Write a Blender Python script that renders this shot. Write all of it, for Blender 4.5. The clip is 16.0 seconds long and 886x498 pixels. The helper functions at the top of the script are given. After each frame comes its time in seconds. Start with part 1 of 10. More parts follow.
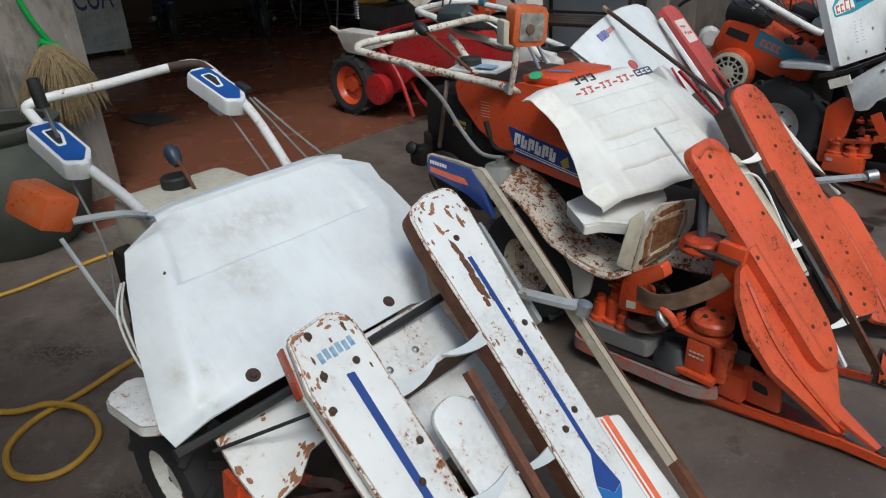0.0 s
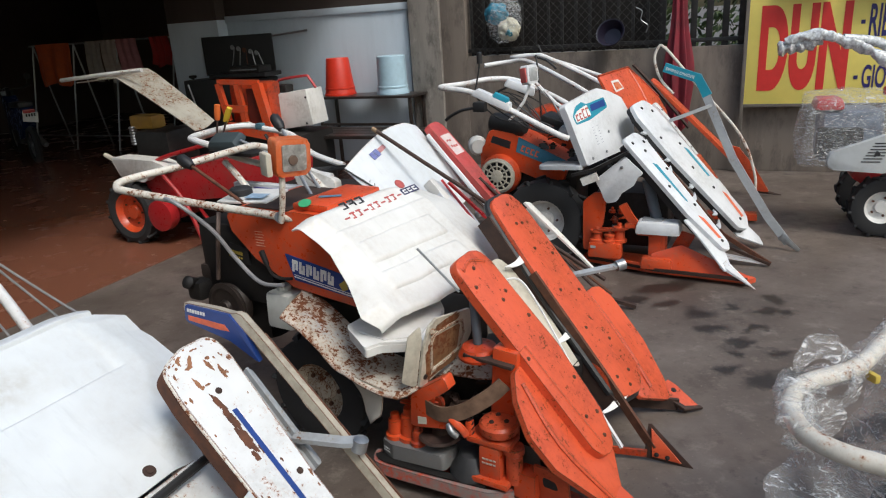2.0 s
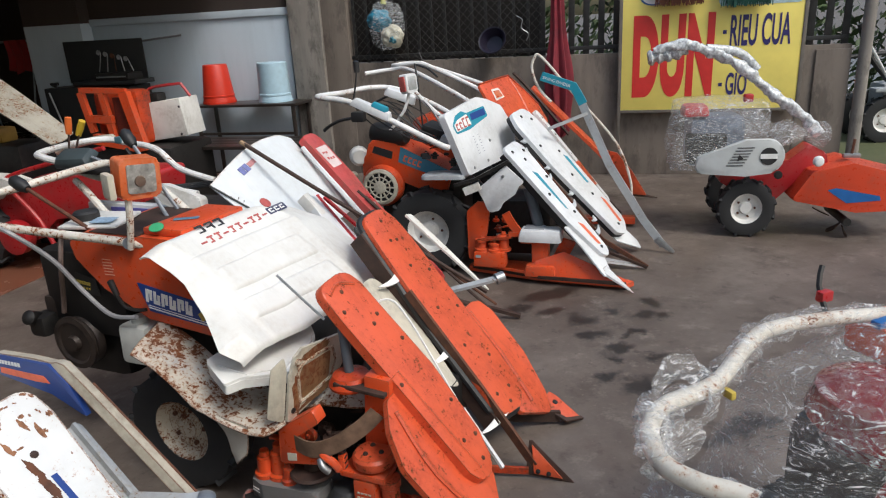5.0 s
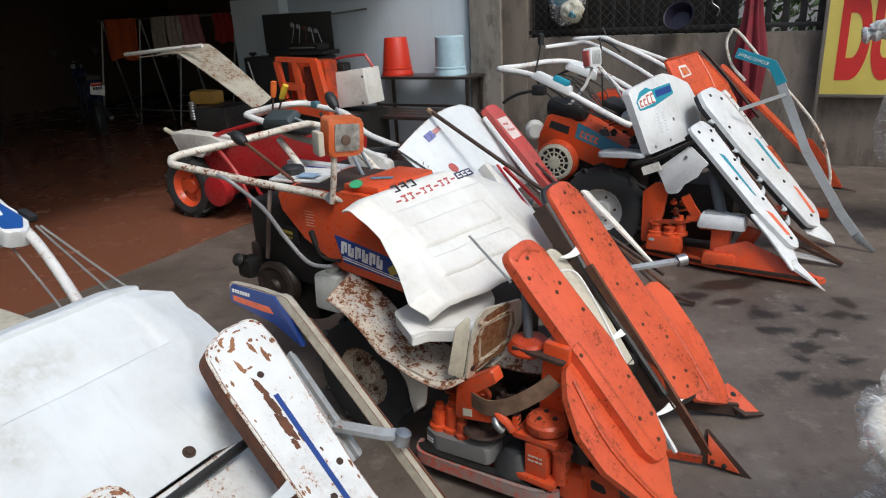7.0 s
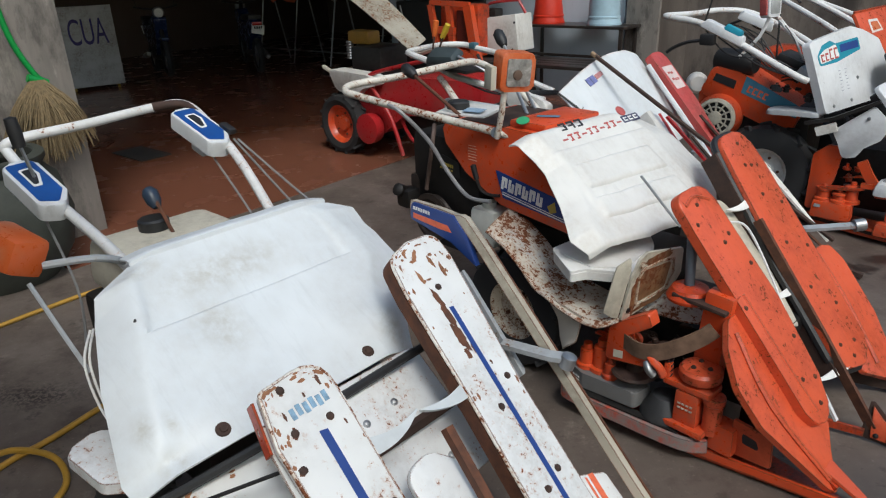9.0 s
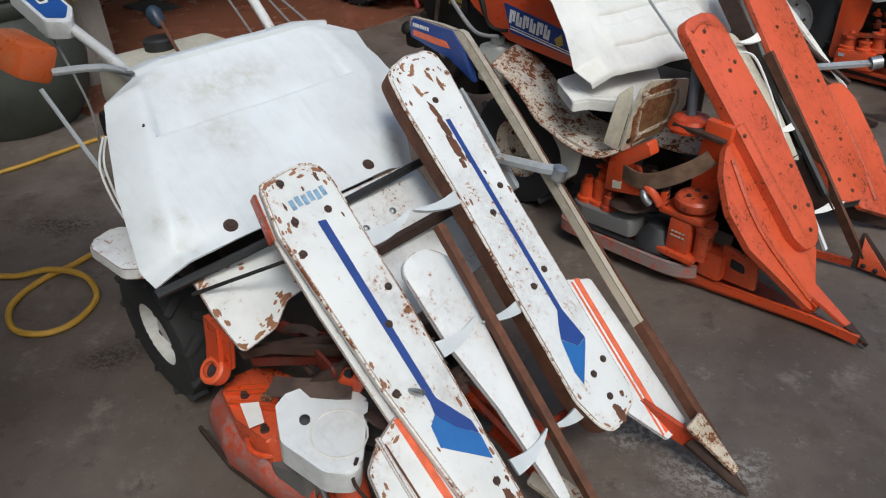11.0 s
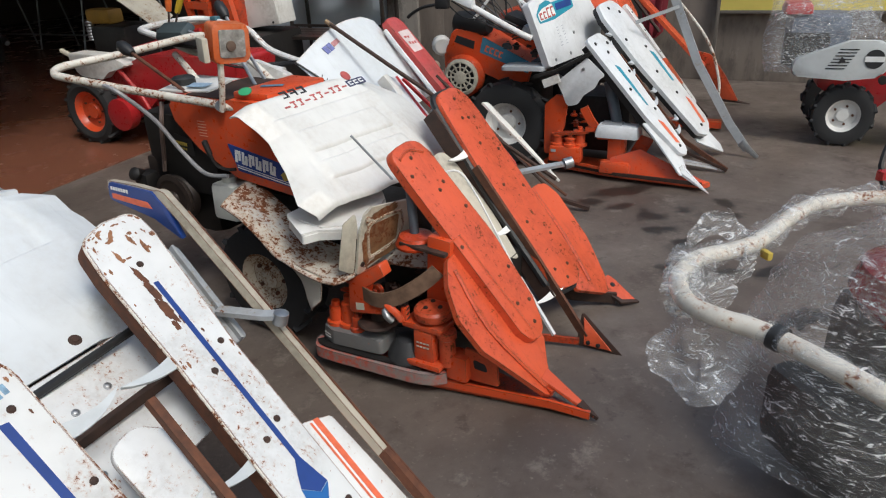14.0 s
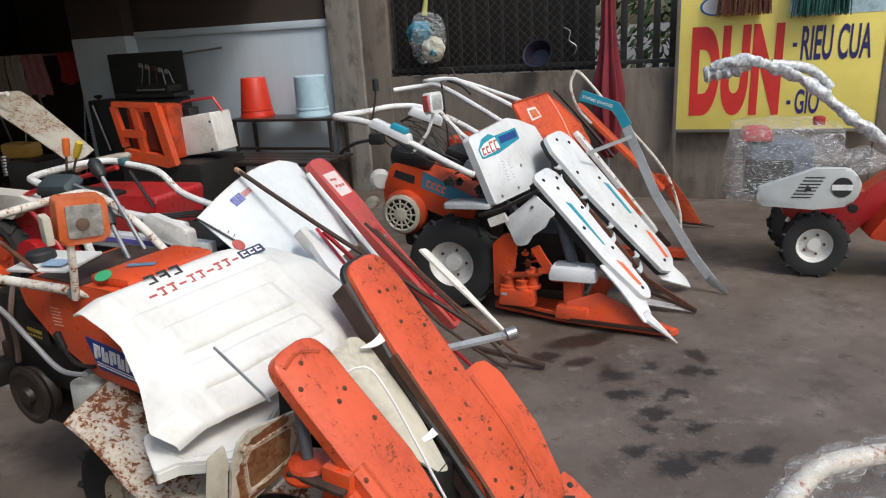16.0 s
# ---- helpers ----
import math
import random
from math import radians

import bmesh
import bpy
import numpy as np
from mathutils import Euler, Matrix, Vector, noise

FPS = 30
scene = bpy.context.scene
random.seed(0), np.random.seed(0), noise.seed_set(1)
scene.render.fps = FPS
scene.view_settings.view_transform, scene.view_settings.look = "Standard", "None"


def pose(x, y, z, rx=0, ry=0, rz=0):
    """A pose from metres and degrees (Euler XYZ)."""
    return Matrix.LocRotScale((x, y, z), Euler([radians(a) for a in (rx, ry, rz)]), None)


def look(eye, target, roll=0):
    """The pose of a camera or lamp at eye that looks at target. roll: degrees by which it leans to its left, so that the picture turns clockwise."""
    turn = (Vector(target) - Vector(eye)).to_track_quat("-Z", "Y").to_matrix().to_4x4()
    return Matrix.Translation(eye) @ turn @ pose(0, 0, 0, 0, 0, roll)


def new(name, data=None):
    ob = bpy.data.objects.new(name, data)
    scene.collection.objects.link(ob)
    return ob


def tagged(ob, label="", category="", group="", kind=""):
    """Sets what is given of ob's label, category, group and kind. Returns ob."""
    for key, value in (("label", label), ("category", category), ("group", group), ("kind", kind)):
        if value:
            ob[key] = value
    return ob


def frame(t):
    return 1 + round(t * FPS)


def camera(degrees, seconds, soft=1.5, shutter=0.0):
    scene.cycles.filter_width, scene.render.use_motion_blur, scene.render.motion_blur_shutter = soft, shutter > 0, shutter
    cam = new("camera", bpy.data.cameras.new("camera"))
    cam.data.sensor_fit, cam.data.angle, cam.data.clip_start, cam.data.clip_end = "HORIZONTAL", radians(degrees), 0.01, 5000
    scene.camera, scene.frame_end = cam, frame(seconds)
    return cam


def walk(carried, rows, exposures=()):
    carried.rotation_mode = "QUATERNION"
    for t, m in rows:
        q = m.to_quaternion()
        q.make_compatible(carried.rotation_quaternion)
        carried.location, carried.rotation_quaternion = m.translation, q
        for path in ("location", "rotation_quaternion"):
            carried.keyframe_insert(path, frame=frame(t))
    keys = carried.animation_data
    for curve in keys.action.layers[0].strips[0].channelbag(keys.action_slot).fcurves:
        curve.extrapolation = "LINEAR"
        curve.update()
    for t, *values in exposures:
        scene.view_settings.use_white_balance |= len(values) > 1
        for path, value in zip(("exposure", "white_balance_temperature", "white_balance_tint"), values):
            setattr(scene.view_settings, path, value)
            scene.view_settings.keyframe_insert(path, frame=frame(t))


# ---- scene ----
cam = camera(65.6, 16.0, soft=1.15)
PATH = [
    (0, (0.2656, 0.3305, 1.5593), (0.1393, 2.1308, 0.6975), -3.17),
    (0.5, (0.2966, 0.3374, 1.6023), (0.2773, 2.1917, 0.8534), -3.42),
    (1, (0.3368, 0.3352, 1.6295), (0.428, 2.2136, 0.9489), -3.77),
    (1.5, (0.3713, 0.3463, 1.6305), (0.6069, 2.2204, 0.9733), -3.56),
    (2, (0.4275, 0.3605, 1.6371), (0.8326, 2.216, 1.0103), -3.85),
    (2.5, (0.5009, 0.3869, 1.6452), (1.0791, 2.1973, 1.0222), -3.71),
    (3, (0.5674, 0.4207, 1.6454), (1.239, 2.1936, 1.0083), -3.86),
    (3.2, (0.5739, 0.4208, 1.6461), (1.2789, 2.1808, 1.0095), -3.65),
    (5.3, (0.5731, 0.4457, 1.6486), (1.2359, 2.2257, 1.0223), -2.99),
    (5.5, (0.556, 0.4436, 1.6495), (1.1888, 2.2405, 1.0407), -2.91),
    (6, (0.5209, 0.4466, 1.6426), (1.0446, 2.2748, 1.0233), -2.65),
    (6.5, (0.4803, 0.4455, 1.6341), (0.8862, 2.2957, 0.9924), -2.53),
    (7, (0.44, 0.4449, 1.6222), (0.6949, 2.3141, 0.9578), -3.06),
    (7.5, (0.3979, 0.4246, 1.6173), (0.5599, 2.3049, 0.9553), -2.75),
    (8, (0.3508, 0.4056, 1.6156), (0.3759, 2.2857, 0.934), -2.65),
    (8.5, (0.3174, 0.4044, 1.5981), (0.2607, 2.2757, 0.8945), -2.18),
    (9, (0.2895, 0.3827, 1.5716), (0.1891, 2.2266, 0.8035), -2.09),
    (9.2, (0.2819, 0.3774, 1.5596), (0.1562, 2.2093, 0.767), -2.15),
    (11.3, (0.3879, 0.1843, 1.4342), (0.2052, 1.849, 0.3408), -2.70),
    (11.5, (0.4093, 0.1327, 1.4245), (0.1433, 1.7872, 0.3328), -4.04),
    (12, (0.4542, 0.0556, 1.4086), (0.1904, 1.6239, 0.1958), -3.93),
    (12.5, (0.5118, 0.0081, 1.3785), (0.3811, 1.5792, 0.1477), -2.52),
    (13, (0.5531, 0.0427, 1.4431), (0.5387, 1.7223, 0.3573), -2.58),
    (13.5, (0.5953, 0.1212, 1.4953), (0.7259, 1.8689, 0.5319), -2.60),
    (14, (0.5773, 0.2607, 1.5529), (0.9878, 2.0212, 0.6973), -2.80),
    (14.5, (0.5402, 0.3473, 1.6205), (1.073, 2.1501, 0.938), -3.94),
    (15, (0.5812, 0.466, 1.6293), (1.1841, 2.2753, 1.0269), -4.48),
    (15.5, (0.7569, 0.6488, 1.6572), (1.3059, 2.4887, 1.0973), -3.41),
    (16, (0.9365, 0.7681, 1.6643), (1.4561, 2.6041, 1.065), -3.37),
]
EXPOSURE = [(0, -0.26, 6050, 4), (1, -0.14, 6100, 5), (2, 0.05, 6250, 7), (3, 0.07, 6300, 8), (5.5, 0.07, 6300, 8), (6.5, 0.07, 6250, 8), (7, 0.03, 6200, 7), (8, -0.06, 6150, 6), (9, -0.18, 6100, 5), (11.5, -0.12, 6200, 6),
            (12.5, -0.02, 6300, 8), (13, -0.22, 6100, 5), (13.5, -0.20, 6150, 6), (14, -0.06, 6250, 7), (15, 0.09, 6300, 8), (16, 0.10, 6300, 8)]
walk(cam, [(t, look(eye, target, roll)) for t, eye, target, roll in PATH], EXPOSURE)

# ---------------------------------------------------------------- world and light
world = bpy.data.worlds.new("overcast_sky")
scene.world = world
world.use_nodes = True
wn = world.node_tree.nodes
sky = wn.new("ShaderNodeTexSky")
sky.sky_type = "NISHITA"
sky.sun_disc = False
sky.sun_elevation, sky.sun_rotation = radians(52), radians(150)
sky.air_density, sky.dust_density, sky.ozone_density = 1.6, 4.0, 1.0
wn["Background"].inputs["Strength"].default_value = 0.15
world.node_tree.links.new(sky.outputs[0], wn["Background"].inputs["Color"])

sun = new("sun", bpy.data.lights.new("sun", "SUN"))
sun.data.energy, sun.data.angle, sun.data.color = 1.7, radians(14), (1.0, 0.98, 0.955)
sun.matrix_world = look((0, 0, 10), (0.35 * -4, 4.5, 10 - 6.5))

# ---------------------------------------------------------------- mesh helpers
V = Vector


def part(name, bm, material, parent=None, label="", smooth=True):
    """One mesh object under a thing or a part; it stands in its parent's own space."""
    me = bpy.data.meshes.new(name)
    bmesh.ops.recalc_face_normals(bm, faces=bm.faces[:])
    bm.to_mesh(me)
    bm.free()
    if smooth:
        me.shade_smooth()
        me.set_sharp_from_angle(angle=radians(38))
    for one in (material if isinstance(material, (list, tuple)) else [material]):
        me.materials.append(one)
    ob = new(name, me)
    if parent:
        ob.parent = parent
    if label:
        tagged(ob, label)
    return ob


def thing(name, m, label, category, group="", kind=""):
    ob = new(name)
    ob.empty_display_size = 0.05
    ob.matrix_world = m
    return tagged(ob, label, category, group, kind)


def axes(o, u, v):
    """A plane's frame: its origin, its first axis and a direction near its second one."""
    u = V(u).normalized()
    w = u.cross(V(v)).normalized()
    v = w.cross(u)
    m = Matrix((u, v, w)).transposed().to_4x4()
    m.translation = V(o)
    return m


def between(a, b, up=(0, 0, 1)):
    """A frame at a whose z axis runs to b."""
    w = (V(b) - V(a)).normalized()
    u = V(up).cross(w)
    if u.length < 1e-3:
        u = V((1, 0, 0)).cross(w)
    u.normalize()
    m = Matrix((u, w.cross(u), w)).transposed().to_4x4()
    m.translation = V(a)
    return m


def add_box(bm, m, sx, sy, sz, bevel=0.004, taper=None):
    """A box centred on m, with softened edges; taper scales its top in x and y."""
    made = bmesh.ops.create_cube(bm, size=1.0)["verts"]
    for v in made:
        k = (taper if taper and v.co.z > 0 else (1, 1))
        v.co = V((v.co.x * sx * k[0], v.co.y * sy * k[1], v.co.z * sz))
    if bevel:
        edges = list({e for v in made for e in v.link_edges})
        made = bmesh.ops.bevel(bm, geom=edges, offset=min(bevel, 0.45 * min(sx, sy, sz)), segments=2, affect="EDGES", profile=0.6)["verts"]
        made = [v for v in bm.verts if v.is_valid and v in set(made)]
    for v in made:
        v.co = m @ v.co
    return bm


def box(m, sx, sy, sz, bevel=0.004, taper=None):
    return add_box(bmesh.new(), m, sx, sy, sz, bevel, taper)


def smooth_path(pts, steps=6):
    pts = [V(p) for p in pts]
    if steps < 2 or len(pts) < 3:
        return pts
    out = []
    for i in range(len(pts) - 1):
        p0, p1, p2, p3 = pts[max(i - 1, 0)], pts[i], pts[i + 1], pts[min(i + 2, len(pts) - 1)]
        for k in range(steps):
            t = k / steps
            out.append(0.5 * ((2 * p1) + (p2 - p0) * t + (2 * p0 - 5 * p1 + 4 * p2 - p3) * t * t + (3 * p1 - p0 - 3 * p2 + p3) * t ** 3))
    return out + [pts[-1]]


def add_tube(bm, pts, r, seg=8, steps=6, closed=False, flat=1.0):
    """A round bar along a smooth path; r is one radius or a function of 0..1."""
    path = smooth_path(list(pts) + ([pts[0]] if closed else []), steps)
    n = len(path)
    ref, rings = None, []
    for i, p in enumerate(path):
        d = (path[min(i + 1, n - 1)] - path[max(i - 1, 0)]).normalized()
        if ref is None:
            ref = d.orthogonal().normalized()
        ref = (ref - d * ref.dot(d)).normalized()
        side = d.cross(ref)
        rr = r(i / max(n - 1, 1)) if callable(r) else r
        rings.append([bm.verts.new(p + (ref * math.cos(a) + side * math.sin(a) * flat) * rr) for a in (2 * math.pi * k / seg for k in range(seg))])
    for a, b in zip(rings, rings[1:]):
        for k in range(seg):
            bm.faces.new((a[k], a[(k + 1) % seg], b[(k + 1) % seg], b[k]))
    if not closed:
        bm.faces.new(rings[0][::-1])
        bm.faces.new(rings[-1])
    return bm


def tube(pts, r, seg=8, steps=6, closed=False, flat=1.0):
    return add_tube(bmesh.new(), pts, r, seg, steps, closed, flat)


def add_bar(bm, pts, w, h, up=(0, 0, 1), steps=1):
    """A flat bar of rectangular section along a path."""
    path = smooth_path(pts, steps)
    rings = []
    for i, p in enumerate(path):
        d = (path[min(i + 1, len(path) - 1)] - path[max(i - 1, 0)]).normalized()
        x = d.cross(V(up)).normalized()
        y = x.cross(d)
        rings.append([bm.verts.new(p + x * (w / 2 * a) + y * (h / 2 * b)) for a, b in ((1, 1), (-1, 1), (-1, -1), (1, -1))])
    for a, b in zip(rings, rings[1:]):
        for k in range(4):
            bm.faces.new((a[k], a[(k + 1) % 4], b[(k + 1) % 4], b[k]))
    bm.faces.new(rings[0][::-1])
    bm.faces.new(rings[-1])
    return bm


def bar(pts, w, h, up=(0, 0, 1), steps=1):
    return add_bar(bmesh.new(), pts, w, h, up, steps)


def rounded(corners, r=0.01, n=5):
    """A closed outline with rounded corners; a corner may carry its own radius as a third number."""
    out = []
    c = [(V(p[:2]), p[2] if len(p) > 2 else r) for p in corners]
    for i, (p, rad) in enumerate(c):
        a, b = c[i - 1][0] - p, c[(i + 1) % len(c)][0] - p
        if rad <= 0 or a.length < 1e-6 or b.length < 1e-6:
            out.append(p)
            continue
        half = max(a.angle(b) / 2, 0.05)
        t = min(rad / math.tan(half), 0.48 * a.length, 0.48 * b.length)
        s, e = p + a.normalized() * t, p + b.normalized() * t
        for k in range(n + 1):
            q = k / n
            out.append(s * (1 - q) ** 2 + p * 2 * q * (1 - q) + e * q * q)
    return out


def add_slab(bm, outline, th, m, bevel=0.003, bend=None):
    """A plate with that outline, th thick (upwards from the plane of m)."""
    low = [bm.verts.new((p[0], p[1], 0)) for p in outline]
    top = [bm.verts.new((p[0], p[1], th)) for p in outline]
    n = len(outline)
    f0, f1 = bm.faces.new(low[::-1]), bm.faces.new(top)
    for k in range(n):
        bm.faces.new((low[k], low[(k + 1) % n], top[(k + 1) % n], top[k]))
    verts = low + top
    if bevel:
        made = bmesh.ops.bevel(bm, geom=list(f1.edges), offset=bevel, segments=2, affect="EDGES", profile=0.5, clamp_overlap=True)
        verts = [v for v in low if v.is_valid] + [v for v in top if v.is_valid] + made["verts"]
        verts = list(dict.fromkeys(v for v in verts if v.is_valid))
    for v in verts:
        if bend:
            v.co = bend(v.co)
        v.co = m @ v.co
    return bm


def slab(outline, th, m, bevel=0.003, bend=None):
    return add_slab(bmesh.new(), outline, th, m, bevel, bend)


def add_lathe(bm, profile, m, seg=24):
    """A turned shape round the z axis of m; profile: radius and height."""
    rings = []
    for r, h in profile:
        if r < 1e-5:
            rings.append([bm.verts.new(m @ V((0, 0, h)))])
        else:
            rings.append([bm.verts.new(m @ V((r * math.cos(a), r * math.sin(a), h))) for a in (2 * math.pi * k / seg for k in range(seg))])
    for a, b in zip(rings, rings[1:]):
        for k in range(seg):
            k2 = (k + 1) % seg
            if len(a) == 1 and len(b) == 1:
                continue
            if len(a) == 1:
                bm.faces.new((a[0], b[k2], b[k]))
            elif len(b) == 1:
                bm.faces.new((a[k], a[k2], b[0]))
            else:
                bm.faces.new((a[k], a[k2], b[k2], b[k]))
    return bm


def lathe(profile, m, seg=24):
    return add_lathe(bmesh.new(), profile, m, seg)


def add_sheet(bm, f, nu, nv, th):
    """A curved sheet th thick: f(u, v) gives its places for 0..1."""
    top = [[V(f(i / nu, j / nv)) for j in range(nv + 1)] for i in range(nu + 1)]
    low = []
    for i in range(nu + 1):
        row = []
        for j in range(nv + 1):
            du = top[min(i + 1, nu)][j] - top[max(i - 1, 0)][j]
            dv = top[i][min(j + 1, nv)] - top[i][max(j - 1, 0)]
            n = du.cross(dv)
            row.append(top[i][j] - (n.normalized() if n.length > 1e-9 else V((0, 0, 1))) * th)
        low.append(row)
    a = [[bm.verts.new(p) for p in row] for row in top]
    b = [[bm.verts.new(p) for p in row] for row in low]
    for i in range(nu):
        for j in range(nv):
            bm.faces.new((a[i][j], a[i + 1][j], a[i + 1][j + 1], a[i][j + 1]))
            bm.faces.new((b[i][j], b[i][j + 1], b[i + 1][j + 1], b[i + 1][j]))
    for i in range(nu):
        bm.faces.new((a[i][0], b[i][0], b[i + 1][0], a[i + 1][0]))
        bm.faces.new((a[i][nv], a[i + 1][nv], b[i + 1][nv], b[i][nv]))
    for j in range(nv):
        bm.faces.new((a[0][j], a[0][j + 1], b[0][j + 1], b[0][j]))
        bm.faces.new((a[nu][j], b[nu][j], b[nu][j + 1], a[nu][j + 1]))
    return bm


def sheet(f, nu, nv, th):
    return add_sheet(bmesh.new(), f, nu, nv, th)


def lettering(name, words, height, m, material, parent=None, width=None, label="", bold=0.0):
    """Words as thin raised letters whose lower left corner is at m."""
    curve = bpy.data.curves.new(name, "FONT")
    curve.body, curve.size, curve.extrude = words, 1.0, 0.002
    curve.offset = bold
    tmp = bpy.data.objects.new(name, curve)
    scene.collection.objects.link(tmp)
    bpy.context.view_layer.update()
    me = bpy.data.meshes.new_from_object(tmp.evaluated_get(bpy.context.evaluated_depsgraph_get()))
    bpy.data.objects.remove(tmp)
    xs, ys = [v.co.x for v in me.vertices], [v.co.y for v in me.vertices]
    ky = height / (max(ys) - min(ys))
    kx = width / (max(xs) - min(xs)) if width else ky
    for v in me.vertices:
        v.co = m @ V(((v.co.x - min(xs)) * kx, (v.co.y - min(ys)) * ky, v.co.z * 0.6 + 0.0012))
    me.materials.append(material)
    ob = new(name, me)
    if parent:
        ob.parent = parent
    if label:
        tagged(ob, label)
    return ob


def bars(m, rows, th=0.0012):
    """Unreadable print: small flat bars, (x, y, width, height) in the plane of m."""
    bm = bmesh.new()
    for x, y, w, h in rows:
        add_box(bm, m @ Matrix.Translation((x + w / 2, y + h / 2, th / 2)), w, h, th, 0)
    return bm


def along(tab, x):
    """A value read from a short table of stations, straight between them."""
    for (x0, y0), (x1, y1) in zip(tab, tab[1:]):
        if x <= x1:
            return y0 + (y1 - y0) * (x - x0) / (x1 - x0)
    return tab[-1][1]


def tr(x, y, z):
    return Matrix.Translation((x, y, z))


# ---------------------------------------------------------------- materials
def nodes_of(name):
    m = bpy.data.materials.new(name)
    m.use_nodes = True
    t = m.node_tree
    return m, t.nodes, t.links, t.nodes["Principled BSDF"]


def noise_node(n, l, scale, detail=4.0, rough=0.55, coord=None, dim="3D"):
    x = n.new("ShaderNodeTexNoise")
    x.noise_dimensions = dim
    x.inputs["Scale"].default_value, x.inputs["Detail"].default_value, x.inputs["Roughness"].default_value = scale, detail, rough
    if coord:
        l.new(coord, x.inputs["Vector"])
    return x


def ramp(n, l, source, stops):
    r = n.new("ShaderNodeValToRGB")
    e = r.color_ramp.elements
    while len(e) < len(stops):
        e.new(0.5)
    for k, (p, c) in zip(e, stops):
        k.position, k.color = p, (*c, 1) if len(c) == 3 else c
    l.new(source, r.inputs[0])
    return r


def mixed(n, l, fac, a, b):
    x = n.new("ShaderNodeMix")
    x.data_type = "RGBA"
    for s, v in ((0, fac), (6, a), (7, b)):
        if isinstance(v, (int, float)):
            x.inputs[s].default_value = v
        elif isinstance(v, tuple):
            x.inputs[s].default_value = (*v, 1)
        else:
            l.new(v, x.inputs[s])
    return x.outputs[2]


def bump(n, l, bsdf, height, strength=0.2, dist=0.002):
    b = n.new("ShaderNodeBump")
    b.inputs["Strength"].default_value, b.inputs["Distance"].default_value = strength, dist
    l.new(height, b.inputs["Height"])
    l.new(b.outputs[0], bsdf.inputs["Normal"])


def spots(n, l, pos, places, soft=0.35):
    """How much a place lies in one of the round marks (x, y, radius x, radius y): 0 to 1."""
    total = None
    for x, y, rx, ry in places:
        mp = n.new("ShaderNodeMapping")
        mp.vector_type = "POINT"
        mp.inputs["Location"].default_value = (-x / rx, -y / ry, 0)
        mp.inputs["Scale"].default_value = (1 / rx, 1 / ry, 0)
        l.new(pos, mp.inputs["Vector"])
        ln = n.new("ShaderNodeVectorMath")
        ln.operation = "LENGTH"
        l.new(mp.outputs[0], ln.inputs[0])
        mr = n.new("ShaderNodeMapRange")
        mr.inputs["From Min"].default_value, mr.inputs["From Max"].default_value = 1 + soft, 1 - soft
        l.new(ln.outputs["Value"], mr.inputs["Value"])
        if total is None:
            total = mr.outputs[0]
        else:
            mx = n.new("ShaderNodeMath")
            mx.operation = "MAXIMUM"
            l.new(total, mx.inputs[0])
            l.new(mr.outputs[0], mx.inputs[1])
            total = mx.outputs[0]
    return total


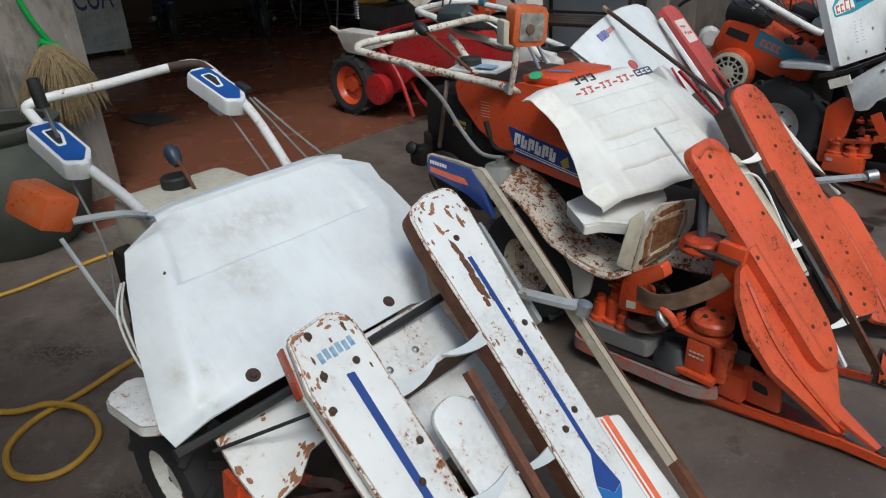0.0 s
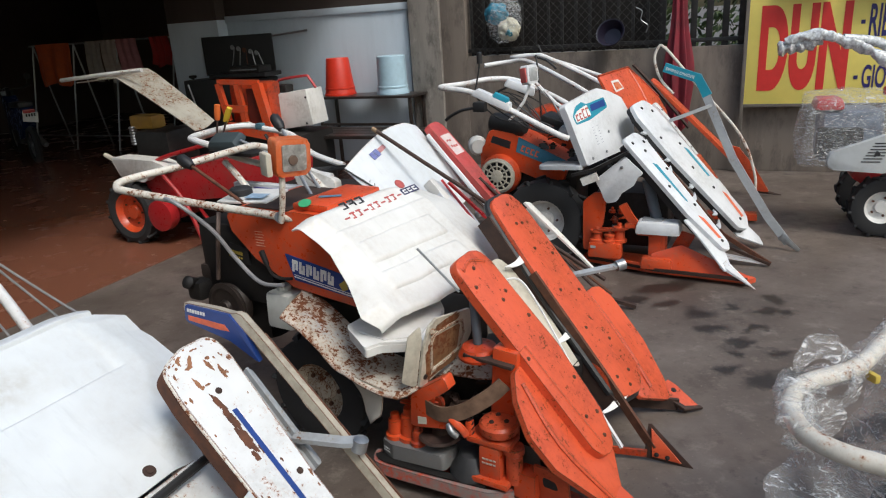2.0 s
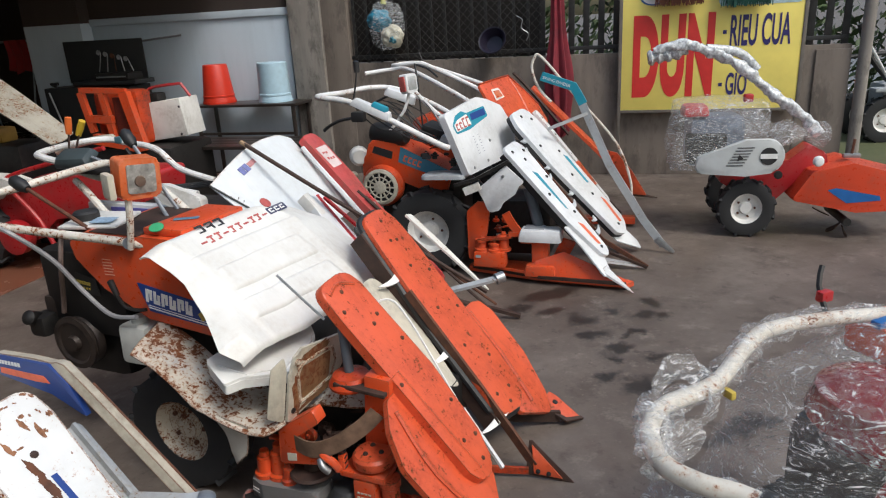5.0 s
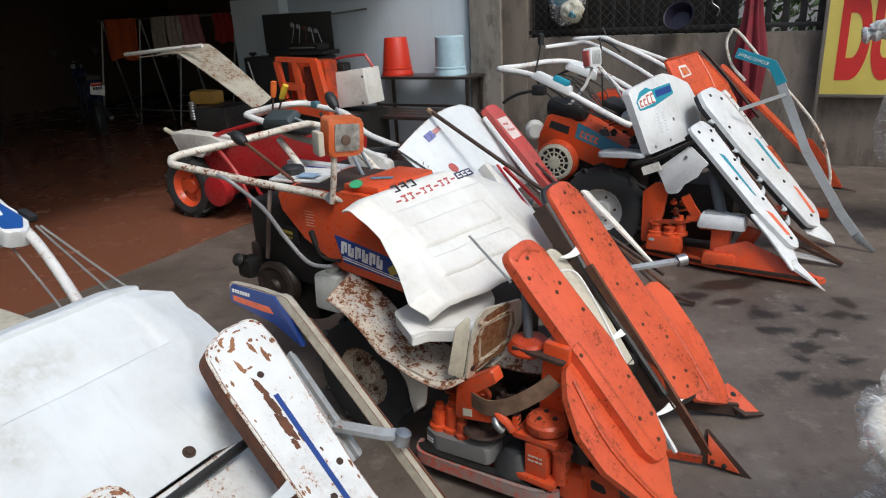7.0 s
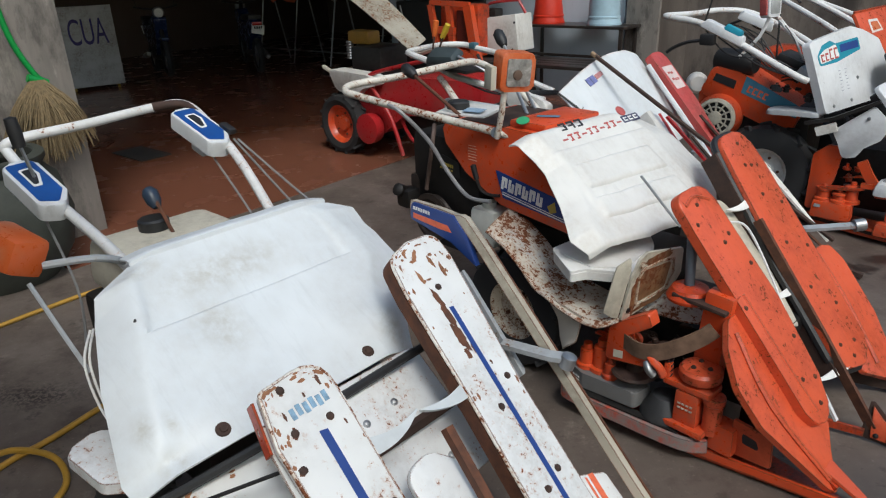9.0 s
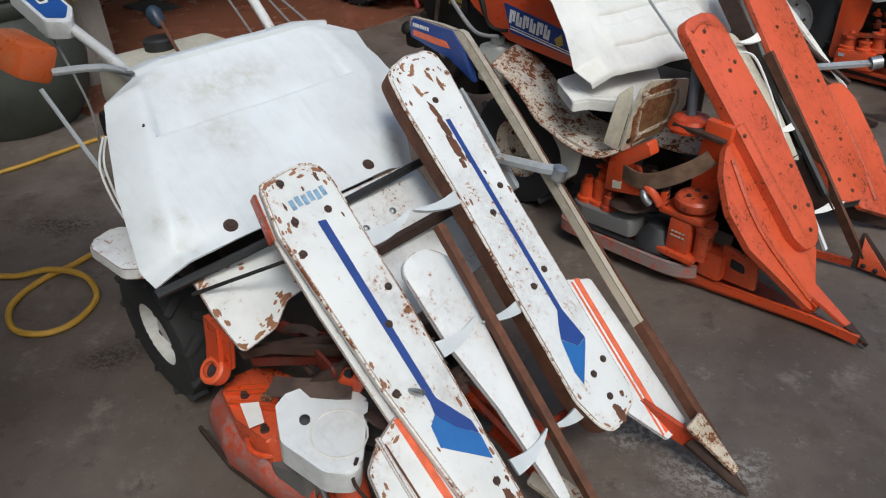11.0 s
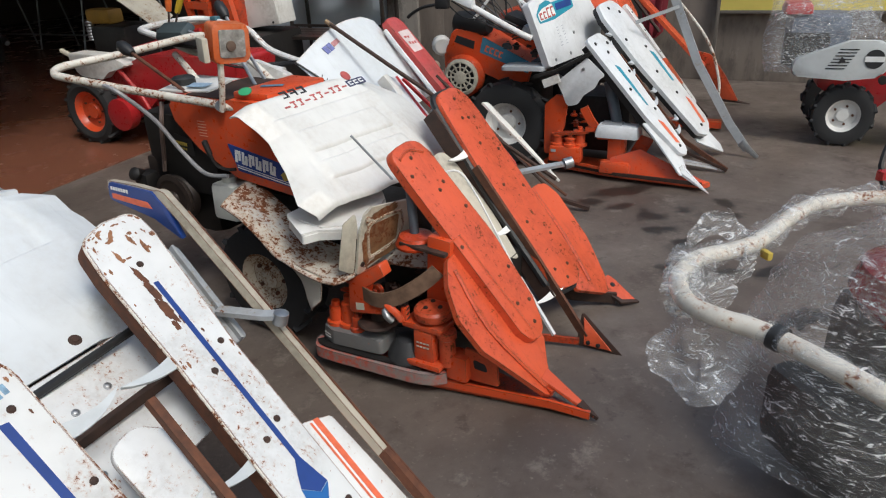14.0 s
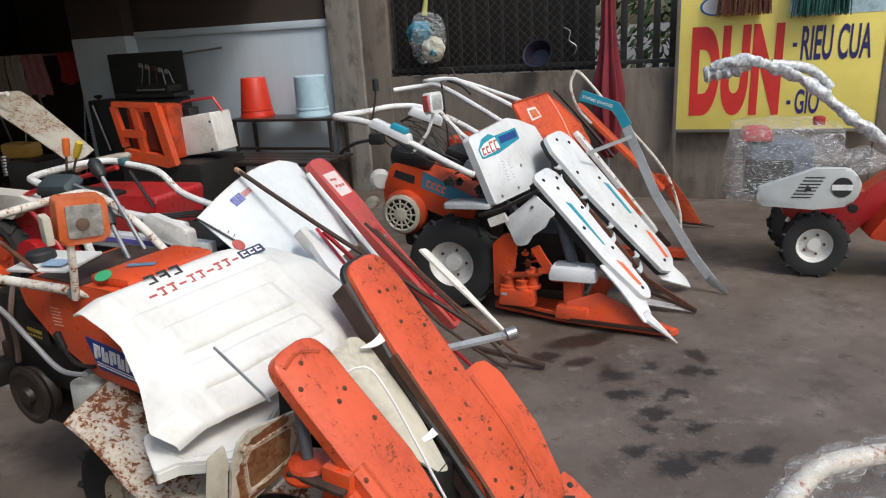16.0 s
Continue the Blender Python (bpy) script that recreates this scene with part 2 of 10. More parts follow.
def paint(name, col, rust=0.0, dirt=0.35, rough=0.38, metal=0.0, chips=None, grime=(0.16, 0.13, 0.10), scale=1.0, edge=0.0, edge_col=None, scuff=0.0, marks=(), mark_col=(0.40, 0.38, 0.33)):
    """Worn paint: two tones, grime, rust spots with a dark rim and fine chips."""
    m, n, l, b = nodes_of(name)
    co = n.new("ShaderNodeTexCoord").outputs["Object"]
    big = noise_node(n, l, 4.0 * scale, 3, 0.6, co)
    fine = noise_node(n, l, 38.0 * scale, 5, 0.65, co)
    tone = mixed(n, l, ramp(n, l, big.outputs[0], [(0.3, (0, 0, 0)), (0.75, (1, 1, 1))]).outputs[0], col, tuple(c * 0.86 for c in col))
    blots = n.new("ShaderNodeMath")
    blots.operation = "MULTIPLY"
    l.new(ramp(n, l, big.outputs[0], [(0.40, (0, 0, 0)), (0.62, (1, 1, 1))]).outputs[0], blots.inputs[0])
    l.new(ramp(n, l, fine.outputs[0], [(0.36, (0, 0, 0)), (0.64, (1, 1, 1))]).outputs[0], blots.inputs[1])
    k = n.new("ShaderNodeMath")
    k.operation = "MULTIPLY"
    k.inputs[1].default_value = dirt
    l.new(blots.outputs[0], k.inputs[0])
    tone = mixed(n, l, k.outputs[0], tone, grime)
    if chips:
        cn = noise_node(n, l, 95 * scale, 4, 0.62, co)
        tone = mixed(n, l, ramp(n, l, cn.outputs[0], [(0.705, (0, 0, 0)), (0.73, (1, 1, 1))]).outputs[0], tone, chips)
    rough_in = ramp(n, l, fine.outputs[0], [(0.3, (rough * 0.8,) * 3), (0.8, (min(1, rough * 1.5),) * 3)]).outputs[0]
    if scuff:
        mp = n.new("ShaderNodeMapping")
        mp.inputs["Scale"].default_value, mp.inputs["Rotation"].default_value = (1.0, 7.0, 1.6), (0.4, 0.3, 0.9)
        l.new(co, mp.inputs["Vector"])
        sn = noise_node(n, l, 5.0 * scale, 7, 0.72, mp.outputs[0])
        tone = mixed(n, l, ramp(n, l, sn.outputs[0], [(0.54, (0, 0, 0)), (0.72, (scuff,) * 3)]).outputs[0], tone, tuple(0.45 * c for c in col))
    if marks:
        mn = noise_node(n, l, 30.0, 5, 0.7, co)
        mm = n.new("ShaderNodeMath")
        mm.operation = "MULTIPLY"
        l.new(spots(n, l, co, marks, 0.6), mm.inputs[0])
        l.new(ramp(n, l, mn.outputs[0], [(0.35, (0.05,) * 3), (0.65, (0.6,) * 3)]).outputs[0], mm.inputs[1])
        tone = mixed(n, l, mm.outputs[0], tone, mark_col)
    if rust:
        # freckles, larger eaten patches, and a pale brown bleed round both
        rn, fr = noise_node(n, l, 24.0 * scale, 8, 0.78, co), noise_node(n, l, 90.0 * scale, 3, 0.6, co)
        add = n.new("ShaderNodeMath")
        add.operation = "MULTIPLY_ADD"
        add.inputs[1].default_value = 0.55
        l.new(fr.outputs[0], add.inputs[0])
        l.new(rn.outputs[0], add.inputs[2])
        # in patches, with clean paint between
        patch = n.new("ShaderNodeMath")
        patch.operation = "MULTIPLY_ADD"
        patch.inputs[1].default_value = 0.45
        l.new(big.outputs[0], patch.inputs[0])
        l.new(add.outputs[0], patch.inputs[2])
        down = n.new("ShaderNodeMath")
        down.operation = "MULTIPLY"
        down.inputs[1].default_value = 0.6
        l.new(patch.outputs[0], down.inputs[0])
        patch = down
        lim = (1.225 - 0.22 * rust) * 0.6
        halo = ramp(n, l, patch.outputs[0], [(lim - 0.055, (0, 0, 0)), (lim + 0.02, (0.55, 0.55, 0.55))]).outputs[0]
        core = ramp(n, l, patch.outputs[0], [(lim, (0, 0, 0)), (lim + 0.022, (1, 1, 1))]).outputs[0]
        rc = mixed(n, l, fine.outputs[0], (0.24, 0.072, 0.020), (0.055, 0.019, 0.008))
        tone = mixed(n, l, halo, tone, (min(0.40, col[0] * 0.6), min(0.17, col[1] * 0.4), min(0.06, col[2] * 0.3)))
        tone = mixed(n, l, core, tone, rc)
        rough_in = mixed(n, l, core, rough_in, (0.9, 0.9, 0.9))
    if edge:
        # wear along the folded and cut edges
        bv = n.new("ShaderNodeBevel")
        bv.samples = 6
        bv.inputs["Radius"].default_value = 0.007
        dot = n.new("ShaderNodeVectorMath")
        dot.operation = "DOT_PRODUCT"
        l.new(bv.outputs[0], dot.inputs[0])
        l.new(n.new("ShaderNodeNewGeometry").outputs["Normal"], dot.inputs[1])
        en = noise_node(n, l, 24.0 * scale, 5, 0.7, co)
        mul = n.new("ShaderNodeMath")
        mul.operation = "MULTIPLY_ADD"
        mul.inputs[1].default_value, mul.inputs[2].default_value = -4.0, 4.0 - 0.74 + 0.10 * edge
        l.new(dot.outputs["Value"], mul.inputs[0])
        shift = n.new("ShaderNodeMath")
        shift.operation = "MULTIPLY_ADD"
        shift.inputs[1].default_value = 0.6
        l.new(en.outputs[0], shift.inputs[0])
        l.new(mul.outputs[0], shift.inputs[2])
        ef = ramp(n, l, shift.outputs[0], [(0.0, (0, 0, 0)), (0.10, (1, 1, 1))]).outputs[0]
        tone = mixed(n, l, ef, tone, edge_col or mixed(n, l, fine.outputs[0], (0.24, 0.085, 0.03), (0.06, 0.024, 0.013)))
    l.new(tone, b.inputs["Base Color"])
    l.new(rough_in, b.inputs["Roughness"])
    b.inputs["Metallic"].default_value = metal
    bump(n, l, b, fine.outputs[0], 0.12, 0.001)
    return m


def plain(name, col, rough=0.5, metal=0.0, vary=0.2, scale=12.0, bumpy=0.1):
    m, n, l, b = nodes_of(name)
    co = n.new("ShaderNodeTexCoord").outputs["Object"]
    x = noise_node(n, l, scale, 5, 0.6, co)
    l.new(mixed(n, l, ramp(n, l, x.outputs[0], [(0.3, (0, 0, 0)), (0.7, (1, 1, 1))]).outputs[0], tuple(c * (1 - vary) for c in col), tuple(min(1, c * (1 + vary * 0.5)) for c in col)), b.inputs["Base Color"])
    l.new(ramp(n, l, x.outputs[0], [(0.2, (rough * 0.85,) * 3), (0.8, (min(1, rough * 1.25),) * 3)]).outputs[0], b.inputs["Roughness"])
    b.inputs["Metallic"].default_value = metal
    if bumpy:
        bump(n, l, b, x.outputs[0], bumpy, 0.002)
    return m


WHITE = paint("white_enamel", (0.70, 0.715, 0.73), rust=0.0, dirt=0.18, rough=0.34, scuff=0.25)
# scuffs on the big cover: along, across, and their half widths
COVER_MARKS = [(-1.27, 0.20, 0.06, 0.05), (-1.155, -0.07, 0.03, 0.02), (-1.075, -0.05, 0.02, 0.03), (-1.13, -0.02, 0.02, 0.015), (-1.40, 0.30, 0.04, 0.16), (-1.46, 0.10, 0.02, 0.06), (-1.09, 0.60, 0.04, 0.04)]
WHITE_COVER = paint("white_moulded_cover", (0.675, 0.710, 0.735), rust=0.0, dirt=0.22, rough=0.40, grime=(0.46, 0.44, 0.42), scuff=0.18, marks=COVER_MARKS)
WHITE_HOOD = paint("white_hood_dusty", (0.71, 0.705, 0.68), rust=0.0, dirt=0.32, rough=0.40, grime=(0.48, 0.42, 0.36), scuff=0.16, scale=1.3)
WHITE_DULL = paint("white_plastic_dusty", (0.70, 0.69, 0.66), rust=0.0, dirt=0.45, rough=0.45, grime=(0.34, 0.29, 0.24), scuff=0.4)
WHITE_RUSTY = paint("white_enamel_rusty", (0.70, 0.705, 0.70), rust=0.30, dirt=0.25, rough=0.40, edge=3.0, scale=0.85)
WHITE_SPOTTED = paint("white_enamel_spotted", (0.70, 0.71, 0.715), rust=0.22, dirt=0.2, rough=0.38, edge=1.2, scale=1.4)
CREAM_RUSTY = paint("cream_paint_rusty", (0.56, 0.50, 0.40), rust=0.80, dirt=0.6, rough=0.5, edge=1.5, scale=1.5)
CREAM = paint("cream_plastic", (0.58, 0.54, 0.44), dirt=0.45, rough=0.5, scuff=0.3)
CREAM_EDGED = paint("beige_paint_rust_edged", (0.46, 0.42, 0.34), rust=0.0, dirt=0.5, rough=0.45, edge=1.6)
WHITE_RIM = paint("white_rim_rusted", (0.70, 0.68, 0.63), rust=0.85, dirt=0.3, rough=0.5, scale=1.2)
TUBE_WHITE = paint("white_tube_paint", (0.74, 0.74, 0.73), rust=0.25, dirt=0.3, rough=0.3)
TUBE_RUSTY = paint("white_tube_rusty", (0.70, 0.67, 0.60), rust=0.62, dirt=0.4, rough=0.4)
ORANGE = paint("orange_enamel", (0.66, 0.075, 0.018), rust=0.0, dirt=0.35, rough=0.30, chips=(0.10, 0.035, 0.02), edge=1.0)
ORANGE_WORN = paint("orange_enamel_worn", (0.64, 0.096, 0.034), rust=0.46, dirt=0.75, rough=0.34, chips=(0.22, 0.040, 0.018), grime=(0.40, 0.055, 0.022), edge=1.6, scuff=0.35)
ORANGE_OILY = paint("orange_enamel_oily", (0.52, 0.055, 0.013), rust=0.4, dirt=0.95, rough=0.30, grime=(0.03, 0.024, 0.02), scale=1.6, edge=0.6)
ORANGE_LAMP = paint("orange_plastic", (0.58, 0.11, 0.025), dirt=0.5, rough=0.3, grime=(0.55, 0.30, 0.18), scale=1.4)
RED = paint("red_enamel", (0.40, 0.016, 0.02), dirt=0.3, rough=0.30)
RED_PALE = paint("red_enamel_faded", (0.50, 0.065, 0.06), rust=0.1, dirt=0.35, rough=0.42, edge=0.8)
RUST = plain("rusty_steel", (0.125, 0.048, 0.025), rough=0.75, metal=0.1, vary=0.5, scale=30, bumpy=0.3)
# grey that paints the shade along pressed creases
CREASE_SHADE = plain("grey_crease_shade", (0.36, 0.35, 0.33), rough=0.8, vary=0.5, scale=40)
RUST_FLAKED = paint("flaked_rust", (0.30, 0.135, 0.065), dirt=0.9, rough=0.85, grime=(0.11, 0.045, 0.024), scale=2.5)
RUST_DARK = plain("dark_rusty_steel", (0.055, 0.030, 0.022), rough=0.7, metal=0.2, vary=0.5, scale=30, bumpy=0.3)
STEEL = plain("worn_steel", (0.36, 0.37, 0.38), rough=0.42, metal=0.85, vary=0.3, scale=20)
GREY_PAINT = paint("grey_painted_steel", (0.36, 0.38, 0.40), rust=0.08, dirt=0.3, rough=0.42)
BLACK = plain("black_plastic", (0.016, 0.016, 0.017), rough=0.5, vary=0.3, bumpy=0.05)
IRON = plain("oily_black_iron", (0.022, 0.020, 0.019), rough=0.5, metal=0.3, vary=0.5, scale=25, bumpy=0.25)
RUBBER = plain("tyre_rubber", (0.020, 0.020, 0.021), rough=0.75, vary=0.35, scale=20, bumpy=0.2)
BLUE = plain("blue_sticker", (0.012, 0.045, 0.22), rough=0.4, vary=0.15, bumpy=0)
BLUE_MID = plain("mid_blue_sticker", (0.014, 0.115, 0.360), rough=0.4, vary=0.15, bumpy=0)
TEAL = plain("teal_sticker", (0.02, 0.26, 0.36), rough=0.4, vary=0.15, bumpy=0)
ORANGE_STRIPE = plain("orange_sticker", (0.72, 0.14, 0.06), rough=0.45, vary=0.25, scale=40, bumpy=0)
INK = plain("black_ink", (0.02, 0.02, 0.022), rough=0.5, vary=0.1, bumpy=0)
INK_RED = plain("red_ink", (0.45, 0.09, 0.08), rough=0.5, vary=0.3, scale=60, bumpy=0)
WHITE_INK = plain("white_ink", (0.78, 0.78, 0.76), rough=0.5, vary=0.12, bumpy=0)
GOLD_INK = plain("yellow_ink", (0.45, 0.34, 0.06), rough=0.5, vary=0.2, bumpy=0)


def floor_material():
    m, n, l, b = nodes_of("stained_concrete")
    co = n.new("ShaderNodeTexCoord").outputs["Object"]
    big, mid, fine = noise_node(n, l, 0.9, 6, 0.65, co), noise_node(n, l, 3.4, 8, 0.68, co), noise_node(n, l, 42, 6, 0.7, co)
    blot, dust = noise_node(n, l, 8.0, 7, 0.70, co), noise_node(n, l, 5.3, 8, 0.74, co)
    col = mixed(n, l, ramp(n, l, big.outputs[0], [(0.40, (0, 0, 0)), (0.58, (1, 1, 1))]).outputs[0], (0.078, 0.060, 0.049), (0.148, 0.121, 0.102))
    col = mixed(n, l, ramp(n, l, mid.outputs[0], [(0.44, (0, 0, 0)), (0.56, (0.7, 0.7, 0.7))]).outputs[0], col, (0.112, 0.088, 0.072))
    col = mixed(n, l, ramp(n, l, mid.outputs[0], [(0.55, (0, 0, 0)), (0.66, (0.65, 0.65, 0.65))]).outputs[0], col, (0.062, 0.046, 0.037))
    col = mixed(n, l, ramp(n, l, dust.outputs[0], [(0.56, (0, 0, 0)), (0.68, (0.6, 0.6, 0.6))]).outputs[0], col, (0.235, 0.200, 0.172))
    col = mixed(n, l, ramp(n, l, blot.outputs[0], [(0.34, (0.75, 0.75, 0.75)), (0.41, (0, 0, 0))]).outputs[0], col, (0.055, 0.042, 0.034))
    col = mixed(n, l, ramp(n, l, fine.outputs[0], [(0.60, (0, 0, 0)), (0.70, (0.5, 0.5, 0.5))]).outputs[0], col, (0.25, 0.215, 0.185))
    col = mixed(n, l, ramp(n, l, fine.outputs[0], [(0.30, (0.7, 0.7, 0.7)), (0.38, (0, 0, 0))]).outputs[0], col, (0.045, 0.035, 0.029))
    # paint, oil and dirt marks, their rims broken by noise
    off = n.new("ShaderNodeVectorMath")
    off.operation = "MULTIPLY_ADD"
    wob = noise_node(n, l, 7, 7, 0.75, co)
    l.new(wob.outputs["Color"], off.inputs[0])
    off.inputs[1].default_value = (0.30, 0.30, 0)
    l.new(co, off.inputs[2])
    shift = n.new("ShaderNodeVectorMath")
    shift.operation = "SUBTRACT"
    shift.inputs[1].default_value = (0.15, 0.15, 0)
    l.new(off.outputs[0], shift.inputs[0])
    pos = shift.outputs[0]
    wet = spots(n, l, pos, [(2.33, 3.79, 0.072, 0.041), (2.45, 3.65, 0.087, 0.047), (2.54, 3.48, 0.072, 0.081), (2.78, 3.49, 0.058, 0.041), (2.88, 3.39, 0.087, 0.041), (2.97, 3.33, 0.058, 0.041), (2.50, 3.28, 0.102, 0.054), (2.53, 3.09, 0.087, 0.054),
                            (2.31, 2.88, 0.072, 0.041), (2.385, 2.755, 0.102, 0.047), (2.57, 2.74, 0.072, 0.041), (2.70, 2.68, 0.087, 0.041), (3.05, 3.52, 0.058, 0.068), (2.62, 2.95, 0.058, 0.034), (2.45, 3.0, 0.043, 0.041), (2.7, 3.2, 0.072, 0.027),
                            (2.6, 3.9, 0.232, 0.068), (2.46, 2.27, 0.15, 0.045), (2.62, 2.30, 0.10, 0.05)], 0.35)
    col = mixed(n, l, wet, col, (0.026, 0.020, 0.016))
    grit = ramp(n, l, noise_node(n, l, 60, 4, 0.7, co).outputs[0], [(0.46, (0, 0, 0)), (0.54, (1, 1, 1))]).outputs[0]

    def stain(places, colour, soft, broken=False):
        nonlocal col
        f = spots(n, l, pos, places, soft)
        if broken:
            k = n.new("ShaderNodeMath")
            k.operation = "MULTIPLY"
            l.new(f, k.inputs[0])
            l.new(grit, k.inputs[1])
            f = k.outputs[0]
        col = mixed(n, l, f, col, colour)
    stain([(-0.037, 1.164, .05, .09), (-0.07, 1.02, .07, .10)], (0.05, 0.07, 0.13), 0.8)
    stain([(-0.02, 1.20, .035, .06), (0.03, 1.12, .012, .012), (-0.04, 1.07, .02, .015)], (0.012, 0.04, 0.20), 0.5)
    stain([(0.135, 1.134, .03, .07), (0.163, 1.063, .02, .07), (0.08, 1.10, .03, .05)], (0.16, 0.035, 0.04), 0.8)
    stain([(-0.137, 1.14, .03, .07), (0.9, 1.45, .10, .06), (0.75, 1.6, .08, .05)], (0.30, 0.28, 0.26), 0.8, True)
    stain([(0.796, 0.948, .09, .05), (0.76, 0.99, .05, .05), (-0.88, 1.84, .10, .06), (-1.53, 2.67, .15, .08), (0.95, 0.88, .07, .04)], (0.028, 0.021, 0.017), 0.6, True)
    l.new(col, b.inputs["Base Color"])
    ro = ramp(n, l, mid.outputs[0], [(0.3, (0.42,) * 3), (0.7, (0.70,) * 3)]).outputs[0]
    l.new(mixed(n, l, wet, ro, (0.42, 0.42, 0.42)), b.inputs["Roughness"])
    bump(n, l, b, fine.outputs[0], 0.25, 0.003)
    return m


def wall_material(name, a, c, streak=0.4, rough=0.85, blotch=0.0):
    m, n, l, b = nodes_of(name)
    co = n.new("ShaderNodeTexCoord").outputs["Object"]
    mp = n.new("ShaderNodeMapping")
    mp.inputs["Scale"].default_value = (5.0, 5.0, 0.7)
    l.new(co, mp.inputs["Vector"])
    st, fine, big = noise_node(n, l, 1.4, 5, 0.65, mp.outputs[0]), noise_node(n, l, 26, 5, 0.7, co), noise_node(n, l, 1.3, 4, 0.6, co)
    col = mixed(n, l, big.outputs[0], a, c)
    k = ramp(n, l, st.outputs[0], [(0.45, (0, 0, 0)), (0.75, (streak,) * 3)])
    col = mixed(n, l, k.outputs[0], col, tuple(v * 0.35 for v in a))
    col = mixed(n, l, ramp(n, l, fine.outputs[0], [(0.6, (0, 0, 0)), (0.8, (0.4,) * 3)]).outputs[0], col, tuple(v * 0.6 for v in a))
    if blotch:
        mp2 = n.new("ShaderNodeMapping")
        mp2.inputs["Scale"].default_value = (2.2, 2.2, 0.9)
        l.new(co, mp2.inputs["Vector"])
        bn, sn = noise_node(n, l, 2.4, 8, 0.72, mp2.outputs[0]), noise_node(n, l, 3.3, 8, 0.75, mp2.outputs[0])
        col = mixed(n, l, ramp(n, l, bn.outputs[0], [(0.50, (0, 0, 0)), (0.62, (blotch,) * 3)]).outputs[0], col, tuple(v * 0.28 for v in a))
        col = mixed(n, l, ramp(n, l, sn.outputs[0], [(0.58, (0, 0, 0)), (0.66, (blotch * 0.6,) * 3)]).outputs[0], col, tuple(min(0.6, v * 1.5) for v in a))
    l.new(col, b.inputs["Base Color"])
    b.inputs["Roughness"].default_value = rough
    bump(n, l, b, fine.outputs[0], 0.3, 0.004)
    return m


def tile_material():
    m, n, l, b = nodes_of("red_brown_floor_tile")
    co = n.new("ShaderNodeTexCoord").outputs["Object"]
    x = noise_node(n, l, 3, 5, 0.6, co)
    rnd = n.new("ShaderNodeObjectInfo").outputs["Random"]
    col = mixed(n, l, x.outputs[0], (0.145, 0.056, 0.032), (0.225, 0.090, 0.054))
    l.new(mixed(n, l, rnd, col, (0.150, 0.058, 0.034)), b.inputs["Base Color"])
    l.new(ramp(n, l, x.outputs[0], [(0.3, (0.16,) * 3), (0.8, (0.36,) * 3)]).outputs[0], b.inputs["Roughness"])
    return m


FLOOR = floor_material()
WALL_RAW = wall_material("grey_render", (0.22, 0.18, 0.150), (0.165, 0.138, 0.115), 0.5, blotch=0.5)
WALL_BLUE = wall_material("pale_blue_wall_paint", (0.50, 0.57, 0.64), (0.44, 0.51, 0.58), 0.12)
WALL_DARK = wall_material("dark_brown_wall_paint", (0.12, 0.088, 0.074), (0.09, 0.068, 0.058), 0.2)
PILLAR = wall_material("bare_concrete", (0.31, 0.28, 0.25), (0.20, 0.18, 0.16), 0.6, blotch=0.75)
TILE = tile_material()
CEIL = wall_material("soot_grey_ceiling", (0.34, 0.30, 0.27), (0.28, 0.25, 0.23), 0.2)

# ---------------------------------------------------------------- ground and building
B = pose(4.70, 6.583, 0, 0, 0, -37)     # along the side wall, away behind it, up


def bslab(name, u0, u1, v0, v1, z0, z1, material, label, category, bevel=0.006):
    ob = part(name, box(B @ tr((u0 + u1) / 2, (v0 + v1) / 2, (z0 + z1) / 2), u1 - u0, v1 - v0, z1 - z0, bevel), material)
    return tagged(ob, label, category, kind="structure")


bm = bmesh.new()
bmesh.ops.create_grid(bm, x_segments=2, y_segments=2, size=400)
tagged(part("ground", bm, FLOOR), "stained grey-brown concrete yard floor with oil marks", "ground", kind="structure")

bslab("wall_side", -2.67, 2.32, 0.0, 0.14, 0, 1.24, WALL_RAW, "low rendered grey wall with water stains below a fence", "wall")
bslab("pillar_corner", -3.35, -2.97, -0.06, 0.30, 0, 3.6, PILLAR, "bare concrete corner pillar with stains and plaster smears", "pillar")
bslab("pillar_return", -2.97, -2.67, -0.01, 0.22, 0, 3.6, WALL_RAW, "rough grey wall strip beside the corner pillar", "wall")
bslab("wall_room", -6.04, -3.40, 0.02, 0.16, 0, 1.80, WALL_BLUE, "pale blue painted wall of the open shop", "wall")
WALL_UPPER = wall_material("upper_brown_wall_paint", (0.060, 0.044, 0.038), (0.045, 0.034, 0.030), 0.2)
bslab("wall_room_upper", -6.04, -3.40, 0.018, 0.16, 1.88, 3.6, WALL_UPPER, "dark upper part of the shop wall", "wall")
bslab("trim", -6.04, -3.36, -0.004, 0.16, 1.80, 1.88, WALL_BLUE, "pale moulded border strip along the painted wall", "trim")
bslab("pillar_room", -6.88, -6.04, -0.16, 0.16, 0, 1.84, WALL_BLUE, "pale blue pilaster of the shop", "pillar")
bslab("pillar_room_upper", -6.88, -6.04, -0.157, 0.157, 1.84, 3.6, WALL_UPPER, "dark upper part of the shop pilaster", "pillar")
bslab("pillar_left", -4.75, -4.30, -6.20, -5.73, 0, 3.6, PILLAR, "pale worn concrete pillar at the shop front", "pillar")
# out of view: an opening is added in this wall to brighten the shop
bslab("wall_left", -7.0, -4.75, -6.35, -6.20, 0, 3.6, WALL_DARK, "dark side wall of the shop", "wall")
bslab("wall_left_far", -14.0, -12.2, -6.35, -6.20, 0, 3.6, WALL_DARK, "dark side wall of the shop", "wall")
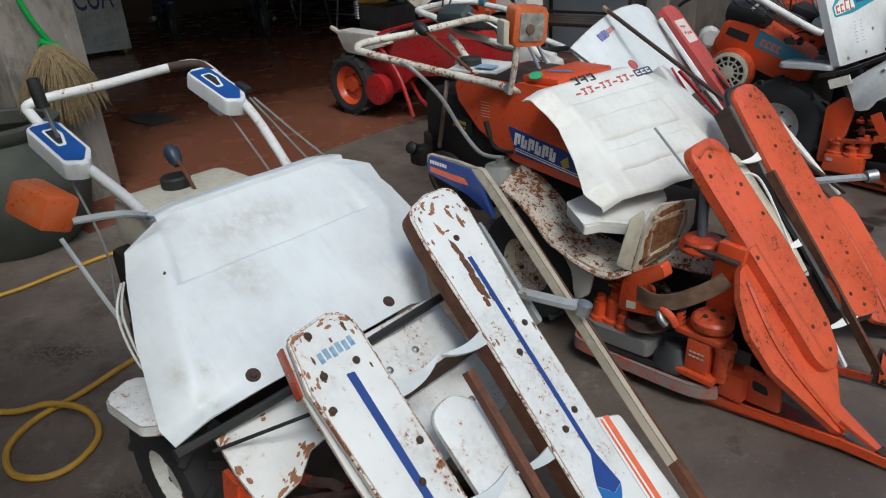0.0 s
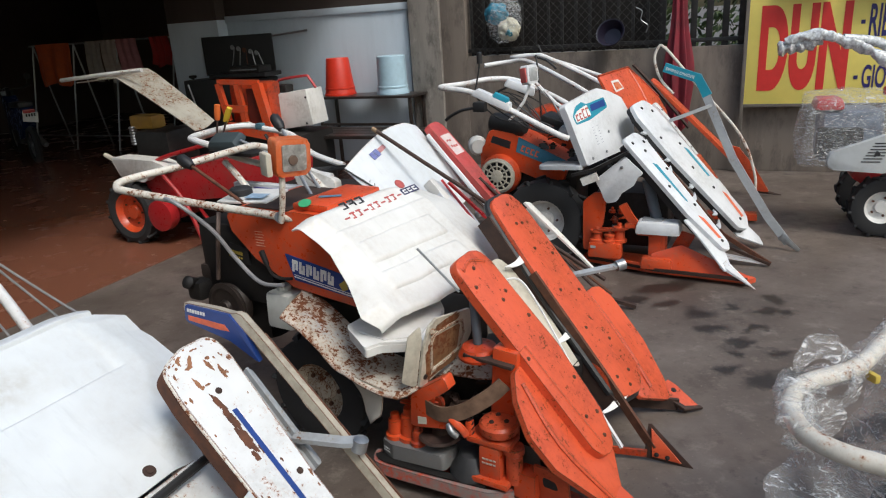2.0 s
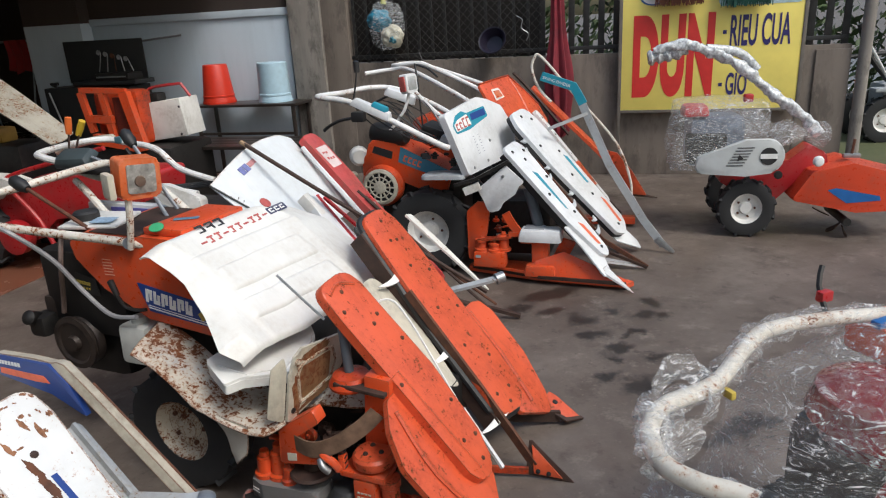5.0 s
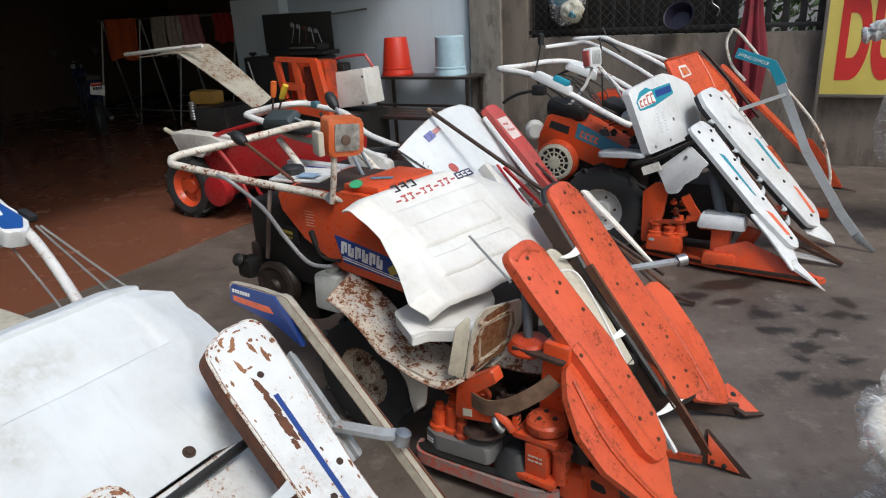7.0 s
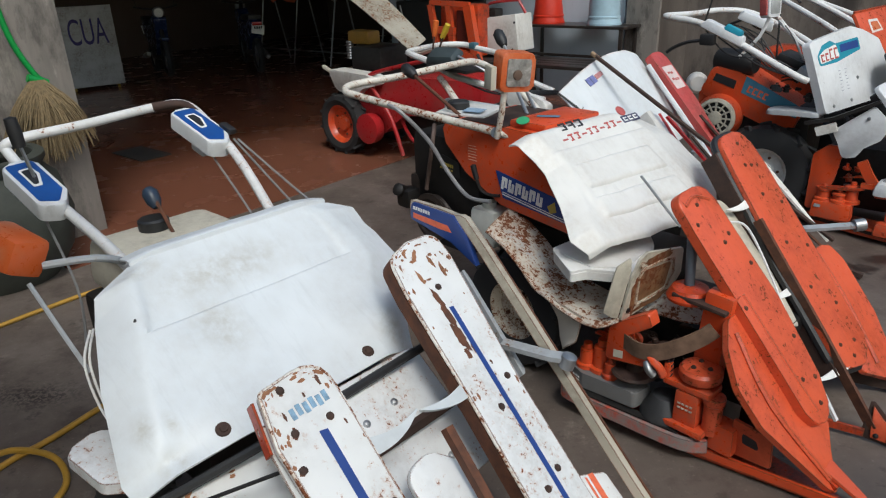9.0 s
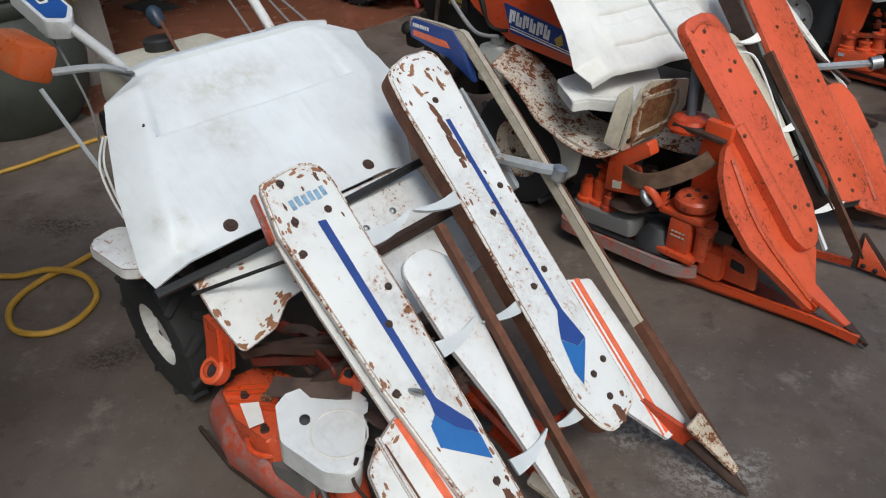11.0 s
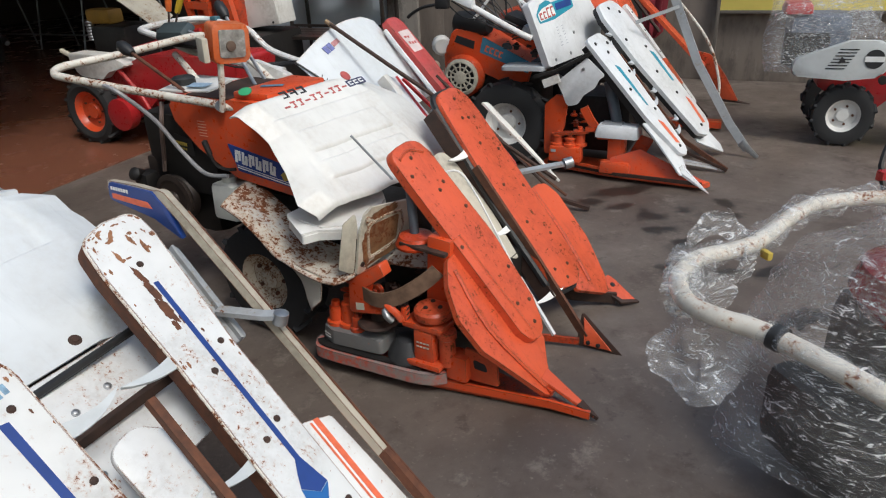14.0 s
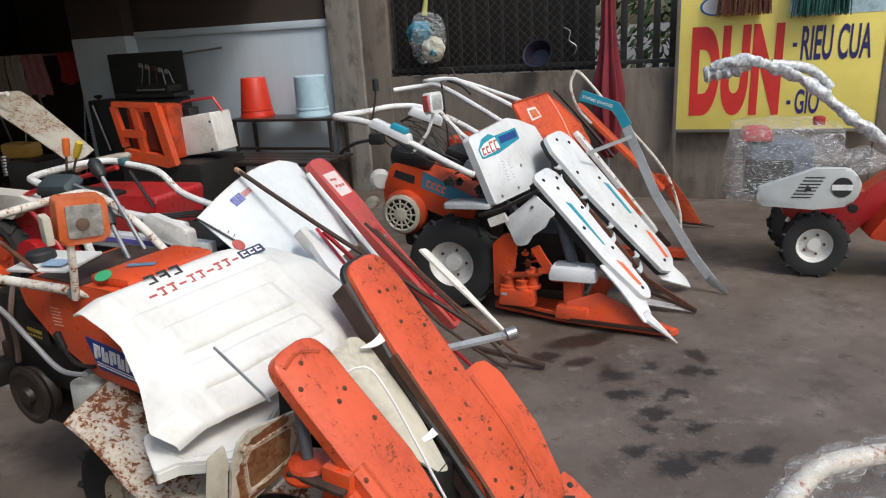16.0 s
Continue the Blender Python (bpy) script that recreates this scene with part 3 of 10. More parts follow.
bslab("wall_left_sill", -12.2, -7.0, -6.35, -6.20, 0, 0.7, WALL_DARK, "low wall under an added opening that lets daylight into the shop", "wall")
bslab("wall_left_head", -12.2, -7.0, -6.35, -6.20, 2.9, 3.6, WALL_DARK, "wall over an added opening that lets daylight into the shop", "wall")
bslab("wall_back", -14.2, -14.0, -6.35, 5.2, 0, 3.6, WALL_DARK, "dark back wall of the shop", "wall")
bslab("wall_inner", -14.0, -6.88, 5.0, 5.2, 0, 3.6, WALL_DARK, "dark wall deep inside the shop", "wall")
bslab("wall_recess", -6.88, -6.74, 0.16, 5.0, 0, 3.6, WALL_DARK, "dark side of the recess in the shop", "wall")
bslab("ceiling", -14.2, -3.4, -6.35, 5.2, 3.6, 3.75, CEIL, "dark concrete ceiling over the shop", "ceiling")
bslab("lintel", -4.2, -3.9, -6.20, 0.02, 2.7, 3.6, PILLAR, "concrete beam over the shop front", "beam")
bslab("floor", -14.0, -3.80, -6.2, 5.0, -0.05, 0.006, TILE, "red-brown tiled shop floor", "floor", 0.002)
# wall and roof added out of view to close the yard and shade its floor
bslab_w = part("shade_wall_yard", box(tr(-3.35, 0.2, 1.6), 0.15, 8.0, 3.2, 0.006), WALL_RAW)
tagged(bslab_w, "unseen plain wall added to shade the yard", "wall", kind="structure")
aw = part("awning", box(tr(-1.78, -1.4, 3.0) @ pose(0, 0, 0, 0, 6, 0), 3.0, 4.6, 0.04, 0.006), CEIL)
tagged(aw, "unseen sheet roof added to shade the yard floor", "awning", kind="structure")

# ---------------------------------------------------------------- shared machine parts
def mesh_of(name, bm, material):
    """A mesh to be shared by alike pieces."""
    me = bpy.data.meshes.new(name)
    bmesh.ops.recalc_face_normals(bm, faces=bm.faces[:])
    bm.to_mesh(me)
    bm.free()
    me.shade_smooth()
    me.set_sharp_from_angle(angle=radians(38))
    me.materials.append(material)
    return me


def repeat(name, me, m, parent):
    ob = new(name, me)
    ob.parent = parent
    ob.matrix_local = m
    return ob


def tyre_wheel(name, m, parent, radius=0.22, width=0.13, rim=0.11, rim_mat=None, lugs=11, label=""):
    """A lugged tyre on a dished steel rim; the axle is the z axis of m."""
    w = width / 2
    bm = lathe([(rim, -w * 0.8), (radius * 0.78, -w), (radius * 0.92, -w * 0.85), (radius * 0.95, 0), (radius * 0.92, w * 0.85), (radius * 0.78, w), (rim, w * 0.8), (rim * 0.97, 0), (rim, -w * 0.8)], m, 30)
    tyre = part(name, bm, RUBBER, parent, label)
    lug = mesh_of("lug", box(Matrix(), radius * 0.13, 0.028, w * 1.05, 0.004, (0.8, 0.75)), RUBBER)
    for k in range(lugs):
        for side in (-1, 1):
            a = 2 * math.pi * (k + (0.5 if side > 0 else 0)) / lugs
            repeat("lug", lug, m @ Matrix.Rotation(a, 4, "Z") @ tr(radius * 0.935, 0, side * w * 0.48) @ Matrix.Rotation(side * 0.6, 4, "X"), tyre)
    hub = lathe([(0, -w * 0.35), (rim * 0.35, -w * 0.35), (rim * 0.42, -w * 0.1), (rim * 0.8, -w * 0.05), (rim * 0.9, -w * 0.55), (rim * 1.02, -w * 0.8), (rim * 1.02, -w * 0.7), (rim * 0.93, 0),
                 (rim * 1.02, w * 0.7), (rim * 1.02, w * 0.8), (rim * 0.9, w * 0.55), (rim * 0.8, w * 0.2), (rim * 0.42, w * 0.15), (rim * 0.35, w * 0.45), (0, w * 0.45)], m, 26)
    disc = part("rim", hub, rim_mat or CREAM_RUSTY, tyre)
    nut = mesh_of("wheel_nut", lathe([(0, 0), (0.009, 0), (0.009, 0.012), (0, 0.012)], Matrix(), 6), RUST)
    for k in range(5):
        a = 2 * math.pi * k / 5
        for s in (-1, 1):
            repeat("wheel_nut", nut, m @ tr(rim * 0.58 * math.cos(a), rim * 0.58 * math.sin(a), s * w * 0.2), tyre)
    return tyre


def ragged(x, y, rx, ry, seed, n=40):
    """An outline with an uneven, eaten edge round a point."""
    out = []
    for k in range(n):
        q = 2 * math.pi * k / n
        c, s = math.cos(q), math.sin(q)
        f = 1 + 0.45 * noise.noise(V((c * 1.3 + seed, s * 1.3, 0))) + 0.35 * noise.noise(V((c * 4 + seed, s * 4, 5)))
        out.append((x + rx * f * c, y + ry * f * s))
    return out


def rust_edge(outline, m, parent, seed, n, size, inset=0.008, spread=0.0, material=None):
    """Ragged rust blisters eaten in from the edge of a panel, a few of them further in."""
    rnd = random.Random(seed)
    mid = V((sum(p[0] for p in outline) / len(outline), sum(p[1] for p in outline) / len(outline)))
    bm = bmesh.new()
    for k in range(n):
        i = rnd.randrange(len(outline))
        a, b = V(outline[i][:2]), V(outline[(i + 1) % len(outline)][:2])
        d = b - a
        if d.length < 0.03 and rnd.random() < 0.4:
            continue
        r = size * rnd.uniform(0.18, 1.0) ** 1.8
        p = a + d * rnd.random()
        q = (mid - p).normalized()
        side = V((-d.y, d.x)).normalized() if d.length > 1e-5 else q
        side = side if side.dot(q) > 0 else -side
        p = p + side * (inset + r * 0.55 + (rnd.random() ** 3) * spread)
        ang = math.atan2(d.y, d.x)
        shape = [(p.x + x * math.cos(ang) - yy * math.sin(ang), p.y + x * math.sin(ang) + yy * math.cos(ang)) for x, yy in [(c[0], c[1]) for c in ragged(0, 0, r * rnd.uniform(0.8, 2.2), r * 0.6, rnd.random() * 90, 22)]]
        add_slab(bm, shape, 0.0006, m @ tr(0, 0, 0.00005 * (k % 9)), 0)
    ob = part("rust_scale", bm, material or RUST_FLAKED, parent, "ragged rust scale along the edge")
    ob["kind"] = "stuff"
    return ob


def screws(name, m, places, parent, material=None, r=0.006, ring=0.0):
    """Bolt heads standing on the plane of m, some in a ragged ring of rust."""
    rnd = random.Random(int(places[0][0] * 999))
    for u, v in places:
        part(name, lathe([(0, -0.002), (r * 1.5, -0.002), (r * 1.5, 0.0015), (r, 0.002), (r, 0.005), (r * 0.5, 0.0065), (0, 0.0065)], m @ tr(u, v, 0), 10), material or RUST_DARK, parent)
        if ring and rnd.random() < 0.75:
            part("rust_ring", slab(ragged(u, v, r * rnd.uniform(1.25, ring * 0.8), r * rnd.uniform(1.2, ring * 0.65), rnd.random() * 50), 0.0008, m @ tr(0, 0, -0.0012), 0), RUST, parent)


def tine(m, length, parent, material=None):
    """A curved plastic lifting finger: rooted at m, pointing along its x axis."""
    w, n = 0.018, 8
    mid = [(length * q, 0.014 * math.sin(q * 2.9) - 0.020 * q, w * (1 - q) ** 0.8 + 0.002) for q in (k / n for k in range(n + 1))]
    out = [(x, y0 - h) for x, y0, h in mid] + [(x, y0 + h) for x, y0, h in mid[::-1]]
    return part("tine", slab(out, 0.011, m @ tr(0, 0, -0.005), 0.003), material or TINE_GREY, parent)


TINE_GREY = plain("grey_plastic_tine", (0.52, 0.55, 0.57), rough=0.4, vary=0.12, bumpy=0)
TINE_WHITE = plain("white_plastic_tine", (0.74, 0.74, 0.72), rough=0.4, vary=0.1, bumpy=0)


def clutter(name, parent, material, seed, n, lo, hi, size, label=""):
    """The works of a gearbox between two corners: castings, bosses, shafts, brackets and bolts, each a part."""
    rnd, pick = random.Random(seed), random.Random(seed + 1)
    many = material if isinstance(material, list) else [material]
    for k in range(int(n * 1.5)):
        material = pick.choice(many)
        c = [rnd.uniform(a, b) for a, b in zip(lo, hi)]
        s = rnd.uniform(0.45, 1.0) * size
        m = tr(*c) @ Euler((rnd.uniform(-0.12, 0.12), rnd.uniform(-0.2, 0.2), rnd.uniform(-0.25, 0.25))).to_matrix().to_4x4()
        kind = k % 6
        if kind == 0:
            part("casting", box(m, s, s * rnd.uniform(0.5, 0.8), s * rnd.uniform(0.4, 0.8), s * 0.16, (0.8, 0.8)), material, parent)
            part("bolt", lathe([(0, 0), (0.009, 0), (0.009, 0.007), (0, 0.008)], m @ tr(s * 0.2, 0, s * 0.3), 6), RUST_DARK, parent)
        elif kind == 1:
            part("bearing_boss", lathe([(0, -s * 0.4), (s * 0.30, -s * 0.4), (s * 0.30, -s * 0.05), (s * 0.48, -s * 0.03), (s * 0.48, s * 0.07), (s * 0.28, s * 0.1), (s * 0.26, s * 0.3), (s * 0.12, s * 0.32), (s * 0.12, s * 0.42), (0, s * 0.43)], m, 16), material, parent)
        elif kind == 2:
            w = m @ V((s * rnd.uniform(0.8, 1.5), s * rnd.uniform(-0.3, 0.3), s * rnd.uniform(-0.3, 0.3)))
            part("shaft", tube([m.translation, w], s * 0.11, 10, 1), STEEL if rnd.random() < 0.25 else material, parent)
        elif kind == 3:
            part("bracket", slab(rounded([(0, -s * 0.3), (0, s * 0.3), (s * 0.9, s * 0.2), (s * 1.0, 0), (s * 0.9, -s * 0.2)], s * 0.12), 0.008, m @ Matrix.Rotation(rnd.choice((0, 1.2, 1.57)), 4, "X"), 0.002), material, parent)
        elif kind == 4:
            part("lever_arm", bar([m @ V((-s * 0.6, 0, 0)), m @ V((0, 0, s * 0.2)), m @ V((s * 0.5, s * 0.2, s * 0.15)), m @ V((s * 0.9, s * 0.25, -s * 0.1))], 0.022, 0.010, steps=3), material, parent)
        else:
            part("disc", lathe([(0, -0.008), (s * 0.5, -0.008), (s * 0.52, 0), (s * 0.5, 0.008), (s * 0.2, 0.012), (s * 0.18, 0.03), (0, 0.032)], m @ Matrix.Rotation(rnd.choice((0, 0, 1.4)), 4, "X"), 18), material, parent)


# ---------------------------------------------------------------- white reaper binder (nearest machine)
def white_binder():
    t = thing("reaper_binder", pose(0.505, 0.865, 0, 0, 0, -40), "white reaper binder with rust-spotted lifting cases and blue stripes", "reaper binder", "reaper binders in the yard")
    y = V((0, 1, 0))
    # lifting case with the orange-striped divider fin
    m1 = axes((-0.93, 0, 0.79), (0.66, 0, -0.605), y)
    out1 = rounded([(0.006, 0.080, 0.012), (-0.012, 0.238, 0.085), (0.40, 0.226), (0.70, 0.206), (0.895, 0.196, 0.075), (0.915, 0.09, 0.06), (0.50, 0.062), (0.12, 0.056)], 0.012)
    case = part("lifting_case", slab(out1, 0.028, m1 @ tr(0, 0, -0.02), 0.007), WHITE_RUSTY, t, "white lifting case spotted with rust")
    part("side_flange", slab(rounded([(0.05, 0.056, 0.02), (0.07, 0.085), (0.60, 0.095), (0.60, 0.052, 0.01), (0.30, 0.048)], 0.008), 0.006, m1 @ tr(0, 0, -0.04), 0.002), WHITE_RUSTY, case)
    part("head_edge", bar([m1 @ V((0.01, 0.070, -0.036)), m1 @ V((0.12, 0.050, -0.036))], 0.006, 0.03, up=m1.col[2].xyz), ORANGE_OILY, case)
    rim1 = [(p[0], p[1]) for p in out1]
    part("rim_bead", tube([m1 @ V((p[0], p[1], 0.003)) for p in rim1], 0.005, 6, 1, True), WHITE_RIM, case)
    part("side_rail", bar([m1 @ V((0.05, 0.232, -0.045)), m1 @ V((0.88, 0.212, -0.045))], 0.012, 0.06, up=m1.col[2].xyz), RUST_DARK, case)
    part("blue_stripe", slab(rounded([(0.130, 0.146), (0.134, 0.166), (0.585, 0.152), (0.668, 0.194), (0.700, 0.194), (0.66, 0.155), (0.612, 0.128), (0.585, 0.134)], 0.002, 2), 0.001, m1 @ tr(0, 0, 0.0085), 0), BLUE, case)
    part("blue_flag", slab([(0.660, 0.156), (0.702, 0.194), (0.760, 0.188), (0.672, 0.098), (0.626, 0.106), (0.612, 0.127)], 0.001, m1 @ tr(0, 0, 0.0085), 0), BLUE_MID, case)
    part("maker_badge", bars(m1 @ tr(0.075, 0.11, 0.0085) @ Matrix.Rotation(radians(90), 4, "Z"), [(0.002 + k * 0.0165, -0.012 + 0.003 * (k % 2), 0.011, 0.024) for k in range(6)]), plain("faded_blue_print", (0.22, 0.36, 0.50), 0.5, vary=0.4, scale=60, bumpy=0), case)
    screws("bolt", m1 @ tr(0, 0, 0.009), [(0.02, 0.12), (0.11, 0.10), (0.115, 0.185), (0.40, 0.155), (0.86, 0.16), (0.80, 0.165), (0.53, 0.08), (0.18, 0.075), (0.33, 0.205)], case, ring=2.4)
    rust_edge(out1, m1 @ tr(0, 0, 0.0081), case, 11, 170, 0.0070, 0.003, 0.022)
    fin = rounded([(0.560, 0.086, 0.03), (0.59, 0.0), (0.625, -0.050, 0.03), (0.70, -0.062), (0.865, -0.043), (1.037, 0.001, 0.008), (1.035, 0.056, 0.008), (0.90, 0.150, 0.03), (0.72, 0.12)], 0.01)
    fino = part("divider_fin", slab(fin, 0.012, m1 @ tr(0, 0, -0.034), 0.004), WHITE_RUSTY, t, "white divider fin with two orange stripes and rust")
    rust_edge(fin, m1 @ tr(0, 0, -0.0219), fino, 12, 150, 0.0085, 0.003, 0.022)
    part("rust_crease", bar([m1 @ V(p) for p in ((0.60, 0.012, -0.0215), (0.78, 0.012, -0.0215), (0.98, 0.032, -0.0215))], 0.005, 0.0016, up=m1.col[2].xyz), RUST, fino)
    part("pressed_rib", tube([m1 @ V(p) for p in ((0.58, 0.005, -0.02), (0.80, 0.0, -0.02), (1.03, 0.025, -0.02))], 0.007, 6, 3), WHITE_RUSTY, fino)
    for v0 in (0.056, 0.080):
        part("orange_stripe", slab([(0.572, v0), (0.572, v0 + 0.018 if v0 < 0.06 else v0 + 0.007), (0.972, v0 + 0.020 if v0 < 0.06 else v0 + 0.008), (0.980, v0 + 0.002)], 0.001, m1 @ tr(0, 0, -0.0215), 0), ORANGE_STRIPE, fino)
    part("print", bars(m1 @ tr(0.70, 0.10, -0.0215), [(0.012 * (k % 6), 0.012 * (k // 6), 0.009, 0.002) for k in range(24)]), plain("pale_blue_print", (0.5, 0.56, 0.62), 0.6, vary=0.3, bumpy=0), fino)
    # pointed shoes on the floor
    def shoe(tip, back, w, mat, skirt=None):
        d = (V(tip) - V(back)).normalized()
        bm = bmesh.new()
        add_tube(bm, [V(back), V(back) * 0.4 + V(tip) * 0.6, V(tip)], lambda q: w * (1 - q) ** 0.8 + 0.004, 8, 3, flat=0.6)
        return part("pointed_shoe", bm, mat, t)
    shoe((-0.018, -0.012, 0.012), (-0.185, 0.008, 0.085), 0.030, plain("worn_grey_iron", (0.13, 0.115, 0.105), 0.45, 0.5, vary=0.4, scale=25))
    shoe((-0.07, 0.34, 0.012), (-0.20, 0.345, 0.09), 0.022, RUST_DARK)
    shoe((0.02, 0.69, 0.015), (-0.14, 0.69, 0.10), 0.026, RUST_DARK)
    part("shoe_plate", slab(rounded([(0, 0.30, 0.01), (-0.015, 0.375, 0.02), (0.10, 0.385), (0.28, 0.355, 0.004), (0.28, 0.344, 0.004)], 0.01), 0.008, axes((-0.36, 0, 0.10), (1, 0, -0.27), y), 0.002), CREAM_RUSTY, t, "cream shoe plate with bare worn edges")
    part("shoe_plate", slab(rounded([(0, 0.655, 0.01), (0, 0.725, 0.01), (0.16, 0.705, 0.005), (0.16, 0.685, 0.005)], 0.01), 0.008, axes((-0.15, 0, 0.155), (1, 0, -0.75), y), 0.002), CREAM_RUSTY, t, "cream shoe plate with bare worn edges")
    part("brace_rod", tube([(-0.30, 0.15, 0.21), (-0.12, 0.06, 0.12), (-0.01, 0.0, 0.02)], 0.006, 6, 2), RUST_DARK, t)
    part("hanging_chain", tube([(-0.560, -0.020, 0.31), (-0.550, -0.045, 0.275), (-0.50, -0.05, 0.255), (-0.36, -0.05, 0.25), (-0.24, -0.02, 0.155), (-0.16, 0.035, 0.135)], 0.0045, 5, 6), RUST_DARK, t, "rusty chain hooked over the divider")
    # middle rod, middle plate and the far lifting case
    part("divider_rod", bar([(-0.70, 0.385, 0.640), (-0.20, 0.348, 0.118), (-0.075, 0.335, 0.016)], 0.020, 0.024), RUST, t, "brown square divider rod")
    mm = axes((-0.72, 0, 0.575), (0.50, 0, -0.445), y)
    part("middle_plate", slab(rounded([(0.0, 0.262, 0.05), (-0.012, 0.345, 0.05), (0.045, 0.402, 0.05), (0.25, 0.366), (0.645, 0.300, 0.010), (0.625, 0.272, 0.010), (0.39, 0.272), (0.20, 0.255)], 0.02), 0.014, mm, 0.004), WHITE_SPOTTED, t, "white tapered middle guide plate")
    m2 = axes((-1.045, 0, 0.88), (0.791, 0, -0.674), y)
    out2 = rounded([(0.0, 0.560, 0.05), (-0.025, 0.640, 0.06), (-0.022, 0.738, 0.05), (0.06, 0.738, 0.04), (0.42, 0.672), (1.02, 0.602, 0.05), (1.052, 0.470, 0.06), (0.93, 0.445, 0.05), (0.40, 0.512), (0.10, 0.540)], 0.01)
    case2 = part("lifting_case", slab(out2, 0.013, m2 @ tr(0, 0, -0.003), 0.004), WHITE_SPOTTED, t, "white lifting case with a long blue stripe and rust patches")
    part("rim_bead", tube([m2 @ V((p[0], p[1], 0.004)) for p in out2], 0.0045, 6, 1, True), WHITE_RIM, case2)
    rust_edge(out2, m2 @ tr(0, 0, 0.0101), case2, 13, 110, 0.0060, 0.003, 0.022)
    rust_edge(rounded([(-0.01, 0.60), (-0.01, 0.70), (0.10, 0.70), (0.10, 0.60)], 0.02), m2 @ tr(0, 0, 0.0101), case2, 14, 50, 0.010, 0.0, 0.05)
    part("side_rail", slab([(p[0] - 0.002, p[1] - 0.003) for p in out2], 0.042, m2 @ tr(0, 0, -0.0455), 0.003), RUST, case2, "brown rusty chain rail under the case")
    part("blue_stripe", slab([(0.180, 0.624), (0.182, 0.638), (0.745, 0.570), (0.832, 0.578), (0.838, 0.545), (0.800, 0.512), (0.770, 0.532), (0.740, 0.556)], 0.001, m2 @ tr(0, 0, 0.0105), 0), BLUE, case2)
    part("blue_flag", slab([(0.833, 0.578), (0.846, 0.566), (0.915, 0.490), (0.880, 0.488), (0.801, 0.511), (0.839, 0.545)], 0.001, m2 @ tr(0, 0, 0.0105), 0), BLUE_MID, case2)
    screws("bolt", m2 @ tr(0, 0, 0.011), [(0.12, 0.635), (0.452, 0.572), (0.912, 0.533), (0.976, 0.534), (0.40, 0.645), (0.64, 0.60), (0.66, 0.54), (0.9, 0.585)], case2, ring=2.0)
    for x0, y0, w0, h0, ms in ((0.845, 0.170, 0.045, 0.022, m1), (0.885, 0.150, 0.016, 0.034, m1), (0.81, 0.19, 0.014, 0.008, m1), (0.83, 0.135, 0.012, 0.008, m1), (0.035, 0.205, 0.024, 0.008, m1), (0.07, 0.10, 0.018, 0.006, m1), (0.05, 0.16, 0.010, 0.005, m1), (0.14, 0.21, 0.012, 0.005, m1)):
        part("rust_patch", slab(ragged(x0, y0, w0 * 0.5, h0 * 0.5, x0 * 31), 0.0008, ms @ tr(0, 0, 0.0081), 0), RUST, case)
    for x0, y0, w0, h0 in ((0.15, 0.612, 0.030, 0.008), (0.20, 0.607, 0.040, 0.010), (0.26, 0.597, 0.040, 0.011), (0.305, 0.586, 0.016, 0.007), (0.30, 0.610, 0.014, 0.004), (0.35, 0.63, 0.006, 0.003), (1.02, 0.53, 0.022, 0.012), (0.99, 0.57, 0.008, 0.006)):
        part("rust_patch", slab(ragged(x0, y0, w0, h0, x0 * 70 + y0), 0.0008 + x0 * 0.0004, m2 @ tr(0, 0, 0.0102), 0), RUST, case2)
    rail = part("side_bracket", slab(rounded([(0.10, 0.755), (0.10, 0.80), (0.42, 0.755), (0.42, 0.705)], 0.01), 0.012, m2 @ tr(0, 0, -0.055), 0.003), GREY_PAINT, case2, "grey channel bracket")
    part("channel_lip", bar([m2 @ V((0.10, 0.777, -0.035)), m2 @ V((0.42, 0.728, -0.035))], 0.008, 0.018, up=m2.col[2].xyz), GREY_PAINT, rail)
    fin3 = part("divider_fin", slab(rounded([(0.69, 0.672, 0.01), (0.73, 0.758, 0.015), (0.95, 0.748), (1.17, 0.735, 0.01), (1.165, 0.645, 0.01), (1.05, 0.590), (0.9, 0.625)], 0.01), 0.010, m2 @ tr(0, 0, -0.045), 0.003), WHITE_SPOTTED, t, "white divider fin with orange stripes")
    for v0, wide in ((0.704, 0.017), (0.690, 0.006)):
        part("orange_stripe", slab([(0.706, v0), (0.710, v0 + wide), (1.15, v0 + wide - 0.052), (1.15, v0 - 0.052)], 0.001, m2 @ tr(0, 0, -0.0345), 0), ORANGE_STRIPE, fin3)
    # tall swing divider with its coloured head, and the grey lever
    arm = part("swing_divider", bar([(-1.165, 0.775, 0.950), (-1.01, 0.785, 0.936), (-0.93, 0.785, 0.885), (-0.45, 0.77, 0.385), (-0.10, 0.735, 0.07)], 0.024, 0.026, up=(0.4, 0.2, 1), steps=3), CREAM_EDGED, t, "cream swing divider bar with rusty edges")
    part("rusty_flange", bar([(-0.935, 0.800, 0.885), (-0.45, 0.785, 0.385), (-0.10, 0.749, 0.07)], 0.005, 0.028, up=(0.4, 0.2, 1)), RUST, arm)
    part("bare_end", bar([(-0.36, 0.764, 0.305), (-0.10, 0.735, 0.072)], 0.0255, 0.0275, up=(0.4, 0.2, 1)), RUST, arm, "brown bare lower end")
    hd = axes((-1.165, 0.768, 0.912), (1, 0.04, -0.10), (0.2, 0, 1))
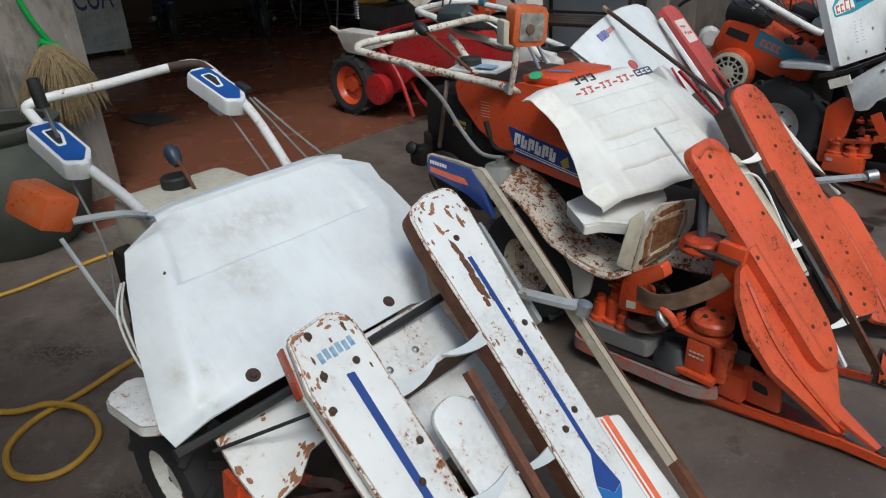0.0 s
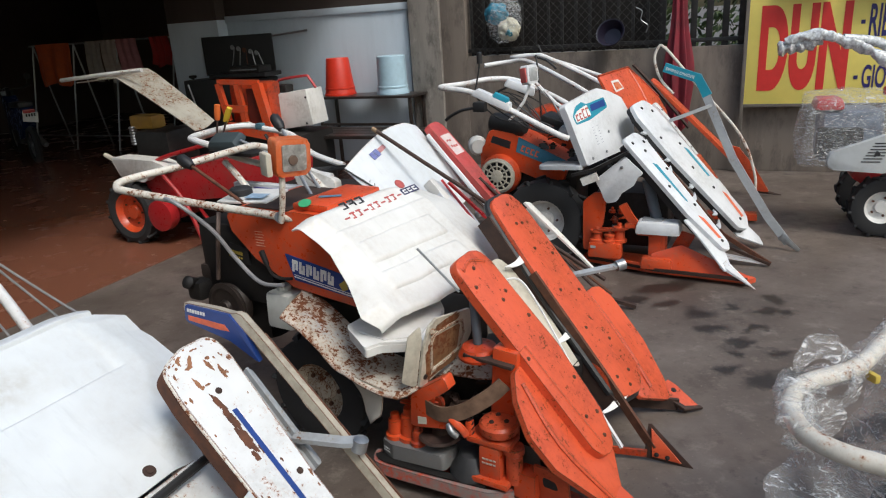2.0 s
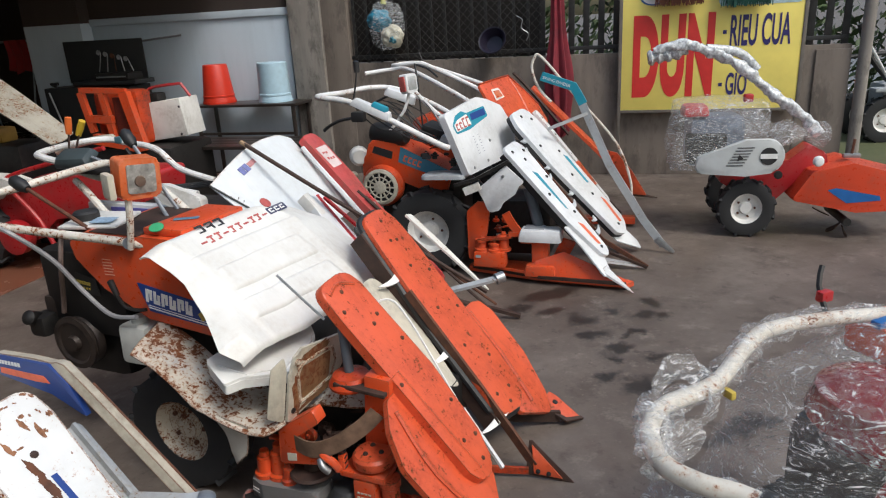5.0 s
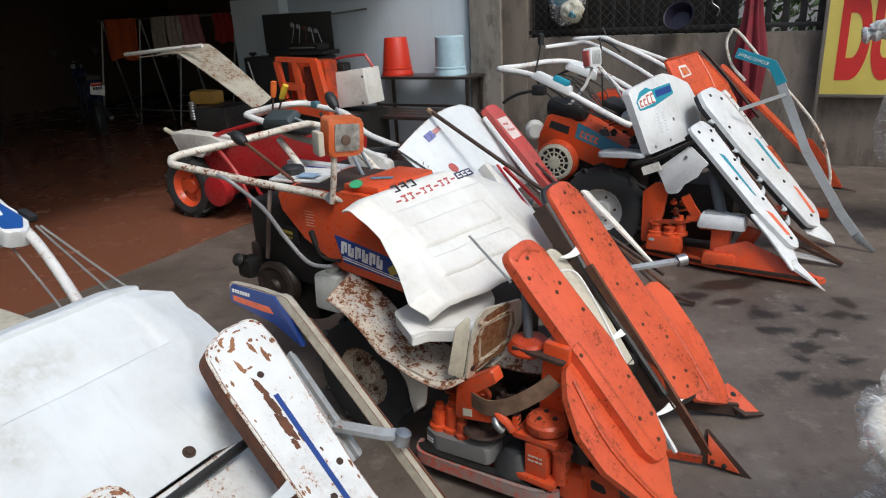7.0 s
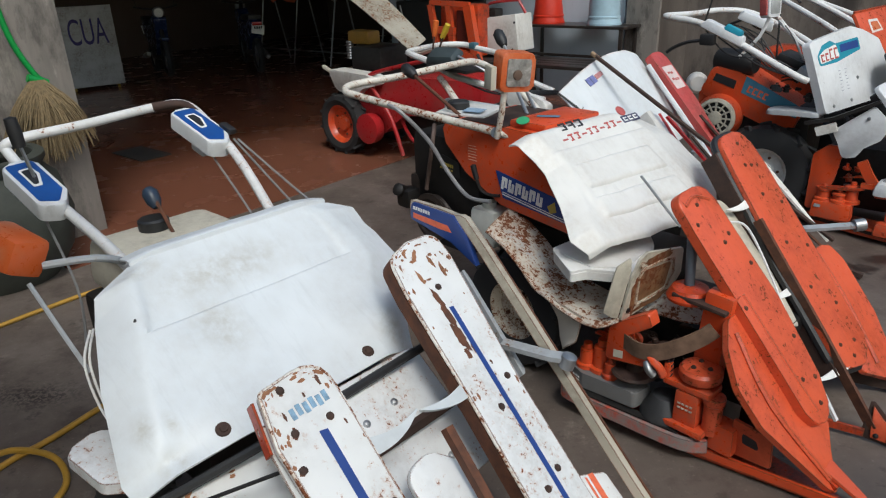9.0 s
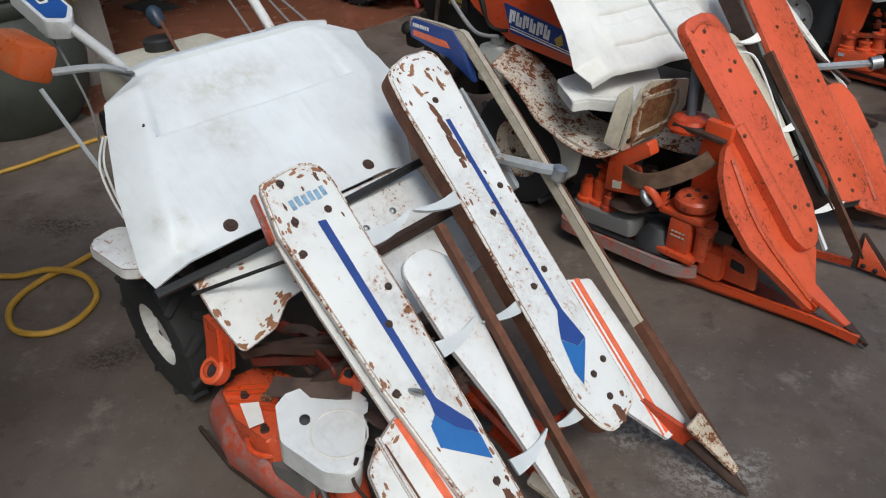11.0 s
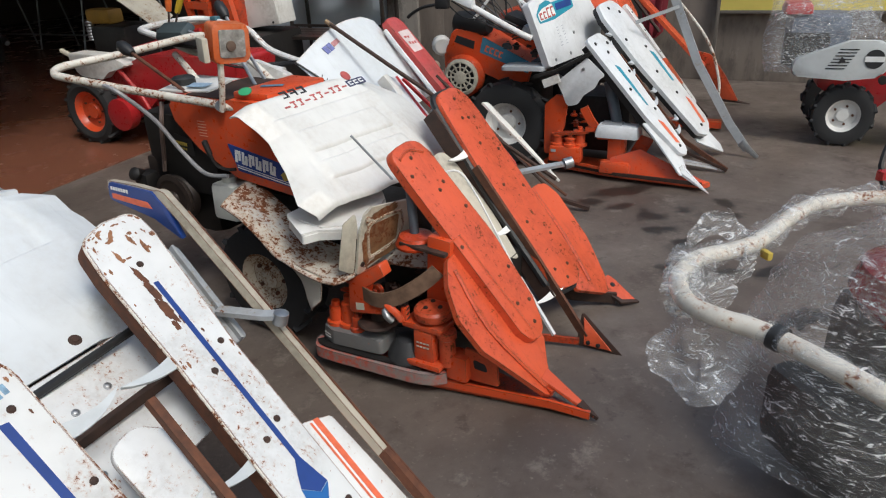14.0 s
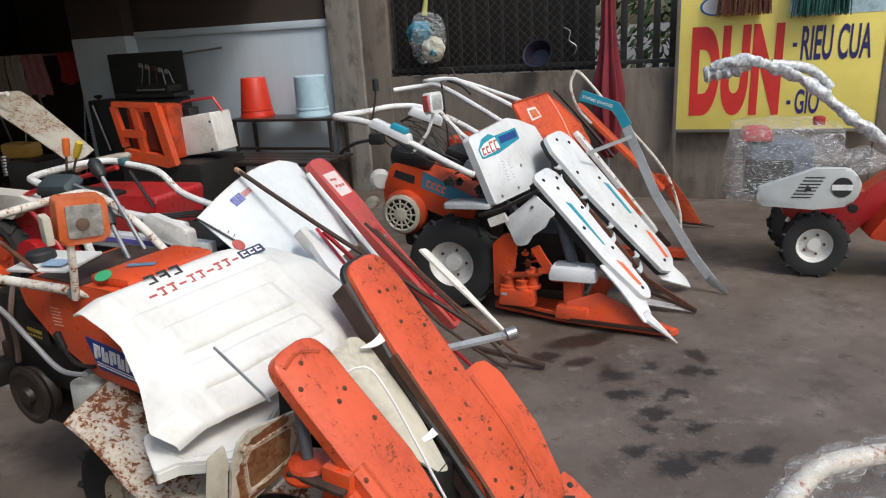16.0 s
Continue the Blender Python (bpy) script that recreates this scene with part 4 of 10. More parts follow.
    head = part("divider_head", slab(rounded([(0, 0.0, 0.01), (0.002, 0.052, 0.015), (0.15, 0.052), (0.20, 0.012), (0.245, -0.070, 0.005), (0.15, -0.025)], 0.01), 0.014, hd @ tr(0, 0, -0.007), 0.003), BLUE, arm, "blue sticker with a red band")
    part("red_band", slab([(0.012, 0.006), (0.012, 0.021), (0.135, 0.020), (0.150, 0.004), (0.11, 0.002)], 0.0012, hd @ tr(0, 0, 0.0068), 0), ORANGE_STRIPE, head)
    part("red_band", slab([(0.012, 0.006), (0.012, 0.021), (0.135, 0.020), (0.150, 0.004), (0.11, 0.002)], 0.0012, hd @ tr(0, 0, -0.0082), 0), ORANGE_STRIPE, head)
    part("print", bars(hd @ tr(0.010, 0.031, 0.0068), [(0.009 * k, 0, 0.0065, 0.010) for k in range(7)]), WHITE_INK, head)
    lever = part("folded_lever", bar([(-0.81, 0.725, 0.655), (-0.68, 0.755, 0.652), (-0.635, 0.78, 0.650)], 0.030, 0.014, up=(0.3, 0, 1)), GREY_PAINT, t, "grey folding lever with a bolted end")
    part("lever_boss", lathe([(0, -0.016), (0.02, -0.016), (0.02, 0.016), (0.01, 0.02), (0, 0.02)], between((-0.64, 0.77, 0.645), (-0.62, 0.78, 0.72)), 14), STEEL, lever)
    for a, z, s0, s1 in ((-0.77, 0.645, 0.235, 0.37), (-0.765, 0.640, 0.54, 0.375), (-0.555, 0.448, 0.228, 0.355), (-0.54, 0.435, 0.53, 0.36), (-0.335, 0.246, 0.222, 0.345), (-0.332, 0.244, 0.49, 0.355)):
        d = 1 if s1 > s0 else -1
        tine(axes((a, s0, z), (0.05, d, 0.04), (1, 0, -0.9)), abs(s1 - s0), t)
    # big front cover: flat centre, folded sides and top, raised dome at the lower right
    top, low = V((-1.485, 0, 0.915)), V((-1.045, 0, 0.615))
    slope = low - top
    nrm = V((-slope.z, 0, slope.x)).normalized()
    if nrm.z < 0:
        nrm = -nrm

    def cover(u, v):
        # u: across, 0 near side .. 1 far side; v: 0 behind the top edge .. 1 lower edge
        d = max(0.0, (v - 0.10) / 0.90)
        left = along([(0, 0.105), (0.085, 0.0), (0.5, -0.087), (0.9, -0.146), (1.0, -0.138)], d)
        right = along([(0, 0.715), (0.075, 0.805), (0.25, 0.832), (0.44, 0.838), (0.60, 0.775), (0.75, 0.715), (1.0, 0.655)], d)
        s = left + (right - left) * u
        p = top + slope * d
        k = min(u / 0.10, (1 - u) / 0.15, 1.0)
        back = -0.062 * (1 - k) ** 1.15
        if v < 0.10:
            q = 1 - v / 0.10
            p = p + V((-0.055 * q, 0, 0.012 - 0.010 * q))
        dome = 0.035 * math.exp(-((u - 0.93) / 0.09) ** 2 - ((d - 0.80) / 0.12) ** 2) - 0.02 * math.exp(-((u - 0.10) / 0.10) ** 2 - ((d - 0.93) / 0.07) ** 2)
        panel = min(max((u - 0.118) / 0.01, 0), 1) * min(max((0.80 - u) / 0.02, 0), 1)
        crease = -0.011 * panel * min(max((0.385 - d) / 0.004, 0), 1) * min(max(d / 0.36, 0), 1)
        crease += 0.0035 * noise.noise(V((s * 9, d * 5, 3))) - 0.004 * math.exp(-((u - 0.5) / 0.10) ** 2 - ((d - 0.42) / 0.10) ** 2)
        return p + nrm * (back * min(1, d * 4 + 0.3) + dome + crease) + V((0, s, 0))
    part("front_cover", sheet(cover, 96, 220, 0.006), WHITE_COVER, t, "large white moulded front cover with scuffs")
    # thin grey tube draws the shaded line of the crease
    part("crease_shade_line", tube([cover(0.120 + 0.67 * k / 20, 0.4465) for k in range(21)], 0.0024, 6, 1), CREASE_SHADE, t, "grey line drawn as the shade in the crease of the cover")
    part("top_band", sheet(lambda u, v: cover(0.03 + 0.94 * u, 0.005 + v * 0.10) + V((0, 0, 0.0016)), 40, 5, 0.001), WHITE_DULL, t, "grey scuffed band along the top of the cover")
    for s, d in ((0.066, 0.928), (0.491, 0.931), (0.035, 0.30)):
        p = top + slope * d + nrm * 0.001 + V((0, s, 0))
        r = 0.016 if d > 0.5 else 0.003
        part("cover_hole", lathe([(0, 0.010), (r * 0.5, 0.010), (r * 0.6, 0.007), (r, 0.007), (r * 1.15, 0.003), (r * 1.15, -0.02)], axes(p, (0, 1, 0), nrm.cross(V((0, 1, 0)))), 14), RUST_DARK if r > 0.01 else INK, t)
    # cross bars and shields below the cover
    part("cross_bar", tube([(-1.06, -0.15, 0.562), (-1.02, 0.20, 0.592), (-0.99, 0.62, 0.630)], 0.012, 8, 3), BLACK, t)
    part("cross_bar", bar([(-0.88, 0.22, 0.515), (-0.86, 0.62, 0.535)], 0.020, 0.026), RUST_DARK, t)
    ms = axes((-1.05, 0, 0.545), (0.17, 0, -0.16), y)
    part("white_shield", slab(rounded([(-0.02, -0.066, 0.008), (-0.02, 0.19), (0.125, 0.185, 0.02), (0.132, 0.105, 0.03), (0.178, 0.045, 0.04), (0.192, -0.055, 0.02), (0.08, -0.068)], 0.012), 0.006, ms, 0.002), WHITE_RUSTY, t, "white shield plate eaten by rust at its edge")
    rust_edge(rounded([(-0.015, -0.062), (-0.015, 0.185), (0.123, 0.18), (0.130, 0.105), (0.174, 0.045), (0.186, -0.052), (0.08, -0.064)], 0.012), ms @ tr(0, 0, 0.0062), t, 15, 170, 0.010, 0.0, 0.03)
    part("white_shield", slab(rounded([(-0.06, 0.16), (-0.06, 0.62), (0.30, 0.60), (0.32, 0.22)], 0.03), 0.006, axes((-0.99, 0, 0.575), (0.20, 0, -0.14), y), 0.002), WHITE_SPOTTED, t, "white inner shield plate with bolts")
    screws("bolt", axes((-0.99, 0, 0.583), (0.20, 0, -0.14), y), [(0.06, 0.36), (0.05, 0.46), (0.22, 0.30), (0.24, 0.5)], t, STEEL, 0.007)
    part("push_rod", tube([(-1.04, -0.08, 0.535), (-0.90, 0.10, 0.60)], 0.005, 6, 1), IRON, t)
    part("divider_base", bar([(-0.78, 0.335, 0.29), (-0.33, 0.345, 0.085)], 0.016, 0.05), ORANGE_OILY, t, "rusty orange divider base bar")
    part("divider_base", bar([(-0.50, 0.60, 0.24), (-0.12, 0.69, 0.085)], 0.016, 0.05), ORANGE_OILY, t, "rusty orange divider base bar")
    part("divider_base", bar([(-0.95, 0.30, 0.22), (-0.40, 0.42, 0.14), (-0.36, 0.60, 0.18)], 0.03, 0.04), ORANGE_OILY, t, "rusty orange divider base bar")
    # gear case, knotter cover and skid low at the near side
    SKID = paint("skid_paint_rubbed", (0.50, 0.055, 0.016), rust=0.0, dirt=1.0, rough=0.4, grime=(0.26, 0.25, 0.24), chips=(0.30, 0.29, 0.28), scale=1.6, edge=1.2, edge_col=(0.22, 0.20, 0.19))
    MAROON = paint("maroon_rusty_paint", (0.11, 0.018, 0.010), rust=0.5, dirt=0.8, rough=0.45, grime=(0.03, 0.02, 0.017))
    clutter("castings", t, RUST_DARK, 4, 14, (-0.95, 0.06, 0.28), (-0.52, 0.40, 0.42), 0.075, "dark rusty mechanism")
    clutter("castings", t, IRON, 5, 12, (-1.0, 0.10, 0.10), (-0.55, 0.55, 0.28), 0.11, "black iron mechanism")
    clutter("castings", t, MAROON, 62, 12, (-0.95, 0.06, 0.26), (-0.62, 0.40, 0.38), 0.09)
    for k, (p, q) in enumerate((((-1.0, -0.02, 0.34), (-0.78, 0.16, 0.40)), ((-0.99, 0.0, 0.31), (-0.72, 0.20, 0.36)), ((-0.92, 0.02, 0.38), (-0.66, 0.24, 0.40)), ((-0.96, 0.05, 0.42), (-0.80, 0.22, 0.36)), ((-0.88, -0.01, 0.30), (-0.70, 0.12, 0.42)))):
        part("link_rod", bar([p, tuple((V(p) + V(q)) * 0.5 + V((0.01, -0.015, 0.02 - 0.01 * k))), q], 0.012, 0.026, steps=2), MAROON if k % 2 else RUST_DARK, t)
    part("pillar_plate", bar([(-1.035, -0.055, 0.445), (-1.045, -0.062, 0.36), (-1.055, -0.072, 0.29)], 0.060, 0.016, up=(0, -1, 0.3)), ORANGE, t, "orange bent plate by the wheel")
    part("pillar_plate", slab(rounded([(-1.06, 0.33, 0.01), (-1.045, 0.45, 0.01), (-0.955, 0.44, 0.01), (-0.985, 0.345, 0.02), (-1.0, 0.30, 0.02)], 0.01), 0.012, Matrix(((1, 0, 0, 0), (0, 0, -1, 0), (0, 1, 0, 0), (0, 0, 0, 1))) @ tr(0, 0, 0.045), 0.004), ORANGE, t)
    ey = part("bearing_eye", lathe([(0.020, -0.020), (0.034, -0.020), (0.036, 0.012), (0.030, 0.018), (0.020, 0.018), (0.020, -0.020)], pose(-1.035, -0.082, 0.305, 40, 10, 0), 20), ORANGE_WORN, t, "orange bearing eye")
    part("eye_hole", lathe([(0, 0), (0.0205, 0), (0.0205, 0.004), (0, 0.004)], pose(-1.035, -0.082, 0.305, 40, 10, 0), 16), INK, ey)
    gh = part("gear_housing", slab(rounded([(-1.075, -0.040, 0.03), (-1.04, -0.078, 0.02), (-0.935, -0.104, 0.03), (-0.80, -0.090, 0.03), (-0.775, 0.02, 0.03), (-0.90, 0.085, 0.04), (-1.05, 0.06, 0.04)], 0.03), 0.085, tr(0, 0, 0.140), 0.018), ORANGE_WORN, t, "orange gear housing with a paper tag")
    part("housing_rib", bar([(-1.03, -0.068, 0.228), (-0.965, -0.01, 0.238), (-0.90, 0.05, 0.228)], 0.020, 0.016, steps=2), ORANGE, gh)
    part("housing_rib", bar([(-0.99, -0.085, 0.226), (-0.90, -0.030, 0.236), (-0.83, 0.03, 0.226)], 0.014, 0.014, steps=2), ORANGE, gh)
    for x, yy, r in ((-0.935, -0.012, 0.013), (-0.895, 0.010, 0.012), (-0.985, -0.045, 0.009), (-0.85, -0.075, 0.009)):
        part("bolt", lathe([(0, 0), (r * 1.3, 0), (r * 1.3, 0.005), (r, 0.006), (r, 0.016), (0, 0.018)], tr(x, yy, 0.223), 8), CREAM_RUSTY if r > 0.0125 else RUST_DARK, gh)
    part("paper_tag", slab([(-0.955, -0.075), (-0.868, -0.103), (-0.858, -0.068), (-0.925, -0.040)], 0.001, tr(0, 0, 0.2405), 0), WHITE_INK, gh)
    part("guard_ring", tube([(-0.865 + 0.062 * math.cos(q), -0.055 + 0.058 * math.sin(q), 0.175) for q in (2.6, 3.2, 3.8, 4.4, 5.0, 5.6, 6.2)], 0.007, 8, 3), ORANGE, t)
    up_edge = [(0.0, (-1.105, -0.045, 0.175)), (0.3, (-1.00, -0.088, 0.170)), (0.65, (-0.85, -0.090, 0.150)), (1.0, (-0.725, -0.030, 0.130))]
    low_edge = [(0.0, (-1.155, -0.085, 0.030)), (0.3, (-1.00, -0.120, 0.030)), (0.65, (-0.82, -0.098, 0.030)), (1.0, (-0.690, -0.045, 0.030))]

    def skirt(u, v):
        a = V([along([(k, p[i]) for k, p in up_edge], u) for i in range(3)])
        b = V([along([(k, p[i]) for k, p in low_edge], u) for i in range(3)])
        return a.lerp(b, v) + V((0, -0.016 * math.sin(v * math.pi), 0.012 * math.sin(v * math.pi)))
    part("skid_skirt", sheet(skirt, 30, 10, 0.006), SKID, t, "orange skid skirt rubbed through to grey metal")
    part("grey_casting", slab(rounded([(-0.83, -0.105, 0.02), (-0.72, -0.070, 0.02), (-0.68, 0.0, 0.02), (-0.79, 0.02, 0.02)], 0.02), 0.075, tr(0, 0, 0.085), 0.014), paint("slate_worn_casting", (0.12, 0.12, 0.12), 0.0, 0.5, 0.5, 0, (0.5, 0.12, 0.05)), t, "dark grey casting beside the skid")
    part("skid_plate", slab(rounded([(-1.16, -0.085, 0.03), (-1.0, -0.112, 0.02), (-0.80, -0.085), (-0.60, -0.060), (-0.52, 0.05, 0.02), (-1.10, 0.10, 0.03)], 0.02), 0.014, tr(0, 0, 0.010), 0.004), ORANGE_OILY, t)
    part("skid_rail", bar([(-1.18, -0.112, 0.022), (-1.0, -0.124, 0.020), (-0.80, -0.098, 0.018), (-0.66, -0.072, 0.018)], 0.010, 0.018), RUST_DARK, t)
    part("drum", tube([(-0.675, 0.015, 0.185), (-0.635, 0.0, 0.13), (-0.615, -0.005, 0.085)], 0.038, 16, 2), ORANGE, t, "bright orange casting under the cap")
    fb = part("foot_block", slab(rounded([(-0.70, -0.075, 0.02), (-0.56, -0.062, 0.03), (-0.51, -0.01, 0.02), (-0.60, 0.03, 0.02), (-0.70, 0.0, 0.02)], 0.02), 0.055, tr(0, 0, 0.045), 0.014), ORANGE_WORN, t, "orange foot block with a dark recess")
    part("recess", slab(rounded([(-0.635, -0.048, 0.01), (-0.565, -0.042, 0.01), (-0.555, -0.018, 0.01), (-0.62, -0.022, 0.01)], 0.01), 0.001, tr(0, 0, 0.1003), 0), INK, fb)
    part("link_rod", tube([(-0.745, -0.020, 0.175), (-0.69, -0.045, 0.13), (-0.645, -0.06, 0.11)], 0.008, 8, 2), STEEL, t)
    part("guide_arm", bar([(-0.86, -0.03, 0.330), (-0.80, 0.0, 0.338), (-0.70, 0.085, 0.342)], 0.050, 0.010, up=(0.2, -0.3, 1), steps=2), plain("brown_oily_arm", (0.10, 0.065, 0.05), 0.45, 0.3, vary=0.5, scale=20), t, "brown oily guide arm")
    part("knotter_casting", box(tr(-0.715, 0.105, 0.355) @ pose(0, 0, 0, 20, 25, 35), 0.070, 0.055, 0.065, 0.016, (0.85, 0.8)), ORANGE, t, "small orange knotter casting")
    part("bolt", lathe([(0, 0), (0.010, 0), (0.010, 0.012), (0, 0.014)], tr(-0.70, 0.085, 0.385) @ pose(0, 0, 0, 30, 0, 0), 8), IRON, t)
    mk = axes((-0.70, 0, 0.285), (0.16, 0, -0.03), y)
    cap = part("white_cap", slab(rounded([(-0.095, -0.066, 0.015), (-0.108, -0.03, 0.01), (-0.075, 0.092, 0.015), (0.03, 0.10, 0.02), (0.165, -0.035, 0.05), (0.11, -0.088, 0.05), (-0.01, -0.112, 0.03)], 0.02), 0.075, mk @ tr(0, 0, -0.035), 0.012), WHITE, t, "white plastic knotter cap")
    part("cap_rim", tube([mk @ V((0.055 + 0.062 * math.cos(q * 0.35), -0.005 + 0.062 * math.sin(q * 0.35), 0.0395)) for q in range(18)], 0.0025, 6, 1, True), WHITE_DULL, cap)
    for u, v in ((-0.02, -0.041), (-0.026, 0.080)):
        part("knob_screw", lathe([(0, 0), (0.012, 0), (0.012, 0.008), (0.006, 0.011), (0, 0.011)], mk @ tr(u, v, 0.0395), 12), INK, cap)
    part("nose_bar", bar([(-0.62, -0.085, 0.035), (-0.34, -0.040, 0.045), (-0.10, 0.010, 0.065)], 0.016, 0.040), MAROON, t, "dark red rusty nose bar")
    part("nose_plate", slab(rounded([(0, -0.05), (0, 0.05), (0.34, 0.02), (0.34, -0.01)], 0.01), 0.012, axes((-0.50, -0.02, 0.10), (1, 0.08, -0.06), y), 0.003), MAROON, t)
    # body, engine and fuel tank behind the cover
    part("body", box(tr(-1.55, 0.32, 0.52), 0.62, 0.46, 0.42, 0.03), IRON, t, "black engine and gearbox block")
    part("side_frame", box(tr(-1.38, 0.00, 0.55), 0.30, 0.04, 0.20, 0.01), BLACK, t)
    tank = part("fuel_tank", box(tr(-1.76, 0.33, 0.80), 0.27, 0.40, 0.14, 0.03, (0.9, 0.92)), CREAM, t, "cream plastic fuel tank")
    part("filler_cap", lathe([(0, 0), (0.045, 0), (0.045, 0.028), (0.038, 0.034), (0, 0.034)], tr(-1.80, 0.315, 0.87), 18), BLACK, tank)
    part("gear_lever", tube([(-1.72, 0.335, 0.86), (-1.80, 0.335, 0.95)], 0.006, 6, 1), RUST, t)
    part("lever_knob", lathe([(0, 0), (0.012, 0), (0.022, 0.02), (0.024, 0.05), (0.015, 0.065), (0, 0.068)], between((-1.80, 0.335, 0.93), (-1.85, 0.335, 0.99)), 14), plain("dark_blue_knob", (0.02, 0.035, 0.06), 0.35, bumpy=0), t)
    # handlebar with two switch boxes
    bar_pts = [(-1.52, 0.13, 0.86), (-1.75, 0.14, 0.90), (-2.05, 0.14, 0.96), (-2.28, 0.12, 1.06), (-2.30, 0.14, 1.10), (-2.28, 0.35, 1.115), (-2.29, 0.62, 1.13), (-2.25, 0.71, 1.125), (-2.10, 0.71, 1.07), (-1.90, 0.685, 0.985), (-1.68, 0.64, 0.86), (-1.60, 0.62, 0.80)]
    handle = part("handlebar", tube(bar_pts, 0.0165, 10, 5), TUBE_WHITE, t, "white tubular handlebar with worn grips")
    part("worn_grip", tube([(-2.29, 0.60, 1.131), (-2.26, 0.70, 1.128), (-2.18, 0.712, 1.10)], 0.0172, 10, 4), RUST_DARK, handle)
    BLUE_BOX = plain("royal_blue_sticker", (0.012, 0.075, 0.30), 0.35, vary=0.2, bumpy=0)
    for s, a0, z0 in ((0.665, -2.20, 1.110), (0.108, -2.18, 1.045)):
        mb = axes((a0, s - 0.055, z0), (0.26, 0.02, -0.095), (0, 1, 0))
        sw = part("switch_box", slab(rounded([(0, 0, 0.03), (0, 0.10, 0.03), (0.20, 0.10, 0.03), (0.27, 0.06, 0.03), (0.24, 0.0, 0.03)], 0.02), 0.055, mb @ tr(0, 0, -0.04), 0.010), WHITE, handle, "white control box with a blue sticker")
        part("blue_sticker", slab(rounded([(0.014, 0.010), (0.014, 0.090), (0.19, 0.091), (0.245, 0.055), (0.22, 0.010)], 0.012), 0.001, mb @ tr(0, 0, 0.0155), 0), BLUE_BOX, sw)
        part("slot", slab(rounded([(0.05, 0.03), (0.05, 0.07), (0.09, 0.075), (0.15, 0.055), (0.15, 0.03)], 0.008), 0.001, mb @ tr(0, 0, 0.0172), 0), WHITE_INK, sw)
        part("slot", slab(rounded([(0.06, 0.036), (0.06, 0.062), (0.09, 0.066), (0.14, 0.05), (0.14, 0.036)], 0.006), 0.001, mb @ tr(0, 0, 0.0187), 0), INK, sw)
        part("clamp", box(mb @ tr(0.14, 0.05, -0.06), 0.07, 0.06, 0.05, 0.01), WHITE, sw)
    part("trigger_lever", tube([(-2.08, 0.115, 1.02), (-2.09, 0.10, 1.13)], 0.006, 6, 1), STEEL, handle)
    part("trigger_grip", lathe([(0, 0), (0.018, 0), (0.02, 0.05), (0.017, 0.085), (0, 0.09)], between((-2.09, 0.10, 1.12), (-2.093, 0.095, 1.21)), 12), BLACK, handle)
    part("thumb_lever", box(axes((-2.02, 0.73, 1.065), (1, 0, -0.3), y), 0.07, 0.03, 0.022, 0.009), BLACK, handle)
    for k, (p, q) in enumerate((((-2.05, 0.66, 1.0), (-1.62, 0.60, 0.72)), ((-2.0, 0.735, 1.03), (-1.55, 0.80, 0.70)), ((-1.98, 0.74, 1.03), (-1.40, 0.78, 0.80)), ((-2.1, 0.10, 0.98), (-1.70, 0.02, 0.62)))):
        mid = (V(p) + V(q)) / 2 + V((0.02, 0.03, -0.06))
        part("cable", tube([p, mid, q], 0.004, 6, 8), plain("grey_cable", (0.22, 0.22, 0.22), 0.5, bumpy=0) if k == 0 else bpy.data.materials["grey_cable"], t)
    # orange indicator lamp on a stalk
    lamp = part("indicator_lamp", box(axes((-1.63, -0.105, 0.985), (0.85, 0.25, -0.25), (0.2, 0.5, 1)), 0.15, 0.10, 0.09, 0.018, (0.85, 0.85)), ORANGE_LAMP, t, "orange plastic lamp housing with faded patches")
    part("lamp_stalk", tube([(-1.58, -0.06, 0.94), (-1.55, 0.05, 0.93), (-1.58, 0.13, 0.885)], 0.010, 8, 3), GREY_PAINT, lamp)
    part("lamp_cable", tube([(-1.57, -0.10, 0.91), (-1.50, -0.08, 0.80), (-1.44, -0.06, 0.70)], 0.006, 6, 4), GREY_PAINT, lamp)
    # wire guard at the side, small fender and the wheels
    gd = bmesh.new()
    for k in range(2):
        add_tube(gd, [(-1.50, -0.01 - 0.008 * k, 0.775), (-1.44, -0.055 - 0.012 * k, 0.72), (-1.36, -0.065 - 0.010 * k, 0.62), (-1.32, -0.04, 0.55)], 0.0032, 6, 5)
    part("wire_guard", gd, TUBE_WHITE, t, "white bent wire guard")
    part("side_step", slab(rounded([(0, 0, 0.03), (-0.02, 0.10, 0.03), (0.12, 0.13, 0.04), (0.20, 0.06, 0.03), (0.14, 0.0, 0.03)], 0.02), 0.03, pose(-1.30, -0.195, 0.590, 0, 8, 8), 0.010), WHITE_SPOTTED, t, "white step cap with chipped paint")
    tyre_wheel("tyre", pose(-1.40, -0.03, 0.215, 90, 0, 0), t, 0.218, 0.12, 0.10, WHITE_DULL)
    tyre_wheel("tyre", pose(-1.33, 0.66, 0.215, 90, 0, 0), t, 0.225, 0.12, 0.10, CREAM_RUSTY)
    return t


white_binder()


